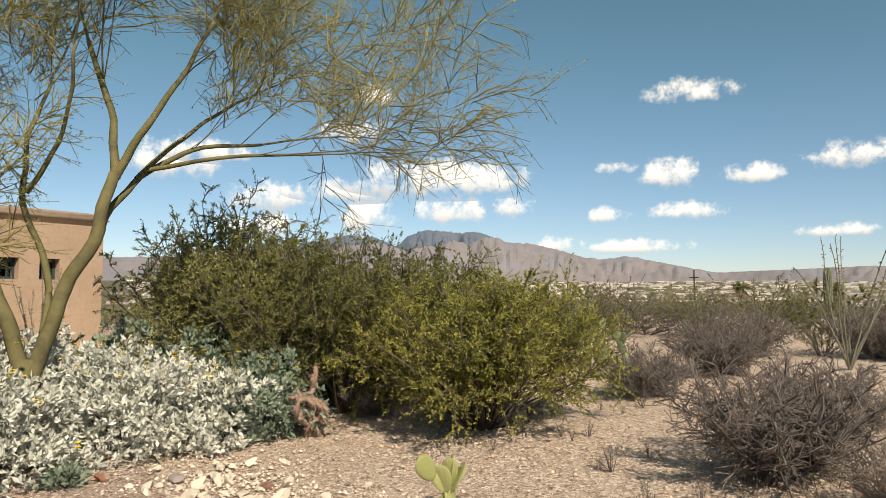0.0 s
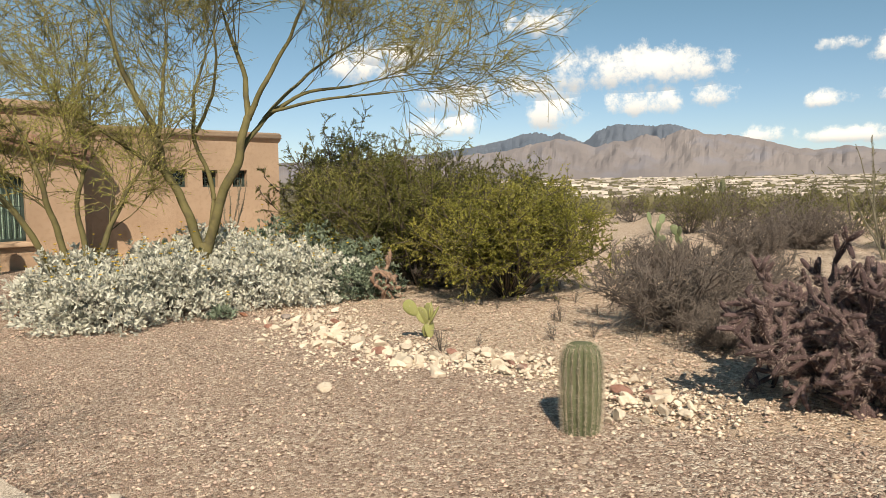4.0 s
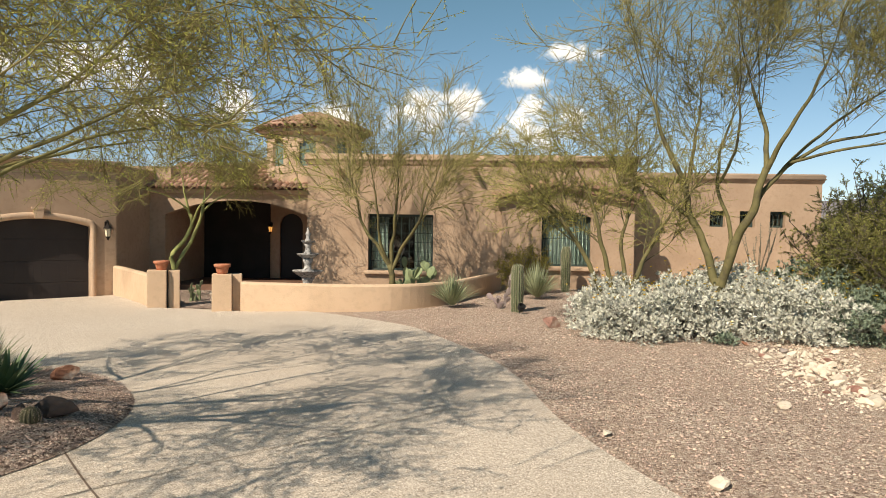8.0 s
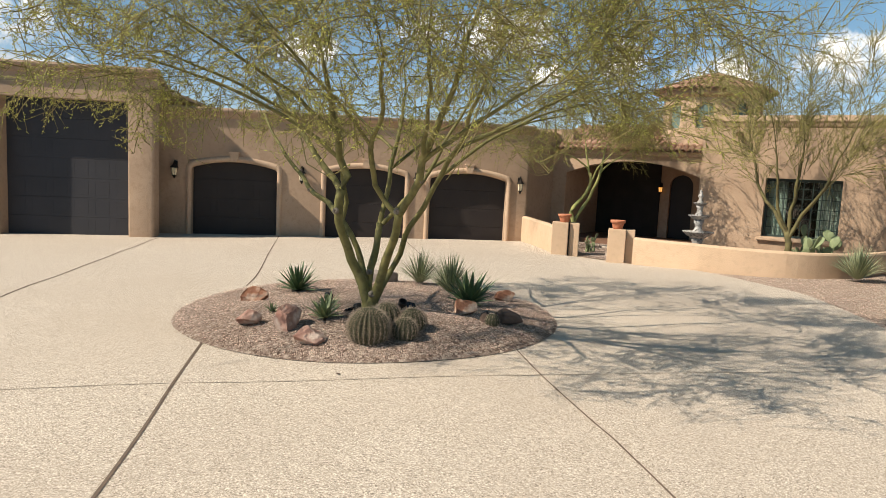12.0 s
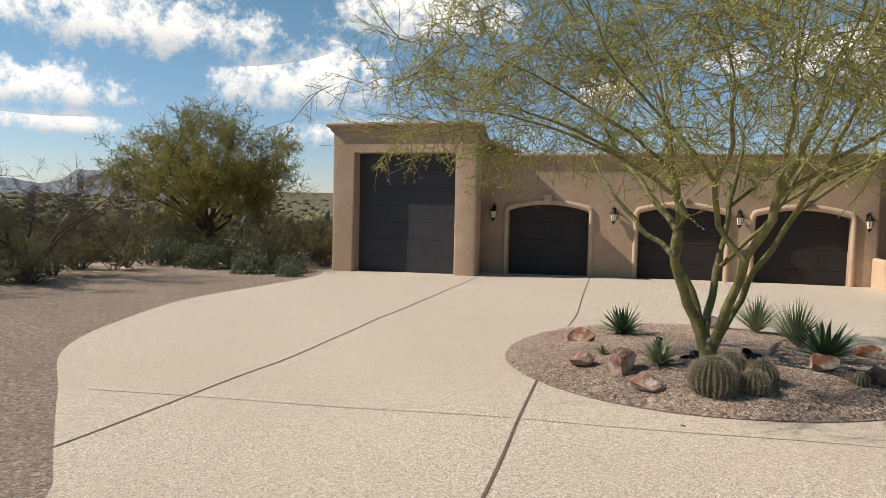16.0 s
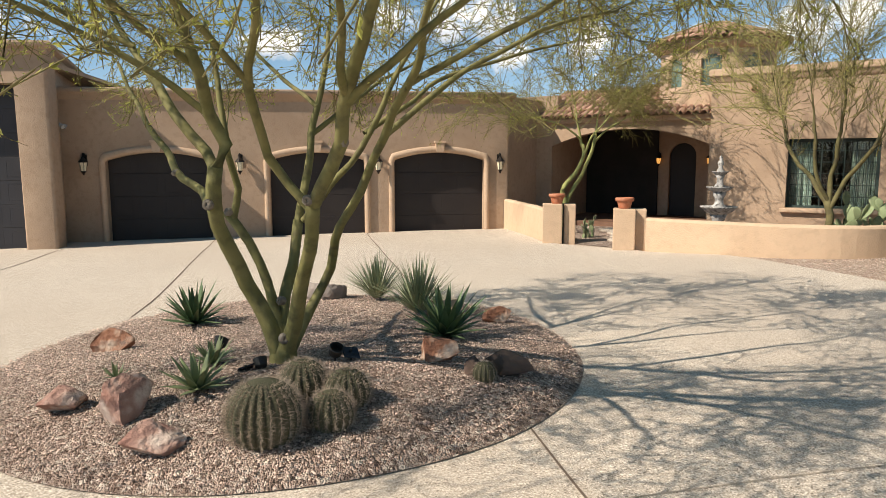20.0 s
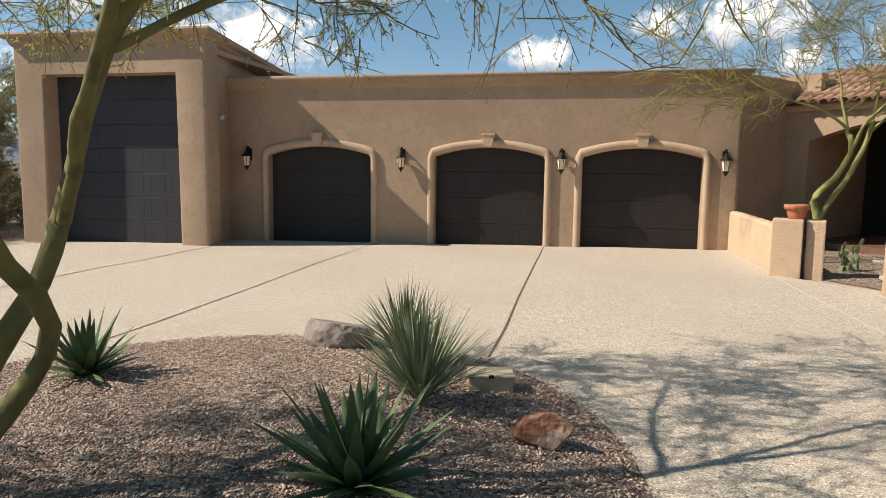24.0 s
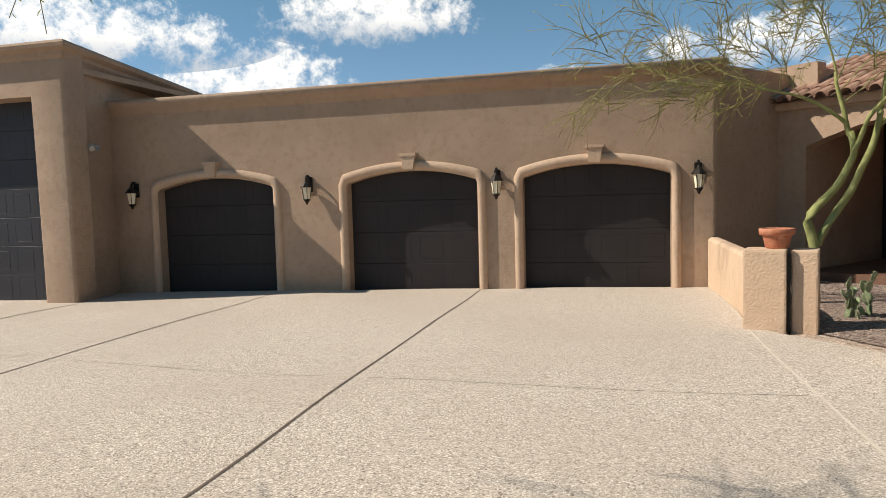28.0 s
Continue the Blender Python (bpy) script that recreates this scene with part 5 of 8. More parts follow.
def prickly_pear(name, m, label, seed, pads, size, skin, group="", reach=1.0):
    """Flat pads growing from pads; each pad is a part."""
    r = random.Random(seed)
    t = thing(name, m, label, "cactus", group)
    made = []
    for k in range(pads):
        if k < max(2, pads // 4):
            p = Vector((r.uniform(-0.5, 0.5) * size * reach, r.uniform(-0.5, 0.5) * size * reach, -0.02))
            d = Vector((r.uniform(-0.5, 0.5), r.uniform(-0.5, 0.5), 1)).normalized()
        else:
            q, qd, qs, ql, qw = r.choice(made)
            f = r.uniform(-0.8, 0.8)
            p = q + qd * (ql * (0.93 - 0.3 * abs(f))) + qs * (qw * 0.42 * f)
            d = (qd + qs * f * 1.1 + Vector((0, 0, 0.4)) + rand_dir(r) * 0.3).normalized()
        s = side_of(d, r)
        ln = size * r.uniform(0.75, 1.1)
        made.append((p, d, s, ln, ln * 0.78))
        bm = bmesh.new()
        pad_mesh(bm, r, p, d, s, ln, ln * 0.78, ln * 0.13)
        part("pad", bm, skin, t, smooth=True)
    sp = Mesh()
    for p, d, s, ln, w in made:
        n = s.cross(d)
        for j in range(34):
            u, v = r.uniform(-0.8, 0.8), r.uniform(0.1, 0.95)
            c = p + d * (ln * v) + s * (u * w * 0.42)
            for sg in (-1, 1):
                dd = (n * sg + rand_dir(r) * 0.6).normalized()
                b = len(sp.v)
                e = side_of(dd, r) * 0.0011
                c2 = c + n * sg * ln * 0.05
                sp.v += [c2 - e, c2 + e, c2 + dd * 0.028]
                sp.f.append((b, b + 1, b + 2))
    sp.put("spine_cover", M["spine"], t, "", False)
    return t


def cholla(name, m, label, seed, height, radius, arms, skin, thick=0.022, spines=True, levels=3):
    r = random.Random(seed)
    t = thing(name, m, label, "cactus")
    body, sp = Mesh(), Mesh()

    def joint(p, d, ln, rad, lev):
        pts, end = wander(r, p, d, ln, 4, 0.18, 0.02)
        body.tube([q for q in pts], [rad * 0.8, rad, rad * 1.02, rad * 0.95, rad * 0.55], 7)
        for _ in range(int(ln * (420 if lev else 600))):
            f = r.uniform(0, 4)
            i = min(int(f), 3)
            q = pts[i].lerp(pts[i + 1], f - i)
            dd = rand_dir(r)
            if spines:
                b = len(sp.v)
                e = side_of(dd, r) * 0.0016
                sp.v += [q + dd * rad * 0.8 - e, q + dd * rad * 0.8 + e, q + dd * (rad + 0.03)]
                sp.f.append((b, b + 1, b + 2))
        if lev <= 0:
            return
        for _ in range(3 if lev > 1 else 4):
            f = r.uniform(1.0, 4)
            i = min(int(f), 3)
            q = pts[i].lerp(pts[i + 1], f - i)
            joint(q, (end * 0.35 + rand_dir(r, 0.25) * 0.95).normalized(), ln * r.uniform(0.45, 0.7), rad * 0.94, lev - 1)

    for k in range(arms):
        a = 2 * math.pi * (k + r.random() * 0.6) / arms
        f = r.uniform(0.3, 1.0)
        d = Vector((math.cos(a) * radius * f, math.sin(a) * radius * f, height * 0.75)).normalized()
        joint(Vector((0, 0, -0.02)), d, height * 0.5, thick * 1.3, levels)
    body.put("branched_body", skin, t)
    if sp.f:
        sp.put("spine_cover", M["cholla_spine"], t, "", False)
    return t


def ocotillo(name, m, label, seed, n, height, spread):
    r = random.Random(seed)
    t = thing(name, m, label, "ocotillo")
    for k in range(n):
        a = 2 * math.pi * (k + r.random()) / n
        w = Mesh()
        d = Vector((math.cos(a) * spread * r.uniform(0.3, 1), math.sin(a) * spread * r.uniform(0.3, 1), height)).normalized()
        pts, _ = wander(r, Vector((0, 0, -0.05)), d, height * r.uniform(0.75, 1.1), 8, 0.09, -0.012)
        w.tube(pts, [0.015 * (1 - 0.08 * i) for i in range(9)], 6)
        for _ in range(60):
            f = r.uniform(0.3, 8)
            i = min(int(f), 7)
            q = pts[i].lerp(pts[i + 1], f - i)
            dd = rand_dir(r, 0.3)
            w.leaf(q, dd, side_of(dd, r), 0.05, 0.016)
        w.put("cane", M["ocotillo"], t, "", False)
    return t


def rock(name, m, label, seed, size, material, sub=4, rough=0.35, category="rock", group="", cuts=6):
    """A broken stone: a ball cut by random planes, then roughened."""
    r = random.Random(seed)
    bm = bmesh.new()
    bmesh.ops.create_icosphere(bm, subdivisions=sub, radius=1.0)
    planes = [(rand_dir(r), r.uniform(0.38, 0.72)) for _ in range(cuts + 3)]
    for v in bm.verts:
        c = v.co.copy()
        for nrm, d in planes:
            over = c.dot(nrm) - d
            if over > 0:
                c -= nrm * over
        c *= 1 + rough * 0.18 * noise.noise(c * 2.2 + Vector((seed, 0, 0))) + rough * 0.16 * noise.noise(c * 6 + Vector((0, seed, 0))) + rough * 0.10 * abs(noise.noise(c * 13 + Vector((seed, seed, 0))))
        v.co = Vector((c.x * size[0] / 2, c.y * size[1] / 2, c.z * size[2] / 2))
    me = bpy.data.meshes.new(name)
    bm.to_mesh(me)
    bm.free()
    me.materials.append(material)
    ob = new(name, me)
    ob.matrix_world = m
    return tagged(ob, label, category, group)


def scatter(name, spots, sizes, material, label, category, seed, flat=0.6):
    """Loose stones strewn over the ground, joined as one stuff object."""
    rs = np.random.RandomState(seed)
    base = np.array([(1, 0, 0), (-1, 0, 0), (0, 1, 0), (0, -1, 0), (0, 0, 1), (0, 0, -1)], float)
    tri = np.array([(0, 2, 4), (2, 1, 4), (1, 3, 4), (3, 0, 4), (2, 0, 5), (1, 2, 5), (3, 1, 5), (0, 3, 5)])
    n = len(spots)
    v = base[None] * (0.7 + 0.6 * rs.rand(n, 6, 3)) + 0.35 * (rs.rand(n, 6, 3) - 0.5)
    v *= np.array(sizes)[:, None, None] * 0.5
    v[:, :, 2] *= flat
    a = rs.rand(n) * 2 * np.pi
    c, s = np.cos(a)[:, None], np.sin(a)[:, None]
    x, y = v[:, :, 0] * c - v[:, :, 1] * s, v[:, :, 0] * s + v[:, :, 1] * c
    v = np.stack([x, y, v[:, :, 2]], -1) + np.array(spots)[:, None]
    f = (tri[None] + 6 * np.arange(n)[:, None, None]).reshape(-1, 3)
    me = bpy.data.meshes.new(name)
    me.vertices.add(n * 6)
    me.vertices.foreach_set("co", v.reshape(-1))
    me.loops.add(f.size)
    me.loops.foreach_set("vertex_index", f.reshape(-1).astype(np.int32))
    me.polygons.add(len(f))
    me.polygons.foreach_set("loop_start", (np.arange(len(f)) * 3).astype(np.int32))
    me.update(calc_edges=True)
    me.validate()
    me.materials.append(material)
    return tagged(new(name, me), label, category, kind="stuff")


# ---- courtyard walls, pillars, fountain ----
def run_wall(name, pts, top0, top1, thick, material, label):
    """A low stucco wall with a rounded top along a curved line."""
    line = spline([(x, y, 0) for x, y in pts], 0.2)
    verts, faces = [], []
    prof = [(-0.5, None), (-0.5, -0.05), (-0.38, -0.012), (-0.2, 0.0), (0.2, 0.0), (0.38, -0.012), (0.5, -0.05), (0.5, None)]
    n = len(prof)
    for k, p in enumerate(line):
        d = (line[min(k + 1, len(line) - 1)] - line[max(k - 1, 0)]).normalized()
        s = Vector((d.y, -d.x, 0)) * thick
        top = top0 + (top1 - top0) * k / (len(line) - 1)
        for o, dz in prof:
            q = p + s * o
            verts.append((q.x, q.y, land(q.x, q.y) - 0.2 if dz is None else top + dz + 0.004 * noise.noise(q * 3)))
        if k:
            for j in range(n - 1):
                faces.append(((k - 1) * n + j, k * n + j, k * n + j + 1, (k - 1) * n + j + 1))
    faces.append(tuple(range(n)))
    faces.append(tuple((len(line) - 1) * n + j for j in reversed(range(n))))
    return tagged(link_mesh(name, verts, faces, material, False), label, "garden wall", kind="structure")


run_wall("garden_wall_1", [(4.22, 20.36), (4.25, 18.8), (4.27, 17.6), (4.24, 16.9), (4.18, 16.55)], 0.26, 0.24, 0.2, M["stucco_wall"], "low pale stucco courtyard wall")
run_wall("garden_wall_2", [(5.5, 14.35), (5.95, 13.9), (6.62, 13.32), (7.45, 12.75), (8.35, 12.42), (9.35, 12.5), (10.4, 12.95), (11.6, 13.7), (12.8, 14.5), (13.5, 14.9)], 0.22, 0.16, 0.2, M["stucco_wall"], "low curved pale stucco courtyard wall")


YARD = [(4.45, 20.2), (4.5, 16.7), (5.0, 15.7), (5.5, 14.75), (6.6, 13.6), (7.5, 13.0), (8.4, 12.68), (9.35, 12.75), (10.4, 13.2), (11.6, 13.95), (12.7, 14.7), (12.6, 15.5), (10.8, 17.05), (9.1, 18.5), (7.4, 19.9), (5.8, 21.3)]
patch("courtyard_bed", YARD, land, 0.012, M["island"], "dark red-brown gravel inside the courtyard wall", "gravel bed", 6)
for px, py, pr in ((5.75, 16.3, 0.26), (6.1, 17.0, 0.28), (6.35, 17.8, 0.27), (6.45, 18.6, 0.28)):
    slab = part("stepping_stone", lathe(bmesh.new(), [(pr, 0), (pr * 1.02, 0.03), (pr * 0.96, 0.045)], 14), M["concrete"])
    slab.matrix_world = pose(px, py, land(px, py) + 0.01, 0, 0, 40 * px) @ Matrix.Diagonal((1.25, 0.9, 1, 1))
    tagged(slab, "pale round concrete stepping stone in brown gravel", "stepping stone", "courtyard stepping stones")


def pillar(m, label, groove):
    t = thing("gate_pillar", m, label, "pillar", "courtyard gate pillars")
    part("pier", boxed(-0.21, 0.21, -0.2, 0.2, -0.3, 0.895, 0.02), M["stucco_wall"], t)
    if groove:
        part("return_pier", boxed(0.25, 0.5, -0.1, 0.3, -0.3, 0.885, 0.02), M["stucco_wall"], t)
        part("drain_pipe", boxed(0.215, 0.245, -0.15, -0.11, -0.1, 0.91), M["iron"], t, "dark metal strip in the groove")
    else:
        part("return_pier", boxed(0.212, 0.42, -0.06, 0.3, -0.3, 0.885, 0.02), M["stucco_wall"], t)
    return t


pillar(pose(4.25, 16.42, -0.52, 0, 0, -16), "square pale stucco gate pillar with a terracotta pot on top", True)
pillar(pose(5.18, 14.72, -0.52, 0, 0, -22), "square pale stucco gate pillar at the curved wall", False)


def flower_pot(m):
    t = thing("flower_pot", m, "weathered terracotta pot on a stucco pillar", "flower pot", "pillar pots")
    part("pot", lathe(bmesh.new(), [(0.095, 0), (0.10, 0.01), (0.13, 0.13), (0.132, 0.135), (0.125, 0.135)], 28), M["pot"], t, smooth=True)
    part("rim", lathe(bmesh.new(), [(0.128, 0.12), (0.152, 0.125), (0.158, 0.175), (0.15, 0.185), (0.13, 0.18), (0.125, 0.14)], 28), M["pot"], t, smooth=True)
    part("soil", lathe(bmesh.new(), [(0.126, 0.15), (0.126, 0.158)], 28), M["dark_rock"], t, "dry dark soil")
    return t


flower_pot(pose(4.36, 16.44, 0.376) @ Matrix.Scale(1.15, 4))
flower_pot(pose(5.18, 14.72, 0.376) @ Matrix.Scale(1.15, 4))


def fountain(m):
    t = thing("fountain", m, "three-tiered grey and white weathered stone fountain", "fountain")

    def bowl(r, z, h):
        """A scalloped bowl."""
        bm = bmesh.new()
        n, prof = 48, [(0.25, 0), (0.45, 0.12), (0.8, 0.5), (0.98, 0.8), (1.06, 0.9), (1.06, 1.0), (0.95, 0.98), (0.7, 0.7), (0.2, 0.5)]
        rings = []
        for k, (f, g) in enumerate(prof):
            w = 0.035 if 1 < k < 7 else 0
            rings.append([bm.verts.new((r * f * (1 + w * math.cos(16 * 2 * math.pi * j / n * 1.0)) * math.cos(2 * math.pi * j / n), r * f * (1 + w * math.cos(16 * 2 * math.pi * j / n)) * math.sin(2 * math.pi * j / n), z + h * g)) for j in range(n)])
        for a, b in zip(rings, rings[1:]):
            for j in range(n):
                bm.faces.new((a[j], a[(j + 1) % n], b[(j + 1) % n], b[j]))
        bm.faces.new(rings[-1])
        return bm

    part("pedestal", lathe(bmesh.new(), [(0.26, -0.2), (0.26, 0.05), (0.2, 0.09), (0.12, 0.2), (0.10, 0.45), (0.14, 0.55), (0.17, 0.62)], 24), M["fountain"], t, smooth=True)
    part("basin", bowl(0.35, 0.6, 0.2), M["fountain"], t, "large scalloped basin", True)
    part("stem", lathe(bmesh.new(), [(0.13, 0.68), (0.16, 0.78), (0.09, 0.86), (0.085, 0.95), (0.12, 1.02), (0.13, 1.1)], 20), M["fountain"], t, smooth=True)
    part("middle_bowl", bowl(0.25, 1.08, 0.13), M["fountain"], t, "middle scalloped bowl", True)
    part("upper_stem", lathe(bmesh.new(), [(0.10, 1.12), (0.115, 1.22), (0.07, 1.28), (0.065, 1.38), (0.10, 1.45)], 18), M["fountain"], t, smooth=True)
    part("top_bowl", bowl(0.155, 1.43, 0.1), M["fountain"], t, "small top bowl", True)
    part("finial", lathe(bmesh.new(), [(0.06, 1.46), (0.075, 1.56), (0.04, 1.6), (0.05, 1.66), (0.07, 1.7), (0.03, 1.78), (0.035, 1.82), (0.01, 1.86)], 16), M["fountain"], t, smooth=True)
    return t


fountain(pose(7.55, 15.35, -0.45))

# ---- tiled roofs, turret, spouts ----
def tile_mesh(length=0.42, radius=0.1, up=True):
    bm = bmesh.new()
    n = 6
    rows = []
    for y, k in ((0, 1.0), (length, 0.82)):
        ring = []
        for rr in (radius * k, radius * k - 0.016):
            for j in range(n + 1):
                a = math.pi * j / n
                ring.append(bm.verts.new((rr * math.cos(a), y, (rr * math.sin(a)) * (1 if up else -1))))
        rows.append(ring)
    m = n + 1
    a, b = rows
    for j in range(n):
        bm.faces.new((a[j], a[j + 1], b[j + 1], b[j]))
        bm.faces.new((a[m + j + 1], a[m + j], b[m + j], b[m + j + 1]))
        bm.faces.new((a[j + 1], a[j], a[m + j], a[m + j + 1]))
    me = bpy.data.meshes.new("roof_tile")
    bm.to_mesh(me)
    bm.free()
    me.materials.append(M["tile"])
    me.shade_smooth()
    return me


TILE = tile_mesh()


def lay_tile(parent, m, me=None):
    ob = new("roof_tile", me or TILE)
    ob.parent = parent
    ob.matrix_basis = m
    return ob


def porch_roof():
    t = thing("porch_roof", HOUSE, "sloping clay barrel-tile roof over the entry porch", "roof")
    slope = math.atan2(0.95, 2.6)
    run = math.hypot(0.95, 2.6)
    bm = bmesh.new()
    vs = [bm.verts.new(p) for p in ((-4.95, -0.12, 2.49), (0.0, -0.12, 2.49), (0.0, 2.5, 3.45), (-4.95, 2.5, 3.45))]
    bm.faces.new(vs)
    part("roof_deck", bm, M["tile"], t)
    r = random.Random(8)
    for c in range(24):
        for k in range(7):
            f = k / 7
            x = -4.85 + c * 0.205
            lay_tile(t, Matrix.Translation((x + r.uniform(-0.008, 0.008), -0.16 + 2.62 * f, 2.50 + 0.95 * f + 0.012 * (k % 2))) @ Matrix.Rotation(slope, 4, "X") @ Matrix.Rotation(r.uniform(-0.03, 0.03), 4, "Z"))
    return t


porch_roof()


def turret():
    cx, cy = 10.1, 20.13
    t = thing("turret", pose(cx, cy, 0), "round stucco turret with arched windows and a clay tile roof", "turret")
    bm = bmesh.new()
    n, R = 72, 1.5
    wins = [radians(a) for a in (-166, -124, -82, -40)]
    half = radians(11.0)

    def hole(a, z):
        for w in wins:
            d = abs((a - w + math.pi) % (2 * math.pi) - math.pi)
            if d < half and 3.25 < z:
                top = 3.78 + 0.28 * math.sqrt(max(0, 1 - (d / half) ** 2))
                if z < top:
                    return True
        return False

    zs = [2.4, 3.25] + [3.25 + 0.05 * k for k in range(1, 18)] + [4.3]
    for k in range(len(zs) - 1):
        for j in range(n):
            a0, a1 = 2 * math.pi * j / n, 2 * math.pi * (j + 1) / n
            if hole((a0 + a1) / 2, (zs[k] + zs[k + 1]) / 2):
                continue
            vs = [bm.verts.new((R * math.cos(a), R * math.sin(a), z)) for a, z in ((a0, zs[k]), (a1, zs[k]), (a1, zs[k + 1]), (a0, zs[k + 1]))]
            bm.faces.new(vs)
    bmesh.ops.remove_doubles(bm, verts=bm.verts[:], dist=0.0008)
    bmesh.ops.solidify(bm, geom=bm.faces[:], thickness=0.16)
    part("turret_wall", bm, M["stucco_trim"], t)
    part("eave_moulding", lathe(bmesh.new(), [(1.5, 4.18), (1.56, 4.22), (1.66, 4.27), (1.7, 4.33), (1.7, 4.38), (1.4, 4.4)], 48), M["stucco_trim"], t, smooth=True)
    part("roof_cone", lathe(bmesh.new(), [(1.78, 4.38), (1.78, 4.4), (1.0, 4.70), (0.02, 5.0)], 40), M["tile"], t)
    for w in wins:
        bm = bmesh.new()
        for k in range(8):
            a0, a1 = w - half + 2 * half * k / 8, w - half + 2 * half * (k + 1) / 8
            bm.faces.new([bm.verts.new((1.4 * math.cos(a), 1.4 * math.sin(a), z)) for a, z in ((a0, 3.2), (a1, 3.2), (a1, 4.1), (a0, 4.1))])
        g = part("window_pane", bm, M["turret_glass"], t, "dark green leaded pane")
    r = random.Random(3)
    for ring, (rad, z) in enumerate(((1.5, 4.42), (1.18, 4.57), (0.86, 4.68), (0.54, 4.78), (0.22, 4.88))):
        m = max(5, int(2 * math.pi * (rad + 0.3) / 0.21))
        for j in range(m):
            a = 2 * math.pi * (j + 0.3 * ring) / m
            lay_tile(t, Matrix.Rotation(a + math.pi / 2, 4, "Z") @ Matrix.Translation((0, -rad - 0.36, z - 0.02)) @ Matrix.Rotation(0.36, 4, "X") @ Matrix.Rotation(r.uniform(-0.05, 0.05), 4, "Z"))
    return t


turret()


def gable_cap():
    """The clay-tiled ridge that runs up across the wing from its corner."""
    t = thing("tile_ridge", HOUSE, "short run of dark red clay ridge tiles on the wing wall", "roof tiles")
    big = tile_mesh(0.5, 0.22)
    for k in range(5):
        f = k / 5
        lay_tile(t, Matrix.Translation((5.55 + 1.75 * f, -0.22, 2.30 + 0.42 * f + 0.02 * (k % 2))) @ Matrix.Rotation(-0.235, 4, "Y") @ Matrix.Rotation(-math.pi / 2, 4, "Z"), big)
        lay_tile(t, Matrix.Translation((9.8 - 1.75 * f, -0.22, 2.30 + 0.42 * f + 0.02 * (k % 2))) @ Matrix.Rotation(0.235, 4, "Y") @ Matrix.Rotation(math.pi / 2, 4, "Z"), big)
    bm = bmesh.new()
    prism_xz(bm, [(5.6, 2.18), (7.6, 2.66), (9.75, 2.18), (9.75, 2.28), (7.6, 2.76), (5.6, 2.28)], -0.33, -0.115)
    part("ledge", bm, M["tile"], t)
    return t


gable_cap()


def roof_spout(x, z):
    t = thing("roof_spout", HOUSE @ pose(x, 0, z), "round clay rain spout through the parapet wall", "rain spout", "roof spouts")
    bm = bmesh.new()
    for y0, y1, r0, r1 in ((-0.38, 0.05, 0.085, 0.085),):
        a = [bm.verts.new((r0 * math.cos(2 * math.pi * j / 20), y0, r0 * math.sin(2 * math.pi * j / 20) - 0.03)) for j in range(20)]
        b = [bm.verts.new((r1 * math.cos(2 * math.pi * j / 20), y1, r1 * math.sin(2 * math.pi * j / 20))) for j in range(20)]
        c = [bm.verts.new((0.066 * math.cos(2 * math.pi * j / 20), y0, 0.066 * math.sin(2 * math.pi * j / 20) - 0.03)) for j in range(20)]
        e = [bm.verts.new((0.066 * math.cos(2 * math.pi * j / 20), y0 + 0.25, 0.066 * math.sin(2 * math.pi * j / 20) - 0.015)) for j in range(20)]
        for j in range(20):
            i = (j + 1) % 20
            bm.faces.new((a[j], a[i], b[i], b[j]))
            bm.faces.new((a[i], a[j], c[j], c[i]))
            bm.faces.new((c[i], c[j], e[j], e[i]))
        bm.faces.new(e)
    part("pipe", bm, M["tile"], t)
    return t


roof_spout(1.05, 3.06)
roof_spout(4.99, 3.14)
wall_lantern(HOUSE @ pose(-0.55, 3.2, 1.32), "lit black lantern beside the arched entry door", M["bulb"], "entry lanterns")
wall_lantern(HOUSE @ pose(-2.05, 3.2, 1.32), "lit black lantern beside the arched entry door", M["bulb"], "entry lanterns")

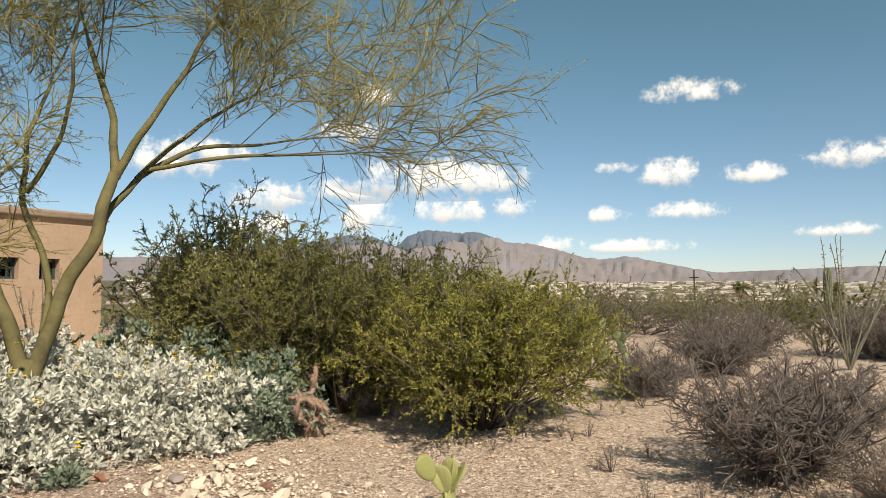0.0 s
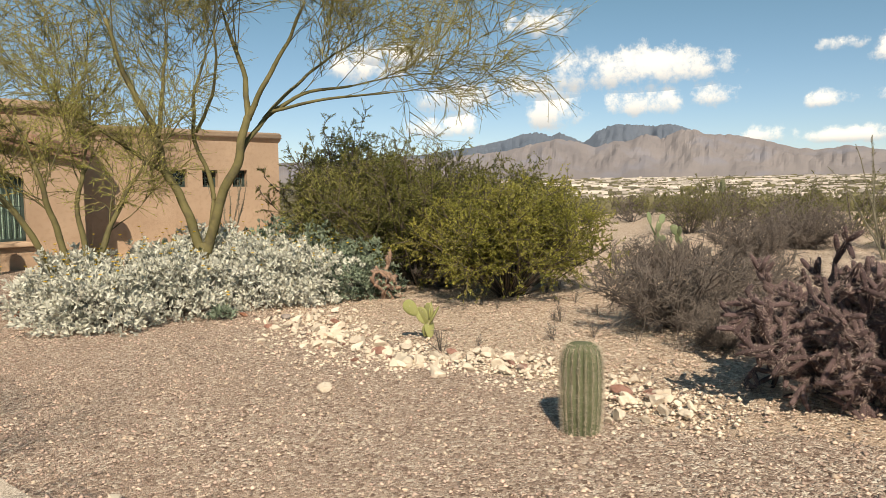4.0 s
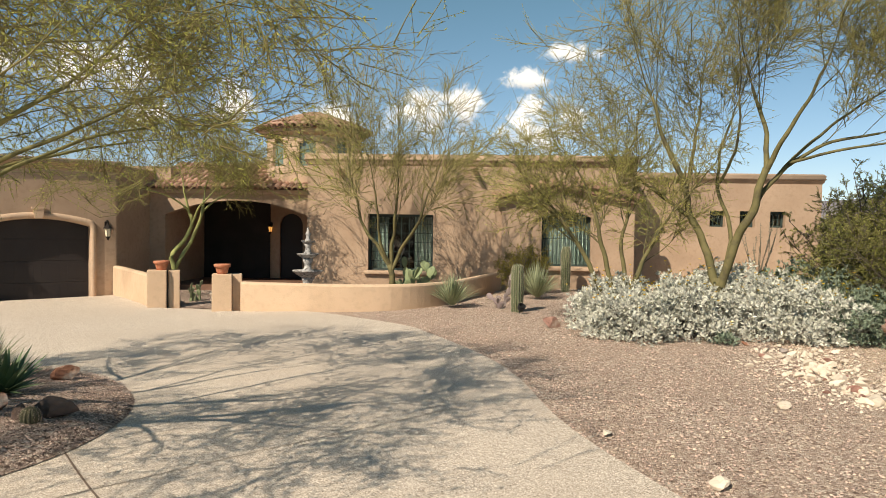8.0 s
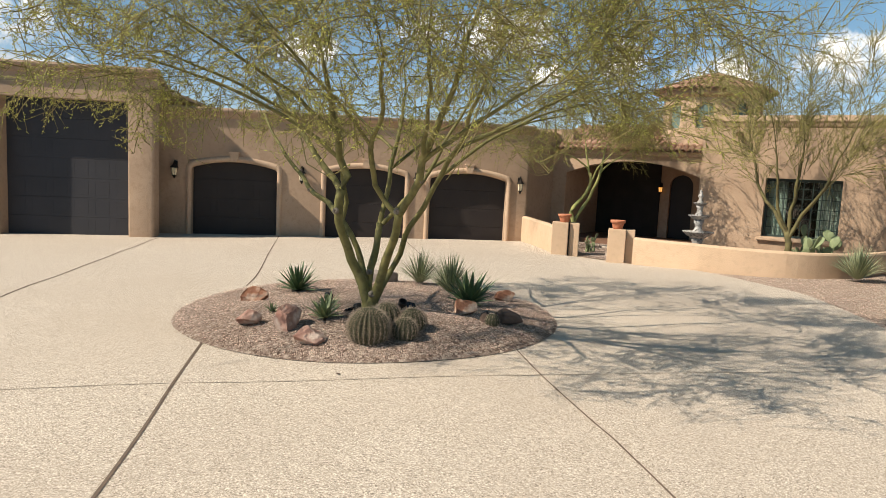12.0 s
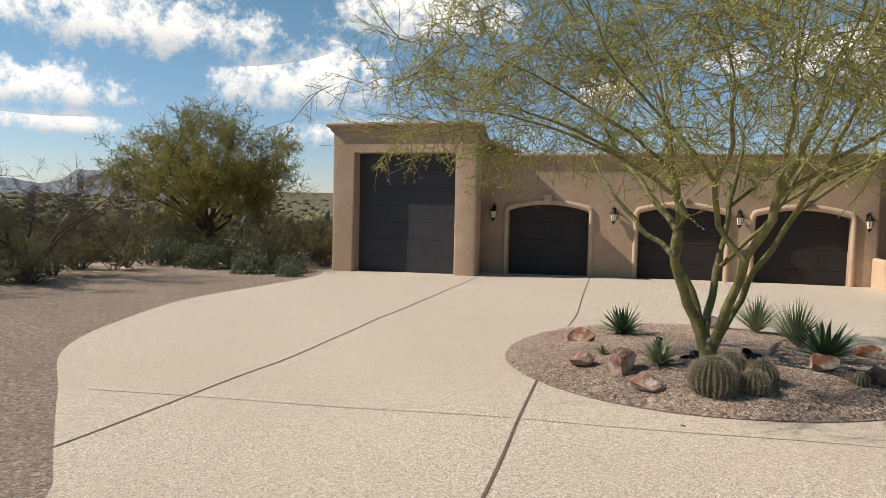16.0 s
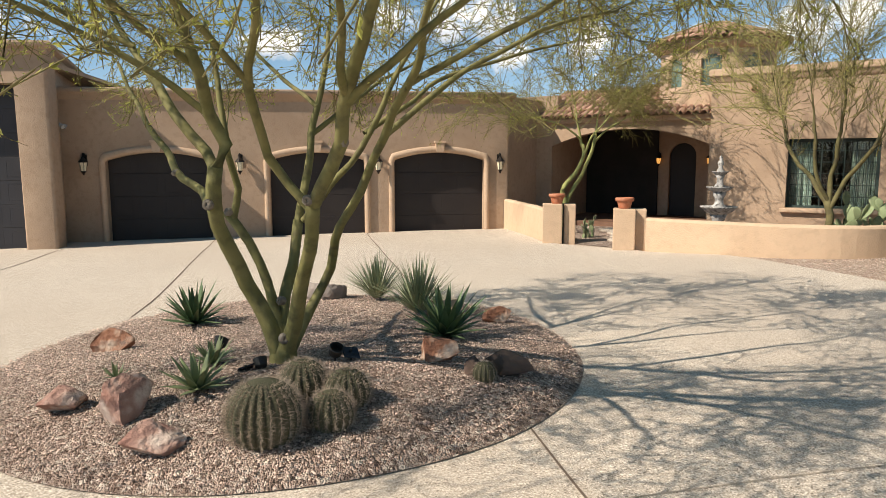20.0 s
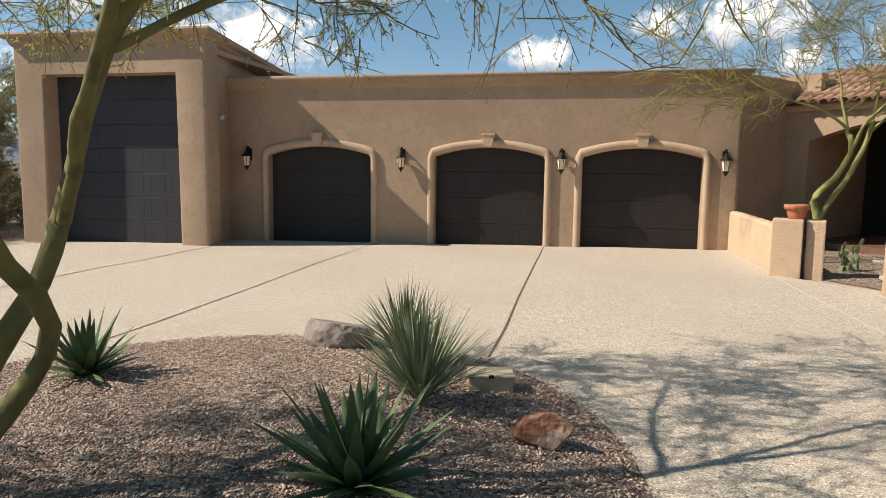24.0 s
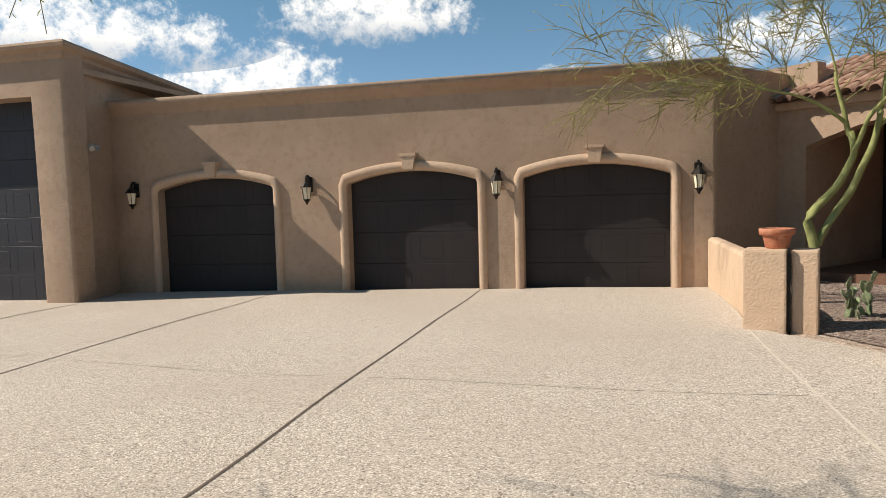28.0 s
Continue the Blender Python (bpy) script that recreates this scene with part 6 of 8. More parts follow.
# ---- the island ----
TREE = (-0.84, 6.89)
limb_tree("palo_verde_tree", pose(*TREE, -0.16), [
    [(-0.01, 0.07, -0.08, 0.111, 0), (0.0, 0.07, 0.06, 0.100), (0.01, 0.08, 0.2, 0.085)],
    # thick stem with the pruning scar, and its three arms
    [(-0.03, 0.06, 0.08, 0.068, 0), (-0.10, 0.05, 0.3, 0.061), (-0.24, 0.04, 0.6, 0.056), (-0.34, -0.06, 0.9, 0.054), (-0.42, -0.2, 1.2, 0.056), (-0.39, -0.21, 1.45, 0.050)],
    [(-0.39, -0.21, 1.42, 0.047, 3), (-0.34, -0.16, 1.6, 0.044), (-0.42, -0.2, 1.8, 0.038), (-0.45, -0.36, 2.05, 0.033), (-0.53, -0.46, 2.4, 0.026), (-0.62, -0.6, 2.9, 0.017)],
    [(-0.39, -0.2, 1.42, 0.040, 3), (-0.5, -0.04, 1.56, 0.036), (-0.68, 0.1, 1.82, 0.032), (-0.9, 0.36, 2.1, 0.027), (-1.08, 0.6, 2.35, 0.022), (-1.4, 0.9, 2.8, 0.015)],
    [(-0.42, -0.18, 1.16, 0.037, 3), (-0.56, 0.15, 1.27, 0.031), (-0.78, 0.52, 1.42, 0.029), (-1.06, 1.02, 1.7, 0.024), (-1.28, 1.42, 1.95, 0.020), (-1.6, 1.9, 2.4, 0.014)],
    # stem behind it, cut back at its head
    [(-0.01, 0.16, 0.12, 0.049, 0), (-0.09, 0.36, 0.4, 0.042), (-0.18, 0.4, 0.7, 0.039), (-0.34, 0.46, 1.0, 0.037), (-0.43, 0.5, 1.1, 0.036)],
    [(-0.37, 0.47, 1.03, 0.031, 3), (-0.33, 0.46, 1.28, 0.029), (-0.41, 0.34, 1.55, 0.026), (-0.42, 0.38, 1.85, 0.023), (-0.5, 0.6, 2.4, 0.016)],
    # middle stem, leaning out over the drive
    [(0.03, 0.05, 0.1, 0.063, 0), (0.10, -0.02, 0.3, 0.054), (0.17, -0.2, 0.6, 0.049), (0.22, -0.42, 0.9, 0.046), (0.26, -0.68, 1.25, 0.049)],
    [(0.26, -0.68, 1.23, 0.045, 3), (0.37, -0.87, 1.45, 0.043), (0.45, -0.97, 1.6, 0.040), (0.47, -1.08, 1.8, 0.036), (0.57, -1.34, 2.12, 0.029), (0.68, -1.6, 2.5, 0.023), (0.8, -1.9, 3.0, 0.015)],
    [(0.24, -0.62, 1.18, 0.033, 3), (0.13, -0.55, 1.34, 0.030), (0.01, -0.6, 1.52, 0.029), (-0.05, -0.78, 1.8, 0.025), (-0.06, -1.02, 2.02, 0.023), (0.02, -1.4, 2.3, 0.018), (0.0, -1.75, 2.8, 0.013)],
    # stem behind the middle one
    [(0.0, 0.14, 0.1, 0.059, 0), (-0.02, 0.32, 0.26, 0.052), (0.0, 0.46, 0.45, 0.048), (0.06, 0.66, 0.75, 0.044), (0.11, 0.76, 1.0, 0.044)],
    [(0.11, 0.75, 0.98, 0.038, 3), (0.17, 0.83, 1.4, 0.033), (0.25, 0.96, 1.72, 0.029), (0.3, 1.15, 2.1, 0.023), (0.4, 1.4, 2.8, 0.015)],
    [(0.12, 0.74, 1.0, 0.030, 3), (0.32, 0.6, 1.22, 0.027), (0.53, 0.42, 1.47, 0.024), (0.68, 0.34, 1.72, 0.022), (0.9, 0.3, 2.15, 0.017), (1.2, 0.25, 2.7, 0.012)],
    # thin crooked stem
    [(0.05, 0.12, 0.06, 0.045, 3), (0.13, 0.27, 0.2, 0.039), (0.26, 0.4, 0.42, 0.036), (0.38, 0.38, 0.65, 0.034), (0.42, 0.18, 0.9, 0.032), (0.53, -0.04, 1.15, 0.030), (0.62, -0.2, 1.4, 0.030), (0.74, -0.36, 1.65, 0.027), (0.86, -0.72, 1.95, 0.023), (0.95, -1.05, 2.25, 0.018), (1.1, -1.4, 2.8, 0.013)],
    # spreading upper arms
    [(-1.08, 0.6, 2.35, 0.022, 5), (-1.8, 0.6, 2.7, 0.018), (-2.5, 0.4, 2.95, 0.012)],
    [(-0.42, -0.2, 1.82, 0.026, 5), (-1.05, -0.3, 2.25, 0.021), (-1.9, -0.4, 2.6, 0.016), (-2.5, -0.4, 2.75, 0.011)],
    [(-0.46, -0.38, 2.1, 0.024, 4), (-1.0, -0.9, 2.5, 0.018), (-1.7, -1.5, 2.9, 0.011)],
    [(-0.05, -0.9, 1.92, 0.022, 4), (-0.5, -1.6, 2.4, 0.017), (-0.9, -2.2, 2.8, 0.011)],
    [(0.48, -1.1, 1.85, 0.026, 4), (0.45, -1.8, 2.35, 0.019), (0.35, -2.5, 2.8, 0.011)],
    [(0.47, -1.08, 1.8, 0.026, 5), (0.95, -1.5, 2.2, 0.020), (1.5, -1.9, 2.6, 0.012)],
    [(0.74, -0.36, 1.65, 0.024, 5), (1.3, -0.3, 2.1, 0.020), (2.0, -0.2, 2.45, 0.015), (2.5, 0.0, 2.6, 0.010)],
    [(0.86, -0.72, 1.95, 0.022, 5), (1.6, -1.0, 2.35, 0.017), (2.2, -1.1, 2.7, 0.011)],
    [(0.68, 0.34, 1.7, 0.022, 6), (1.3, 0.7, 2.15, 0.018), (2.0, 0.9, 2.4, 0.014), (2.6, 1.0, 2.55, 0.010)],
    [(0.25, 0.96, 1.72, 0.024, 5), (0.8, 1.6, 2.2, 0.018), (1.3, 2.1, 2.5, 0.012)],
    [(0.28, 1.05, 1.95, 0.022, 4), (-0.2, 1.7, 2.4, 0.017), (-0.6, 2.3, 2.9, 0.011)],
], "multi-stemmed green-barked palo verde tree in the gravel island", 21, M["pv_bark"], M["pv_twig"], M["pv_leaf"], leaf=0.034, density=7, limbs=4,
    limb_len=1.55, droop=-0.06, level=2, spread=1.3, rise=0.3, subs=6, low=1.9, start=0.55, fan=6, fineness=0.0024, wide=0.32, bend=0.26, scat=0.75,
    scars=[(-0.44, -0.26, 1.2, 0.05, -0.2, -1, 0), (-0.42, 0.45, 1.1, 0.044, -0.9, -0.6, 0.3), (0.24, -0.73, 1.25, 0.045, -0.2, -1, 0), (0.47, -1.01, 1.6, 0.04, 0.6, -0.8, 0), (0.02, -0.03, 0.2, 0.055, 0.3, -1, 0.2), (-0.03, 0.28, 0.42, 0.045, -0.5, -0.8, 0.2), (-0.8, 0.46, 1.4, 0.03, -0.6, -0.7, -0.3)])

def at_island(x, y, dz=0.0, rz=0.0):
    return pose(x, y, island_z(x, y) + dz, 0, 0, rz)


agave("agave", at_island(-1.91, 9.15, -0.02), "dark green spiky agave in the gravel", 1, 40, 0.52, 0.066, M["agave"], 0.1, 0.8)
agave("agave", at_island(0.51, 7.75, -0.02), "large dark green agave with broad pointed leaves", 2, 46, 0.54, 0.074, M["agave"], 0.1, 0.8)
agave("agave", at_island(-1.36, 6.42, -0.02), "small pale-edged agave beside the rocks", 3, 30, 0.30, 0.05, M["agave_edge"], 0.1, 0.7)
agave("agave", at_island(-1.36, 7.0, -0.02), "small pale-edged agave in the gravel", 4, 24, 0.24, 0.04, M["agave_edge"], 0.1, 0.7)
agave("agave", at_island(-2.0, 6.86, -0.02), "tiny pale agave offset", 5, 16, 0.14, 0.025, M["agave_edge"], 0.1, 0.7)
sotol("desert_spoon", at_island(0.43, 9.12, -0.02), "grey-green desert spoon with thin stiff leaves", 6, 190, 0.66, 0.02, M["yucca"], "island desert spoons")
sotol("desert_spoon", at_island(0.04, 10.2, -0.02), "grey-green desert spoon with thin stiff leaves", 7, 150, 0.62, 0.019, M["yucca"], "island desert spoons")


rock("rock", at_island(0.33, 6.88, 0.06, 20), "rough red-orange boulder beside the agave", 11, (0.42, 0.30, 0.30), M["red_rock"])
rock("rock", at_island(0.80, 6.72, 0.06, -15), "dark brown boulder in the gravel", 12, (0.50, 0.34, 0.30), M["dark_rock"])
rock("rock", at_island(0.56, 6.62, 0.03, 40), "small dark brown stone in gravel", 13, (0.2, 0.17, 0.2), M["dark_rock"])
rock("rock", at_island(1.22, 8.68, 0.05, 10), "red and white banded rock in gravel", 14, (0.36, 0.26, 0.24), M["red_rock"])
rock("rock", at_island(-0.61, 10.5, 0.09, 0), "grey-brown rounded boulder at the back of the island", 15, (0.58, 0.42, 0.46), M["grey_rock"], cuts=-1)
rock("rock", at_island(-2.4, 8.1, 0.06, -20), "angular red-orange rock in the gravel", 16, (0.42, 0.28, 0.26), M["red_rock"])
rock("rock", at_island(-2.2, 6.42, 0.05, 15), "pale pink angular rock in the gravel", 17, (0.38, 0.26, 0.24), M["pink_rock"])
rock("rock", at_island(-1.76, 6.2, 0.08, 60), "large reddish split rock with white veins", 18, (0.46, 0.42, 0.36), M["pink_rock"], cuts=8)
rock("rock", at_island(-1.5, 5.72, 0.06, 25), "pale pink flat-topped rock in the gravel", 19, (0.46, 0.28, 0.24), M["pink_rock"], cuts=8)
ribbed("barrel_cactus", at_island(-0.86, 5.74, -0.03), "round dark barrel cactus with curved spines", 31, 0.37, 0.205, 24, M["barrel"], M["spine_dark"], 0.045, globe=True, groove=0.06, thick_spines=14)
ribbed("barrel_cactus", at_island(-0.48, 5.82, -0.03), "small barrel cactus in a cluster", 32, 0.24, 0.13, 18, M["barrel"], M["spine_dark"], 0.04, globe=True, groove=0.06, thick_spines=13)
ribbed("barrel_cactus", at_island(-0.38, 6.1, -0.03), "small barrel cactus in a cluster", 33, 0.25, 0.14, 18, M["barrel"], M["spine_dark"], 0.04, globe=True, groove=0.06, thick_spines=13)
ribbed("barrel_cactus", at_island(-0.66, 6.22, -0.03), "small barrel cactus in a cluster", 34, 0.27, 0.15, 18, M["barrel"], M["spine_dark"], 0.04, globe=True, groove=0.06, thick_spines=13)
ribbed("barrel_cactus", at_island(0.6, 6.5, -0.03), "tiny dark barrel cactus by the boulder", 35, 0.16, 0.08, 14, M["barrel"], M["spine_dark"], 0.02, globe=True, groove=0.06)


def garden_light(m, label, panel):
    t = thing("garden_light", m, label, "garden light", "island spotlights")
    bm = lathe(bmesh.new(), [(0.045, 0), (0.075, 0.03), (0.085, 0.13), (0.075, 0.135), (0.06, 0.06)], 16)
    bmesh.ops.rotate(bm, verts=bm.verts, matrix=Euler((radians(35), 0, 0)).to_matrix())
    bmesh.ops.translate(bm, verts=bm.verts, vec=(0, 0, 0.07))
    part("lamp_head", bm, M["black"], t)
    part("stake", boxed(-0.012, 0.012, -0.012, 0.012, -0.08, 0.1, 0.003, 1), M["black"], t)
    if panel:
        bm = boxed(0.08, 0.28, -0.09, 0.09, 0.0, 0.015, 0.004, 1)
        bmesh.ops.rotate(bm, verts=bm.verts, matrix=Euler((radians(30), radians(12), 0)).to_matrix())
        bmesh.ops.translate(bm, verts=bm.verts, vec=(0, -0.05, 0.12))
        part("solar_panel", bm, M["solar"], t, "small blue-black solar panel")
        part("panel_stake", boxed(0.17, 0.19, -0.06, -0.04, -0.08, 0.13), M["black"], t)
    return t


garden_light(at_island(-1.38, 7.38, 0, 150) @ Matrix.Scale(0.65, 4), "black can-shaped garden spotlight in the gravel", False)
garden_light(at_island(-0.46, 6.88, 0, 20) @ Matrix.Scale(0.65, 4), "black solar garden spotlight by the tree", True)
garden_light(at_island(-0.98, 6.76, -0.04, 200) @ Matrix.Scale(0.6, 4), "black solar garden spotlight fallen by the trunk", True)


def valve_box():
    t = thing("valve_box", at_island(0.78, 9.62, 0.0, 12) @ Matrix.Scale(0.85, 4), "tan plastic irrigation valve box with lid", "valve box")
    bm = boxed(-0.17, 0.17, -0.12, 0.12, -0.05, 0.10, 0.015)
    part("body", bm, M["box"], t)
    part("lid", boxed(-0.18, 0.18, -0.13, 0.13, 0.10, 0.125, 0.01), M["box"], t)
    part("finger_hole", boxed(-0.02, 0.02, -0.132, -0.11, 0.105, 0.127), M["black"], t)
    part("logo_plate", lathe(bmesh.new(), [(0.05, 0.125), (0.045, 0.129)], 20), M["box"], t)
    return t


valve_box()

# ---- beds before the house ----
sotol("desert_spoon", pose(9.45, 11.95, land(9.45, 11.95)), "blue-green desert spoon at the curved wall", 41, 260, 0.80, 0.02, M["yucca"], "front bed desert spoons")
sotol("desert_spoon", pose(12.2, 12.0, land(12.2, 12)), "blue-green desert spoon beside the saguaro", 42, 260, 0.95, 0.02, M["yucca"], "front bed desert spoons")
ribbed("saguaro_cactus", pose(10.05, 10.45, land(10.05, 10.45) - 0.03), "young columnar saguaro cactus in gravel", 43, 1.04, 0.125, 15, M["cactus"], M["spine"], 0.03)
ribbed("saguaro_cactus", pose(14.3, 13.0, land(14.3, 13) - 0.03), "young columnar saguaro cactus near the window", 44, 1.28, 0.125, 15, M["cactus"], M["spine"], 0.03)
prickly_pear("prickly_pear", pose(10.2, 11.15, land(10.2, 11.15)), "small purple-tinged prickly pear by the wall", 45, 12, 0.19, M["pear_purple"])
prickly_pear("prickly_pear", pose(10.1, 14.4, land(10.1, 14.4)), "tall green prickly pear below the window", 46, 48, 0.34, M["pear"], reach=2.4)
prickly_pear("prickly_pear", pose(5.38, 17.2, land(5.38, 17.2)), "small green prickly pear behind the pillar", 47, 24, 0.17, M["pear"], reach=1.8)
shrub("yellow_shrub", pose(12.9, 13.2, land(12.9, 13.2)), "yellow-green shrub before the arched window", 48, 1.35, 0.75, 34, M["shrub_yellow"], 0.05, 9)
rock("rock", pose(9.05, 8.45, land(9, 8.45) + 0.06), "rounded tan rock in the gravel", 49, (0.5, 0.34, 0.26), M["pink_rock"])
rock("rock", pose(9.5, 8.2, land(9.5, 8.2) + 0.05), "rounded red-brown rock in the gravel", 50, (0.3, 0.25, 0.22), M["red_rock"])
garden_light(pose(9.85, 10.15, land(9.85, 10.15)), "small black path spotlight by the saguaro", False)


def pv(name_seed, x, y, stems, label, **k):
    return limb_tree("palo_verde_tree", pose(x, y, land(x, y) - 0.03, 0, 0, k.pop("turn", 0)), stems, label, name_seed, M[k.pop("bark", "pv_bark_dark")], M[k.pop("twig", "pv_twig_dry")], M["pv_leaf"], **k)


# slender tree behind the pot
pv(61, 5.2, 18.35, [
    [(0, 0, 0, 0.078, 0), (0, 0, 0.75, 0.064), (-0.06, 0, 1.1, 0.062), (0.2, -0.05, 1.55, 0.053), (0.42, -0.1, 1.95, 0.047), (0.36, -0.1, 2.25, 0.043)],
    [(0.36, -0.1, 2.2, 0.036, 5), (0.26, -0.1, 2.6, 0.029), (0.2, -0.1, 3.0, 0.019)],
    [(0.41, -0.1, 2.0, 0.034, 5), (0.55, -0.25, 2.4, 0.027), (0.8, -0.5, 2.8, 0.017)],
    [(0.32, -0.1, 2.35, 0.026, 6), (-0.15, -0.2, 2.65, 0.019), (-0.75, -0.3, 2.85, 0.012)],
    [(0.02, 0.03, 0.8, 0.05, 0), (0.12, 0.05, 1.0, 0.048), (0.38, 0.1, 1.4, 0.045), (0.66, 0.1, 2.0, 0.04), (0.76, 0.05, 2.5, 0.035)],
    [(0.76, 0.05, 2.45, 0.03, 5), (0.82, 0.1, 2.85, 0.024), (0.95, 0.2, 3.2, 0.015)],
    [(0.7, 0.08, 2.25, 0.028, 5), (1.1, 0.2, 2.6, 0.021), (1.55, 0.3, 2.85, 0.013)],
], "slender green palo verde inside the courtyard", bark="pv_bark_light", twig="pv_twig", leaf=0.034, density=5, limb_len=1.6, subs=6, spread=1.1, rise=0.45, bend=0.15, low=1.9, start=0.6, fan=6, fineness=0.003, scat=0.6)
# tree before the large window
pv(62, 9.46, 14.5, [
    [(0, 0, 0, 0.085, 0), (0.02, 0, 0.5, 0.075), (-0.03, 0.0, 0.9, 0.07)],
    [(-0.03, 0, 0.8, 0.055, 6), (-0.35, 0.1, 1.35, 0.045), (-0.75, 0.25, 1.85, 0.035), (-1.05, 0.35, 2.8, 0.018)],
    [(-0.02, 0, 0.85, 0.055, 6), (0.0, 0.05, 1.4, 0.045), (0.1, -0.1, 2.05, 0.033), (0.15, -0.15, 3.1, 0.018)],
    [(0.0, 0, 0.7, 0.05, 6), (0.25, 0.0, 1.3, 0.042), (0.65, -0.3, 1.9, 0.033), (1.0, -0.4, 2.8, 0.018)],
    [(-0.03, 0, 0.9, 0.04, 5), (-0.25, -0.2, 1.5, 0.034), (-0.3, -0.4, 2.1, 0.028), (-0.4, -0.6, 3.0, 0.016)],
], "airy palo verde tree before the tall window", leaf=0.034, density=4, limb_len=2.1, subs=7, spread=0.9, rise=0.8, bend=0.11, start=0.4, fan=6, turn=-40, droop=0.0, low=1.3, fineness=0.0036, scat=0.5)
# tree at the wing
pv(63, 9.7, 7.5, [
    [(0, 0, 0, 0.06, 5), (-0.2, 0.3, 0.8, 0.05), (-0.45, 0.55, 1.5, 0.04), (-0.7, 0.8, 2.0, 0.03)],
    [(0.05, 0, 0, 0.055, 5), (0.0, 0.15, 0.8, 0.047), (-0.12, 0.3, 1.5, 0.04), (-0.2, 0.4, 2.1, 0.03)],
    [(0.12, -0.05, 0, 0.055, 5), (0.22, -0.15, 0.8, 0.047), (0.4, -0.3, 1.4, 0.038), (0.6, -0.5, 1.9, 0.03)],
    [(0.15, 0.05, 0, 0.05, 5), (0.3, 0.1, 0.9, 0.042), (0.35, 0.2, 1.6, 0.034), (0.5, 0.2, 2.2, 0.026)],
], "dense drooping palo verde tree by the house wing", leaf=0.034, density=7, limb_len=1.5, subs=8, spread=1.0, rise=0.6, droop=-0.04, low=1.5, bend=0.14, fan=6, fineness=0.003, scat=0.6)
# large tree behind the silver bushes
def across(*pts):
    """Stem points given as (sideways, depth, height, radius) along the line from the drive."""
    return [(0.443 * q[0] + 0.896 * q[1], -0.896 * q[0] + 0.443 * q[1], *q[2:]) for q in pts]


pv(64, 10.75, 6.2, [
    across((0, 0, 0, 0.11, 0), (0, 0, 0.5, 0.10), (0.02, 0, 0.95, 0.09)),
    across((0.03, 0, 0.8, 0.078, 0), (0.22, -0.05, 1.5, 0.07), (0.5, -0.1, 2.1, 0.066), (0.68, -0.05, 2.8, 0.055)),
    across((0.68, -0.05, 2.75, 0.05, 4), (0.64, 0.1, 3.5, 0.036), (0.42, 0.2, 4.2, 0.024)),
    across((0.68, -0.05, 2.75, 0.046, 4), (0.95, -0.2, 3.3, 0.036), (1.25, -0.3, 3.85, 0.026), (1.5, -0.5, 4.4, 0.017)),
    across((0.5, -0.1, 2.15, 0.042, 4), (0.88, 0.2, 2.75, 0.035), (1.5, 0.3, 3.2, 0.027), (2.3, 0.3, 3.35, 0.018)),
    across((0.9, 0.2, 2.8, 0.03, 4), (1.7, 0.5, 3.6, 0.022), (2.4, 0.7, 4.1, 0.014)),
    across((1.0, 0.2, 2.9, 0.026, 4), (1.8, -0.3, 3.05, 0.021), (2.7, -0.5, 3.15, 0.013)),
    across((-0.03, 0, 0.75, 0.074, 0), (-0.3, 0.1, 1.55, 0.066), (-0.53, 0.15, 2.05, 0.06), (-0.64, 0.1, 2.65, 0.05)),
    across((-0.64, 0.1, 2.6, 0.046, 4), (-0.93, 0.0, 3.25, 0.036), (-1.2, -0.1, 4.1, 0.022)),
    across((-0.6, 0.1, 2.5, 0.036, 4), (-0.5, 0.4, 3.2, 0.028), (-0.45, 0.6, 4.0, 0.018)),
    across((-0.52, 0.15, 2.0, 0.04, 4), (-0.95, 0.35, 2.3, 0.032), (-1.5, 0.5, 2.7, 0.024), (-2.0, 0.6, 3.1, 0.016)),
    across((0.1, 0.0, 1.2, 0.04, 4), (0.14, 0.3, 1.75, 0.036), (-0.06, 0.4, 2.35, 0.031), (-0.1, 0.4, 3.0, 0.025), (0.1, 0.5, 3.8, 0.016)),
    across((-0.08, 0.4, 2.6, 0.028, 4), (0.2, 0.1, 3.2, 0.022), (0.25, -0.3, 4.0, 0.014)),
], "large bare-branched palo verde tree behind silver bushes", leaf=0.032, density=4, limb_len=2.1, subs=9, spread=0.9, rise=0.65, bend=0.14, droop=0.0, fan=6, low=1.6, fineness=0.0034, scat=0.55)

# silver brittlebush bank
bushA = leafy_dome("brittlebush", pose(9.25, 6.85, land(9.25, 6.85) - 0.03), "silver-white leaved brittlebush with a few yellow flowers", 71, 0.72, 0.75, 1350, M["silver"], 0.07, 60, "brittlebush bank")
bushB = leafy_dome("brittlebush", pose(10.1, 6.4, land(10.1, 6.4) - 0.03, 0, 0, 40), "silver-white leaved brittlebush with a few yellow flowers", 72, 0.92, 0.9, 1800, M["silver"], 0.07, 80, "brittlebush bank")
bushC = leafy_dome("brittlebush", pose(11.55, 4.15, land(11.55, 4.15) - 0.03), "grey-green leaved brittlebush at the end of the bank", 73, 0.72, 0.75, 1400, M["silver_green"], 0.062, 5, "brittlebush bank")
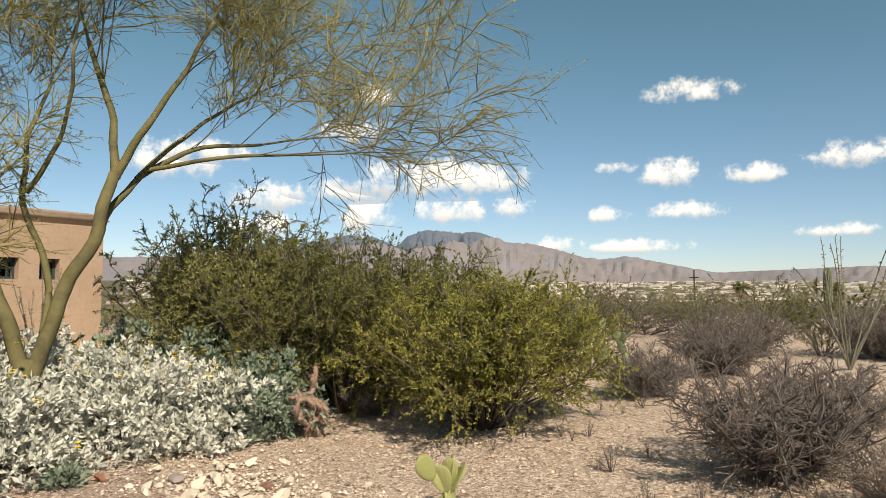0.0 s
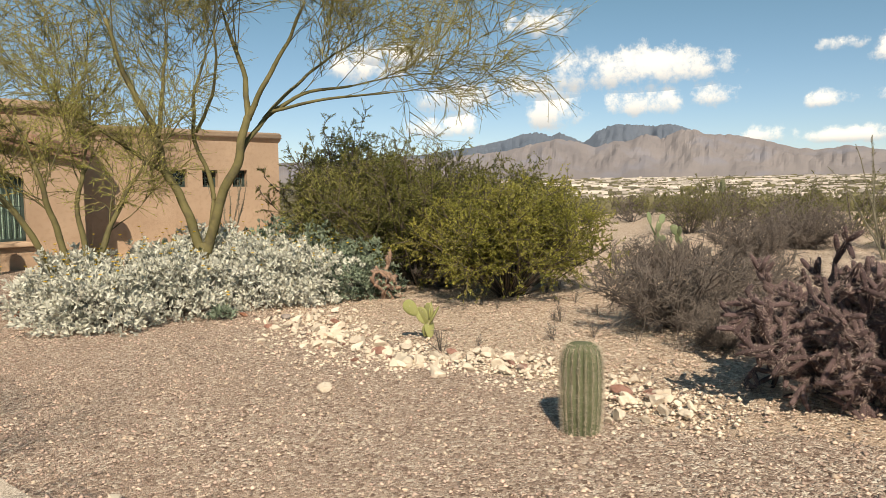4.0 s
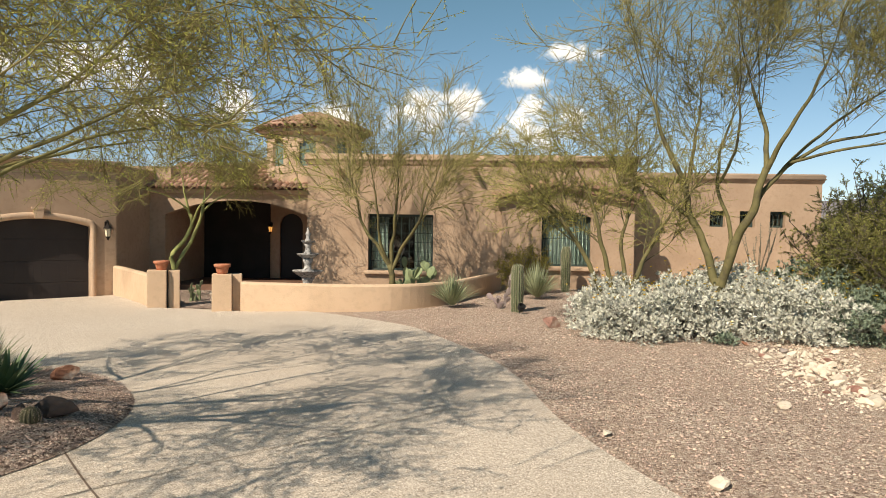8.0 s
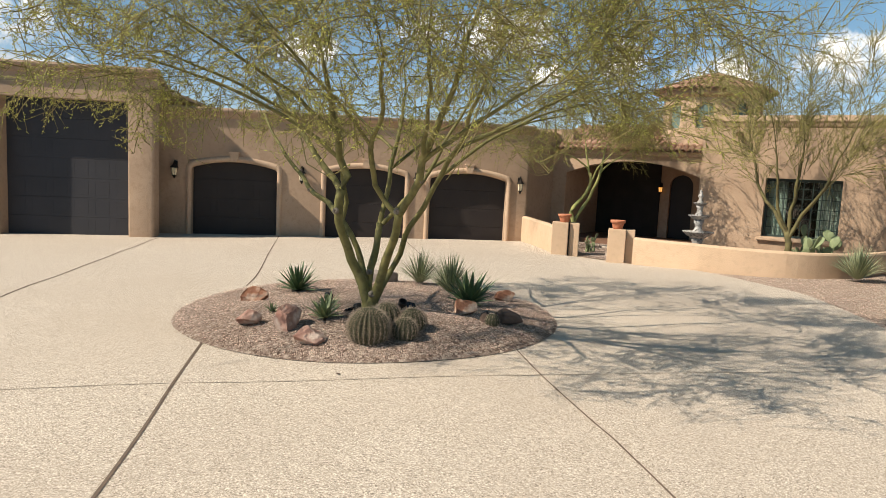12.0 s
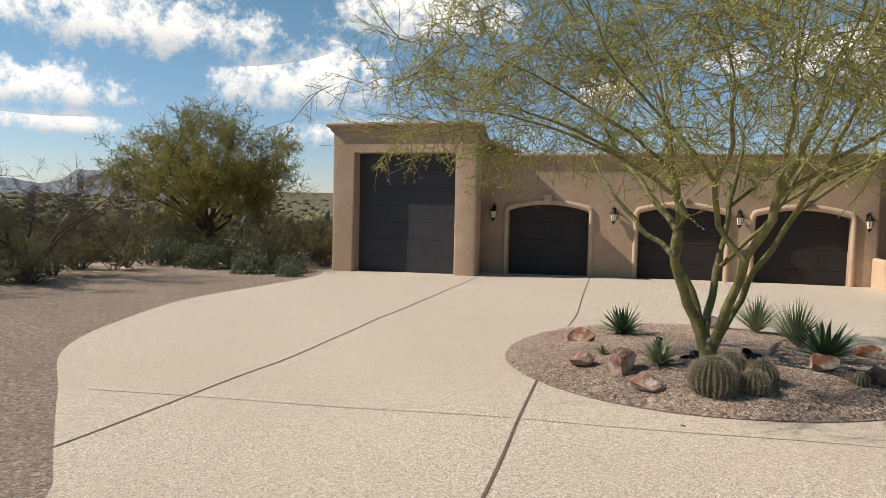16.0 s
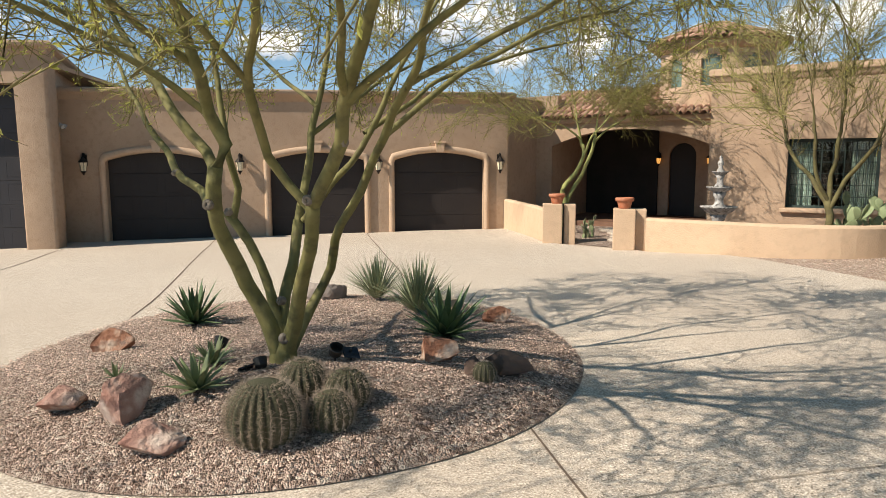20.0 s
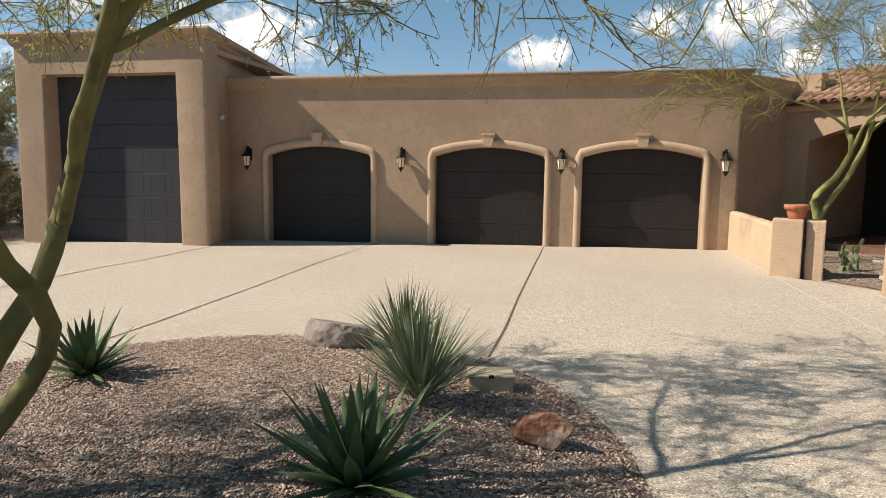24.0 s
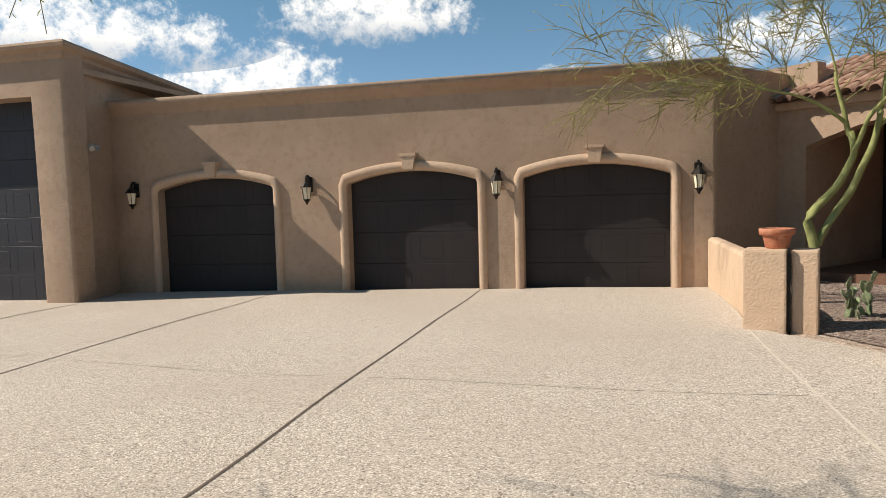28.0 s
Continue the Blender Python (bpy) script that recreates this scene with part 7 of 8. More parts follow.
for k, (ob, x, y, rz, s) in enumerate([(bushB, 11.0, 5.4, 100, 1.0), (bushB, 9.75, 7.6, 200, 0.95), (bushA, 11.3, 4.75, 60, 1.02), (bushB, 10.9, 6.7, 300, 1.1), (bushA, 12.0, 5.6, 150, 1.2),
                                       (bushB, 12.1, 6.9, 10, 1.12), (bushC, 12.6, 4.8, 190, 1.25), (bushC, 12.9, 5.9, 80, 1.35), (bushA, 10.6, 8.2, 20, 1.1)]):
    copy_thing(ob, pose(x, y, land(x, y) - 0.03, 0, 0, rz) @ Matrix.Scale(s, 4))
leafy_dome("flower_tuft", pose(9.75, 5.45, land(9.75, 5.45)), "small green tuft with a yellow flower", 74, 0.16, 0.17, 60, M["silver_green"], 0.06, 5)

# ---- open desert on the valley side ----
shrub("creosote_bush", pose(11.2, 1.75, land(11.2, 1.75)), "bright green creosote bush with bare grey lower stems", 81, 1.6, 1.45, 95, M["creosote"], 0.04, 18, level=1, bare=0.45, wide=0.42, twig=M["creosote_twig"])
shrub("creosote_bush", pose(12.6, 3.3, land(12.6, 3.3)), "dark green dense creosote bush on pale soil", 82, 2.25, 1.6, 90, M["creosote_dark"], 0.042, 18, level=1, bare=0.25, wide=0.4, twig=M["creosote_twig"])
shrub("creosote_bush", pose(13.6, 2.1, land(13.6, 2.1)), "dark green dense creosote bush on pale soil", 83, 2.0, 1.3, 66, M["creosote_dark"], 0.042, 18, level=1, bare=0.3, wide=0.4, twig=M["creosote_twig"])
shrub("desert_broom", pose(14.6, 5.3, land(14.6, 5.3)), "tall wispy olive-green broom shrub behind the creosote", 84, 2.9, 1.5, 70, M["pv_leaf_dark"], 0.055, 18, level=1, bare=0.25, fineness=0.004, wide=0.3, twig=M["creosote_twig"], twig_len=0.3)
shrub("desert_broom", pose(13.2, 4.6, land(13.2, 4.6)), "dark olive-green broom shrub above the silver bushes", 85, 2.3, 1.2, 60, M["pv_leaf_dark"], 0.05, 16, level=1, bare=0.2, fineness=0.004, wide=0.35, twig=M["creosote_twig"], twig_len=0.3)
shrub("desert_broom", pose(18.5, 4.4, land(18.5, 4.4)), "wispy grey-green broom shrub in the scrub", 86, 2.9, 1.4, 40, M["pv_leaf_dark"], 0.06, 9, level=1, bare=0.2, fineness=0.005, wide=0.3, twig=M["creosote_twig"], twig_len=0.3)
grey = shrub("dry_shrub", pose(8.75, -0.2, land(8.75, -0.2)), "grey leafless twiggy shrub on pale soil", 86, 0.86, 1.0, 74, M["dry_twig"], 0.02, 4, level=1, bare=0.1, fineness=0.0032)
for x, y, rz, s in ((7.75, -0.45, 70, 0.5), (12.3, -0.5, 150, 0.75), (9.6, -1.1, 200, 0.8), (13.5, -2.2, 30, 0.9), (15.5, -3.6, 100, 1.0), (14.2, 1.0, 10, 0.7), (12.2, 2.9, 60, 0.5)):
    copy_thing(grey, pose(x, y, land(x, y), 0, 0, rz) @ Matrix.Scale(s, 4))
cholla("cholla_cactus", pose(6.2, -0.95, land(6.2, -0.95)), "large purple-brown staghorn cholla with tangled spiny arms", 87, 1.3, 1.55, 40, M["cholla"], 0.0175)
cholla("cholla_cactus", pose(11.2, 3.62, land(11.2, 3.62)), "dried reddish-brown cholla skeleton by the bushes", 88, 0.8, 0.5, 3, M["dry_cholla"], 0.022, levels=2)
ribbed("barrel_cactus", pose(5.68, 0.92, land(5.68, 0.92) - 0.03), "pleated green barrel cactus with pale spines", 89, 0.60, 0.122, 19, M["cactus"], M["spine"], 0.032, waist=0.86, thick_spines=14)
prickly_pear("prickly_pear", pose(8.5, 2.45, land(8.5, 2.45)), "small yellow-green prickly pear beside white rocks", 90, 8, 0.24, M["pear_yellow"], reach=0.35)
prickly_pear("prickly_pear", pose(15.2, -1.1, land(15.2, -1.1)), "grey-green prickly pear clump in the desert", 91, 14, 0.24, M["pear"], reach=2.4)
ocotillo("ocotillo", pose(13.4, -4.2, land(13.4, -4.2)), "thorny grey-green ocotillo canes", 92, 8, 2.25, 1.6)
ocotillo("ocotillo", pose(17.0, 8.9, land(17, 8.9)), "thorny dark ocotillo canes by the house", 93, 12, 2.0, 0.8)
ocotillo("ocotillo", pose(20.5, -3.3, land(20.5, -3.3)), "distant thorny ocotillo canes", 94, 10, 1.6, 0.9)
prickly_pear("prickly_pear", pose(16.2, 10.1, land(16.2, 10.1)), "green prickly pear against the house wall", 95, 14, 0.26, M["pear"], reach=1.5)

# ---- tree and scrub on the far side of the tall bay ----
limb_tree("acacia_tree", pose(-18.5, 21.8, land(-18.5, 21.8)), [[(0, 0, -0.1, 0.17, 0), (0.05, 0, 0.5, 0.14), (0.02, 0.03, 1.15, 0.125)]] + [[(q[0], q[1], 0.95 + q[2] * 0.8, q[3]) for q in st] for st in auto_stems(random.Random(9), 10, 2.3, 2.6, 0.05) + auto_stems(random.Random(11), 7, 3.3, 1.9, 0.048) + auto_stems(random.Random(10), 5, 4.0, 0.9, 0.045)], "spreading dark-trunked acacia with olive-yellow foliage", 101, M["bark"], M["dry_twig"], M["acacia"], leaf=0.07, density=9, limbs=5, limb_len=1.5, subs=6, spread=0.9, rise=0.2, fineness=0.003, start=0.35, low=1.3, fan=6, wide=0.3, droop=-0.04, scat=0.7)
green = shrub("desert_shrub", pose(-16.0, 11.5, land(-16, 11.5)), "olive-green desert shrub on stony soil", 102, 1.15, 1.0, 25, M["shrub_green"], 0.055, 10, level=0, bare=0.2, fineness=0.003)
green_far = shrub("desert_shrub", pose(-30, 20, land(-30, 20)), "olive-green desert shrub in the far scrub", 112, 1.15, 1.0, 10, M["shrub_green"], 0.13, 6, level=0, bare=0.2, fineness=0.006, wide=0.4)
grey_far = shrub("dry_shrub", pose(24, -6, land(24, -6)), "grey leafless shrub in the far scrub", 113, 0.8, 1.0, 12, M["dry_twig"], 0.10, 4, level=0, bare=0.12, fineness=0.007, wide=0.25)
sage = leafy_dome("desert_sage", pose(-12.4, 17.4, land(-12.4, 17.4)), "low grey-green sage mound beside the driveway", 103, 0.5, 0.5, 500, M["sage"], 0.06)
for x, y, rz, s in ((-13.4, 16.9, 30, 1.2), (-15.6, 17.6, 80, 1.4), (-17.6, 18.3, 120, 1.6), (-11.8, 16.4, 10, 0.7), (-14.4, 18.6, 200, 1.5)):
    copy_thing(sage, pose(x, y, land(x, y), 0, 0, rz) @ Matrix.Scale(s, 4))
rs = random.Random(77)
west = [(-17.2, 11.6, 1.2), (-18.6, 13.2, 1.3), (-19.6, 15.4, 1.2), (-18.4, 17.4, 1.2), (-20.4, 12.4, 1.4), (-21.6, 17.2, 1.3), (-16.6, 18.4, 1.1), (-15.4, 18.8, 1.2), (-13.6, 18.2, 1.0), (-14.6, 20.4, 1.4), (-12.9, 20.8, 1.5), (-17.0, 20.6, 1.3), (-19.8, 19.6, 1.3), (-22.6, 18.8, 1.4), (-24.0, 21.4, 1.5), (-23.5, 13.4, 1.4), (-25.5, 16.2, 1.5), (-16.4, 8.6, 1.1), (-18.6, 7.0, 1.2), (-15.2, 5.4, 1.0), (-17.4, 3.6, 1.1), (-13.6, 3.0, 0.9), (-13.8, 19.6, 1.2), (-16.2, 19.8, 1.1), (-20.4, 18.6, 1.1), (-21.8, 20.6, 1.3), (-15.0, 9.4, 0.9), (-17.5, 13.5, 1.0), (-19.5, 16.0, 1.2), (-22.5, 15.0, 1.1), (-18.0, 9.0, 0.9), (-24.5, 18.5, 1.4)]
west += [(rs.uniform(-29, -13.6), rs.uniform(17.5, 28), rs.uniform(1.1, 1.9)) for _ in range(34)]
west += [(rs.uniform(-25, -16.5), rs.uniform(8.5, 15.5), rs.uniform(0.8, 1.25)) for _ in range(20)]
west = [(x, y, min(s, 0.75) if -20.5 < x < -14.6 and 15.5 < y < 21.8 else s) for x, y, s in west]
for x, y, s in west:
    copy_thing(green, pose(x, y, land(x, y), 0, 0, rs.uniform(0, 360)) @ Matrix.Scale(s, 4))
for k in range(300):
    a, d = rs.uniform(-1.25, 0.55), 13 + 70 * rs.random() ** 1.25
    x, y = 4 + d * math.cos(a), 2 + d * math.sin(a)
    on_path = abs(y - (0.8 - 0.05 * (x - 8))) < 0.9 and x < 26
    if on_path or (x < 24 and y > 6.5):
        continue
    src = (green_far if d > 18 else green) if rs.random() < 0.62 else (grey_far if d > 14 else grey)
    copy_thing(src, pose(x, y, land(x, y), 0, 0, rs.uniform(0, 360)) @ Matrix.Scale(rs.uniform(0.7, 1.3) * (1 if d < 22 else 0.75), 4))
bare = limb_tree("mesquite_tree", pose(-17.0, 12.2, land(-17.0, 12.2)), auto_stems(random.Random(15), 6, 1.5, 1.3, 0.05), "bare grey-branched mesquite beside the driveway scrub", 110, M["bark"], M["creosote_twig"], M["shrub_green"], leaf=0.03, density=1, limbs=4, limb_len=1.4, subs=6, fineness=0.003)
for k in range(190):
    a, d = rs.uniform(1.75, 3.5), 20 + 70 * rs.random() ** 1.2
    x, y = 2 + d * math.cos(a), 6 + d * math.sin(a)
    if x > -13.5:
        continue
    copy_thing(green_far if rs.random() < 0.75 else grey_far, pose(x, y, land(x, y), 0, 0, rs.uniform(0, 360)) @ Matrix.Scale(rs.uniform(0.8, 1.5), 4))


# ---- stones of the ground ----
def inside_drive(x, y):
    return -14 < y < 20.4 and edge_x(DL, y) < x < edge_x(DR, y)


def inside_island(x, y, k=0.985):
    return ((x - ISL_X) / (ISL_RX * k)) ** 2 + ((y - ISL_Y) / (ISL_RY * k)) ** 2 < 1


rs = random.Random(500)
spots, sizes = [], []
while len(spots) < 24000:
    x, y = rs.uniform(ISL_X - ISL_RX, ISL_X + ISL_RX), rs.uniform(ISL_Y - ISL_RY, ISL_Y + ISL_RY)
    if inside_island(x, y):
        s = rs.uniform(0.010, 0.026)
        spots.append((x, y, island_z(x, y) + s * 0.15))
        sizes.append(s)
scatter("island_gravel", spots, sizes, M["stone_bits"], "loose dark red-brown landscape gravel", "gravel", 1)
spots, sizes = [], []
while len(spots) < 24000:
    f = rs.random() ** 1.4
    y = -5 + 18 * rs.random()
    x = edge_x(DR, y) + 0.02 + 7.5 * f
    if x > 11 and y < 8 or inside_drive(x, y) or (x > 9 and y > 12.4) or (y > 12.3 and x < 8.4):
        continue
    s = rs.uniform(0.012, 0.028) + 0.02 * rs.random() ** 6
    spots.append((x, y, land(x, y) - 0.008 + s * 0.15))
    sizes.append(s)
scatter("bed_gravel", spots, sizes, M["stone_bits"], "loose brown decorative gravel", "gravel", 2)
spots, sizes = [], []
while len(spots) < 6500:
    x, y = rs.uniform(3.0, 17.0), rs.uniform(-5, 6)
    if inside_drive(x, y):
        continue
    near = math.hypot(x - 6.5, y - 0.5)
    if rs.random() > 1.2 / (0.35 * near + 0.6):
        continue
    s = 0.014 + 0.038 * rs.random() ** 4
    spots.append((x, y, land(x, y) - 0.012 + s * 0.12))
    sizes.append(s)
scatter("pale_gravel", spots, sizes, M["pale_bits"], "scattered pale stones on desert soil", "gravel", 3)
spots, sizes = [], []
while len(spots) < 7000:
    y = rs.uniform(-4, 17)
    x = edge_x(DL, y) - 0.05 - 6 * rs.random() ** 1.6
    s = 0.016 + 0.05 * rs.random() ** 4
    spots.append((x, y, land(x, y) - 0.025 + s * 0.15))
    sizes.append(s)
scatter("verge_gravel", spots, sizes, M["stone_bits"], "loose brown stones beside the driveway", "gravel", 4)

# white rock border
protos = [rock("white_rock", pose(9.85, 4.42, land(9.85, 4.42) + 0.02, 0, 0, 50 * k), "broken white caliche rock of the border", 600 + k, (0.24, 0.18, 0.14), M["white_rock"] if k != 3 else M["pink_rock"], 2, 0.5, "rock", "white rock border") for k in range(6)]
for k, ob in enumerate(protos):
    ob.matrix_world = pose(9.0 - 0.4 * k, 3.85 - 0.35 * k, land(9.0 - 0.4 * k, 3.85 - 0.35 * k) + 0.02, 0, 0, 50 * k)
line = spline([(9.9, 4.45, 0), (9.2, 4.0, 0), (8.4, 3.45, 0), (7.75, 2.75, 0), (7.45, 2.05, 0), (7.3, 1.45, 0), (6.9, 0.95, 0), (6.3, 0.55, 0), (5.95, 0.1, 0)], 0.03)
for k in range(280):
    f = rs.random()
    p = line[int(f * (len(line) - 1))]
    w = 0.30 if f < 0.45 else 0.19
    x, y = p.x + rs.gauss(0, w), p.y + rs.gauss(0, w)
    s = rs.uniform(0.2, 0.48) if rs.random() < 0.75 else rs.uniform(0.5, 0.85)
    copy_thing(rs.choice(protos), pose(x, y, land(x, y) + 0.02 * s, rs.uniform(-25, 25), rs.uniform(-25, 25), rs.uniform(0, 360)) @ Matrix.Scale(s, 4))
spots, sizes = [], []
for k in range(3800):
    f = rs.random()
    p = line[int(f * (len(line) - 1))]
    w = 0.42 if f < 0.45 else 0.27
    x, y = p.x + rs.gauss(0, w), p.y + rs.gauss(0, w)
    s = 0.014 + 0.045 * rs.random() ** 2.5
    spots.append((x, y, land(x, y) - 0.02 + s * 0.2))
    sizes.append(s)
scatter("rock_rubble", spots, sizes, M["white_rock"], "small white rubble between the border rocks", "rubble", 5)
for x, y, sx, mt, lb in ((4.53, 3.47, 0.13, "white_rock", "single white stone in the gravel"), (4.17, 2.2, 0.22, "white_rock", "flat white stone in the gravel"), (9.75, 4.57, 0.2, "grey_rock", "dark grey stone at the border"),
                         (7.45, 2.42, 0.22, "grey_rock", "upright grey stone in the border"), (6.55, 2.95, 0.2, "white_rock", "flat pale stone in the gravel"), (9.85, 5.2, 0.2, "red_rock", "red-brown stone below the bushes")):
    rock("rock", pose(x, y, land(x, y) + 0.02, 0, 0, 30), lb, int(x * 100), (sx, sx * 0.7, sx * 0.5), M[mt], 2)
# low dry weeds
weed = shrub("dry_weed", pose(7.9, 2.2, land(7.9, 2.2)), "small dry weed tuft among stones", 700, 0.26, 0.16, 8, M["dry_twig"], 0.012, 2, level=0, bare=0.2, fineness=0.0016)
for k in range(46):
    x, y = rs.uniform(7.6, 13), rs.uniform(-2.5, 3.0)
    copy_thing(weed, pose(x, y, land(x, y), 0, 0, rs.uniform(0, 360)) @ Matrix.Scale(rs.uniform(0.4, 0.9), 4))
leaf_bit = rock("fallen_leaf", pose(-1.14, 4.9, land(-1.14, 4.9) + SLAB + 0.01), "dry brown leaf scrap on the concrete", 720, (0.06, 0.035, 0.015), M["dark_rock"], 2, category="leaf")

# ---- the far valley ----
def ridge(name, crest, near, far, low, material, label, seed):
    """A range: crest heights by azimuth (degrees, elevation), built between two distances."""
    az = np.linspace(crest[0][0], crest[-1][0], 520)
    el = np.interp(az, [c[0] for c in crest], [c[1] for c in crest])
    verts, faces, rows = [], [], 18
    for j in range(rows + 1):
        f = j / rows
        d = near + (far - near) * f
        for a, e in zip(az, el):
            x, y = 3 + d * math.sin(radians(a)), 2 + d * math.cos(radians(a))
            top = math.tan(radians(e)) * far
            base = math.tan(radians(low)) * near
            rough = noise.fractal(Vector((a * 0.35, f * 2.5, seed)), 1.0, 2.0, 5) * 0.3 + abs(noise.noise(Vector((a * 1.3, f * 1.6, seed + 5)))) * 0.24
            fade = min(1.0, (a - az[0]) / 2.5, (az[-1] - a) / 2.5)
            h = f ** 1.25 * (1 + rough * math.sin(math.pi * f)) if f < 1 else 1 + 0.035 * noise.noise(Vector((a * 1.7, 0, seed))) + 0.025 * noise.noise(Vector((a * 5.5, 0, seed)))
            verts.append((x, y, base + (top - base) * max(0, h) * fade))
    n = len(az)
    for j in range(rows):
        for k in range(n - 1):
            faces.append((j * n + k, j * n + k + 1, (j + 1) * n + k + 1, (j + 1) * n + k))
    return tagged(link_mesh(name, verts, faces, material), label, "mountain", kind="structure")


# the ranges and butte carry their haze as painted colour
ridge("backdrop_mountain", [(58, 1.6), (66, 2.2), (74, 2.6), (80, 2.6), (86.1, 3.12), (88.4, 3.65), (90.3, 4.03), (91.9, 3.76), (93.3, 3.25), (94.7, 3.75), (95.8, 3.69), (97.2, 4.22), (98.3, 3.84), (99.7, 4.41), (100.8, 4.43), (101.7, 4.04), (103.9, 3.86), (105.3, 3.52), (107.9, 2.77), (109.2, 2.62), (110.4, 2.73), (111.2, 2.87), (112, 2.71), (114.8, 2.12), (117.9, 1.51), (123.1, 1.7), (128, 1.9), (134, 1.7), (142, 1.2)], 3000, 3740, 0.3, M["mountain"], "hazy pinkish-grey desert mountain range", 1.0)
ridge("backdrop_mountain_rear", [(70, 1.8), (76, 2.6), (80, 3.0), (83.5, 3.5), (86.1, 4.03), (87.5, 4.44), (88.6, 4.57), (89.8, 4.29), (90.5, 4.5), (91.2, 4.2), (92.4, 3.69), (92.8, 3.97), (93.5, 4.58), (94.4, 4.93), (95.5, 5.05), (96.7, 4.89), (97.6, 4.82), (98.7, 4.93), (99.7, 4.77), (100.6, 4.34), (103, 3.4), (108, 2.0)], 3750, 4390, 0.2, M["mountain_back"], "haze-tinted dark blue-grey mountain behind the nearer range", 4.0)
ridge("backdrop_butte", [(-62, 0.9), (-56, 1.5), (-50, 1.05), (-48, 0.7), (-46.7, 1.1), (-45.8, 1.8), (-44.3, 1.8), (-42.5, 1.25), (-41, 0.5), (-37, 0.4)], 1500, 1700, -0.6, M["butte"], "small haze-tinted blue-grey butte on the horizon", 9.0)


def town():
    r = random.Random(31)
    verts, faces = [], []
    gv, gf = [], []
    for k in range(9000):
        a, d = radians(r.uniform(72, 138)), 70 + 3300 * r.random() ** 1.3
        x, y = 3 + d * math.sin(a), 2 + d * math.cos(a)
        z = land(x, y)
        if r.random() < 0.34:
            if d < 420:
                continue
            w, l, h = (r.uniform(5, 16) if r.random() < 0.9 else r.uniform(25, 60)) * (1 + d / 2600), r.uniform(5, 14), r.uniform(2.5, 5.0)
            c, s = math.cos(r.uniform(0, 0.4) + a), math.sin(a)
            b = len(verts)
            for dz in (-3, h):
                for ux, uy in ((-1, -1), (1, -1), (1, 1), (-1, 1)):
                    verts.append((x + ux * w / 2 * math.cos(a) + uy * l / 2 * math.sin(a), y - ux * w / 2 * math.sin(a) + uy * l / 2 * math.cos(a), z + dz))
            faces.extend([(b, b + 1, b + 5, b + 4), (b + 1, b + 2, b + 6, b + 5), (b + 2, b + 3, b + 7, b + 6), (b + 3, b, b + 4, b + 7), (b + 4, b + 5, b + 6, b + 7)])
        else:
            k2 = min(1.0, d / 700)
            h, w = r.uniform(1.0, 2.2) + 3.2 * k2 * r.random(), r.uniform(0.8, 2.0) + r.uniform(0.5, 6) * k2 * (1 + d / 2200)
            b = len(gv)
            for j in range(6):
                t = 2 * math.pi * j / 6
                gv.append((x + w * math.cos(t) * r.uniform(0.6, 1), y + w * math.sin(t) * r.uniform(0.6, 1), z - 1))
            for j in range(6):
                t = 2 * math.pi * j / 6
                gv.append((x + 0.7 * w * math.cos(t) * r.uniform(0.6, 1), y + 0.7 * w * math.sin(t) * r.uniform(0.6, 1), z + h * r.uniform(0.6, 1)))
            for j in range(6):
                gf.append((b + j, b + (j + 1) % 6, b + 6 + (j + 1) % 6, b + 6 + j))
            gf.append(tuple(b + 6 + j for j in range(6)))
    tagged(link_mesh("far_town", verts, faces, M["far_city"]), "distant low pale town roofs across the valley", "town", kind="stuff")
    tagged(link_mesh("far_trees", gv, gf, M["far_green"], True), "distant dark green trees across the valley", "trees", kind="stuff")


town()


def far_scrub():
    """Low scrub on the open ground all round, too far off to be counted."""
    r = random.Random(63)
    gv, gf = [], []
    for k in range(4200):
        a = radians(r.uniform(-115, 5) if k % 2 else r.uniform(68, 140))
        d = 70 + (1500 if k % 2 else 420) * r.random() ** 1.9
        x, y = 3 + d * math.sin(a), 2 + d * math.cos(a)
        z, h, w = land(x, y), r.uniform(0.8, 2.0) * (1 + d / 900), r.uniform(0.6, 1.5) * (1 + d / 260)
        b = len(gv)
        for zz, q in ((-0.3, 0.7), (0.45, 1.0), (1.0, 0.5)):
            for j in range(7):
                t = 2 * math.pi * j / 7
                gv.append((x + q * w * math.cos(t) * r.uniform(0.6, 1.1), y + q * w * math.sin(t) * r.uniform(0.6, 1.1), z + h * zz * r.uniform(0.75, 1.1)))
        for c in (0, 7):
            for j in range(7):
                gf.append((b + c + j, b + c + (j + 1) % 7, b + c + 7 + (j + 1) % 7, b + c + 7 + j))
        gf.append(tuple(b + 14 + j for j in range(7)))
    tagged(link_mesh("far_scrub", gv, gf, M["far_green"], True), "distant low olive-green desert scrub", "scrub", kind="stuff")


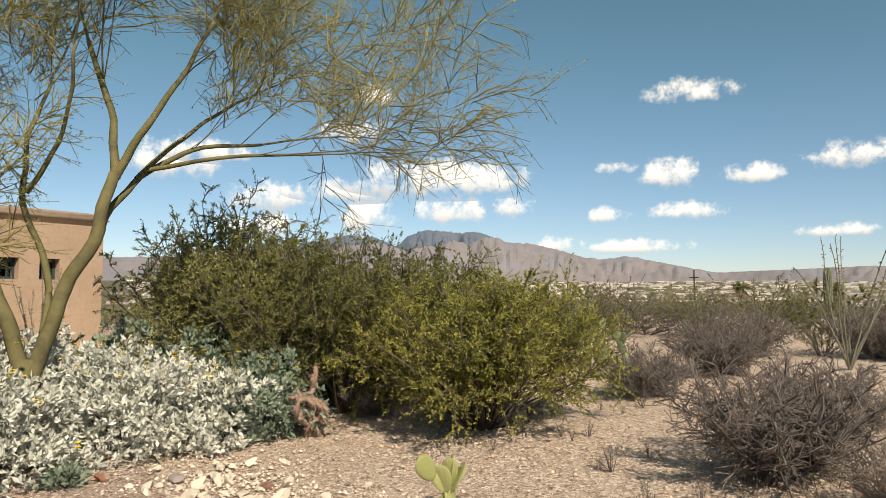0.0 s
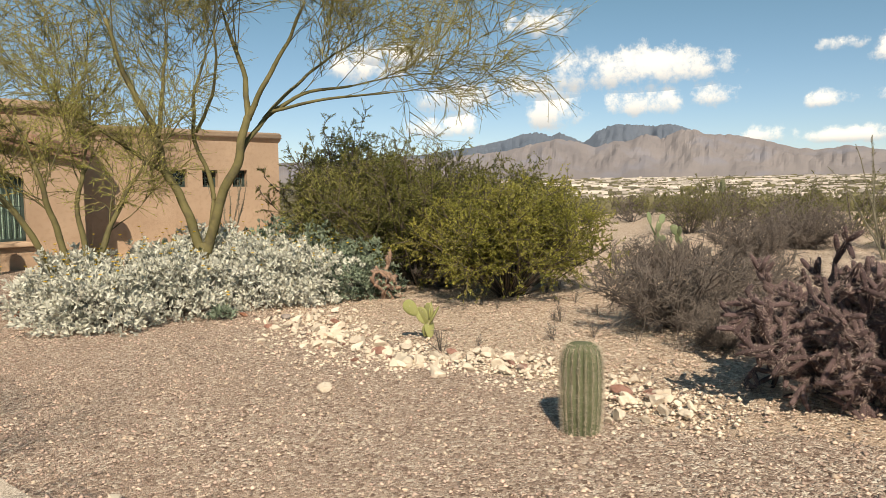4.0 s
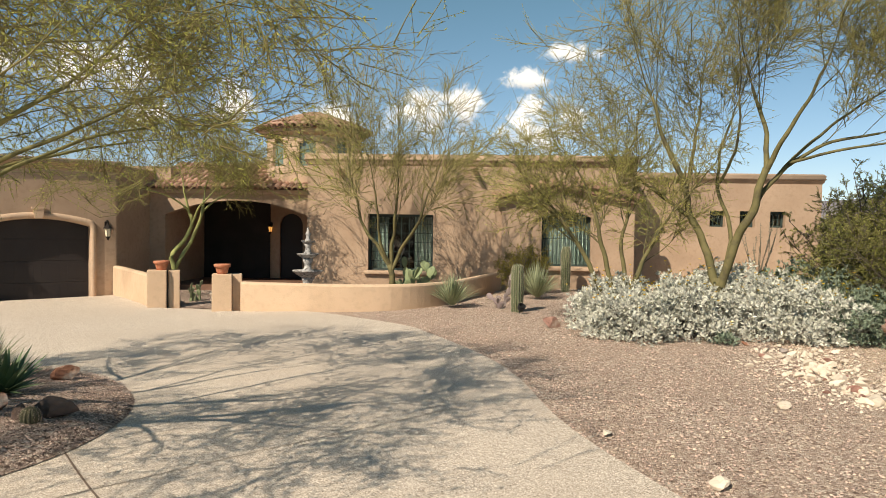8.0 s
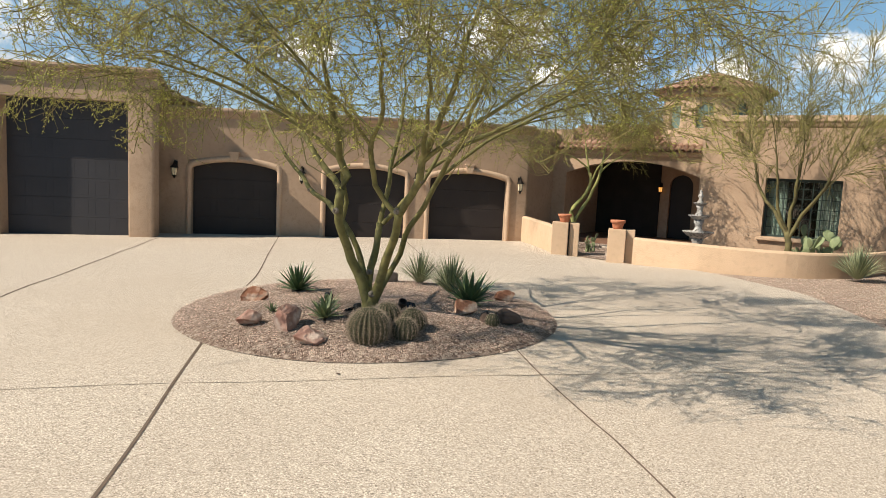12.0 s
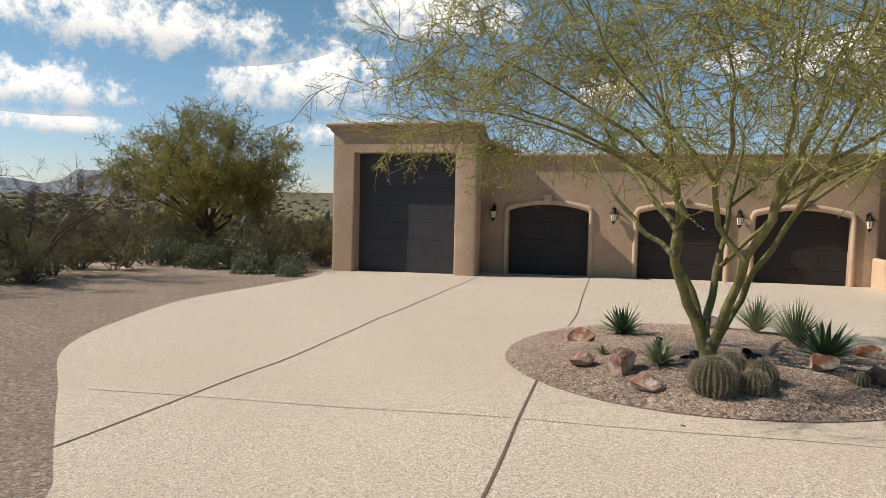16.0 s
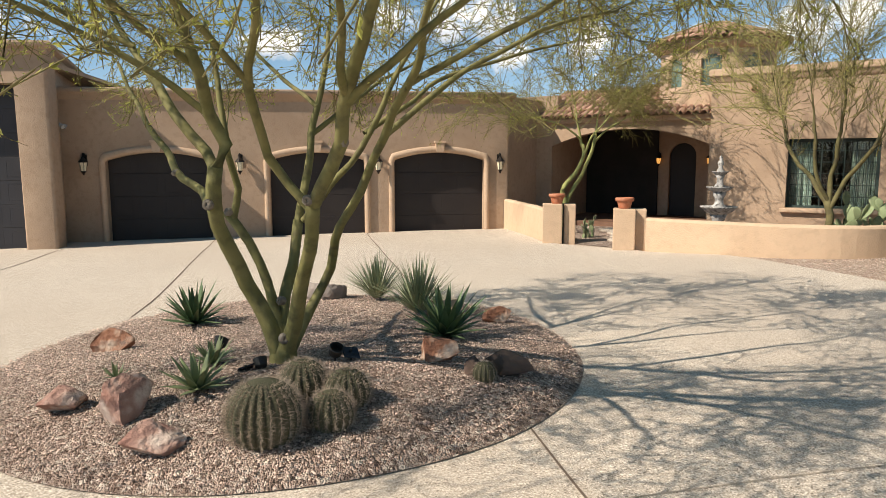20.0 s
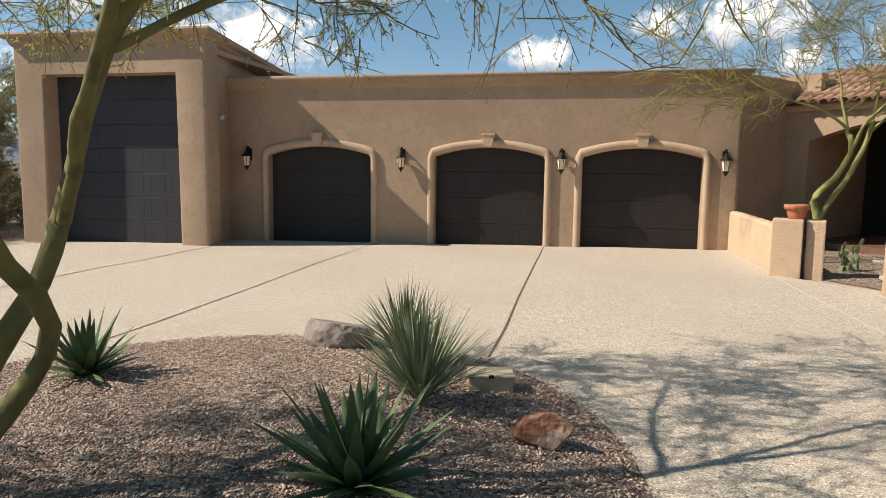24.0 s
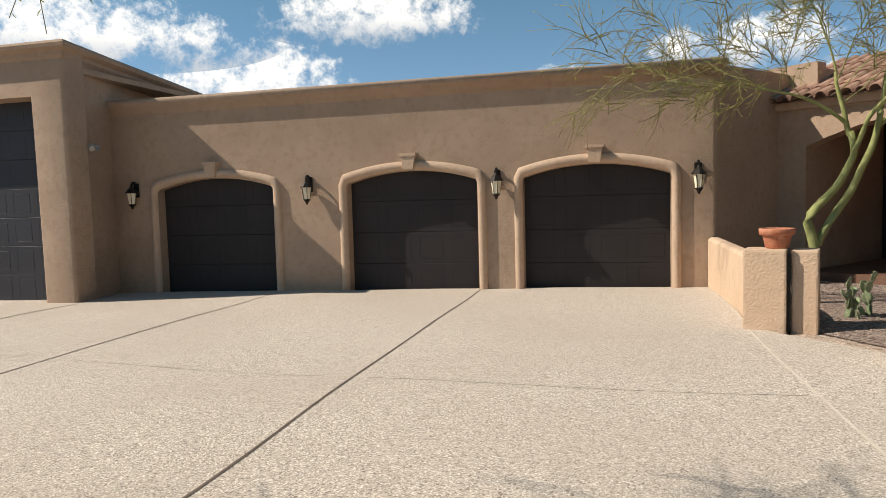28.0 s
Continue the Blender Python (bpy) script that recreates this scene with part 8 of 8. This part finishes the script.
far_scrub()
rs = random.Random(88)
for az, d, h in ((-38.5, 60, 3.4), (-41.2, 85, 4.0), (-35.2, 95, 4.2), (-44.0, 70, 3.0)):
    px, py = 3 + d * math.sin(radians(az)), 2 + d * math.cos(radians(az))
    ribbed("saguaro_cactus", pose(px, py, land(px, py) - 0.05), "distant saguaro standing above the scrub", int(d), h, 0.26, 12, M["cactus"], M["spine"], 0.1, thick_spines=3)
for az, d, w, h in ((100.5, 330, 34, 4.5), (106.5, 300, 22, 4.0), (97.0, 420, 26, 5.0), (117.5, 240, 22, 3.6), (121, 260, 20, 3.8), (93.0, 520, 30, 5), (112, 420, 30, 4.5)):
    x, y = 3 + d * math.sin(radians(az)), 2 + d * math.cos(radians(az))
    t = thing("far_house", pose(x, y, land(x, y), 0, 0, 90 - az + 90), "distant flat-roofed pale stucco house", "house", "valley houses")
    part("wall", boxed(-w / 2, w / 2, -5, 5, -2, h, 0.1, 1), M["far_city"], t)
    part("roof", boxed(-w / 2 - 0.4, w / 2 + 0.4, -5.4, 5.4, h, h + 0.4, 0.1, 1), M["white_rock"], t, "bright white roof")
    for k in range(4):
        xx = -w / 2 + w * (k + 0.5) / 4
        part("window", boxed(xx - 1, xx + 1, -5.06, -4.9, 1.0, 2.3), M["unlit_dark"], t)


def palm(x, y, h, seed):
    r = random.Random(seed)
    t = thing("palm_tree", pose(x, y, land(x, y)), "distant fan palm with a shaggy dry skirt", "palm tree", "valley palms")
    tr = Mesh()
    tr.tube([Vector((0, 0, -0.5)), Vector((0.05, 0, h * 0.5)), Vector((0, 0.05, h))], [0.3, 0.24, 0.2], 8)
    tr.put("trunk", M["dry_twig"], t)
    gr, dr = Mesh(), Mesh()
    for k in range(46):
        d = rand_dir(r, 0.25)
        gr.blade(Vector((0, 0, h)), d, side_of(d, r), h * 0.27, 0.5, 0.25, 3)
    for k in range(36):
        d = rand_dir(r, -1.4)
        dr.blade(Vector((0, 0, h)), d, side_of(d, r), h * 0.28, 0.35, 0.1, 2)
    gr.put("crown", M["shrub_green"], t)
    dr.put("dry_skirt", M["dry_cholla"], t, "dry brown hanging fronds")
    return t


def by_az(az, d):
    return 3 + d * math.sin(radians(az)), 2 + d * math.cos(radians(az))


palm(*by_az(119.2, 150), 8.0, 1)
palm(*by_az(125.5, 160), 8.5, 2)


def power_pole(x, y, h):
    t = thing("utility_pole", pose(x, y, land(x, y), 0, 0, 20), "dark wooden utility pole with a cross-arm", "utility pole", "valley poles")
    part("pole", lathe(bmesh.new(), [(0.2, -1), (0.14, h)], 10), M["bark"], t)
    part("cross_arm", boxed(-1.2, 1.2, -0.08, 0.08, h - 1.6, h - 1.4), M["bark"], t)
    return t


power_pole(*by_az(115.8, 150), 11.5)
power_pole(*by_az(103.6, 260), 12)
ribbed("saguaro_cactus", pose(*by_az(124.2, 60), land(*by_az(124.2, 60))), "tall distant saguaro in the scrub", 801, 4.2, 0.28, 14, M["cactus"], M["spine"], 0.1)
ribbed("saguaro_cactus", pose(*by_az(103.9, 70), land(*by_az(103.9, 70))), "distant saguaro in the valley scrub", 802, 3.6, 0.26, 14, M["cactus"], M["spine"], 0.1)
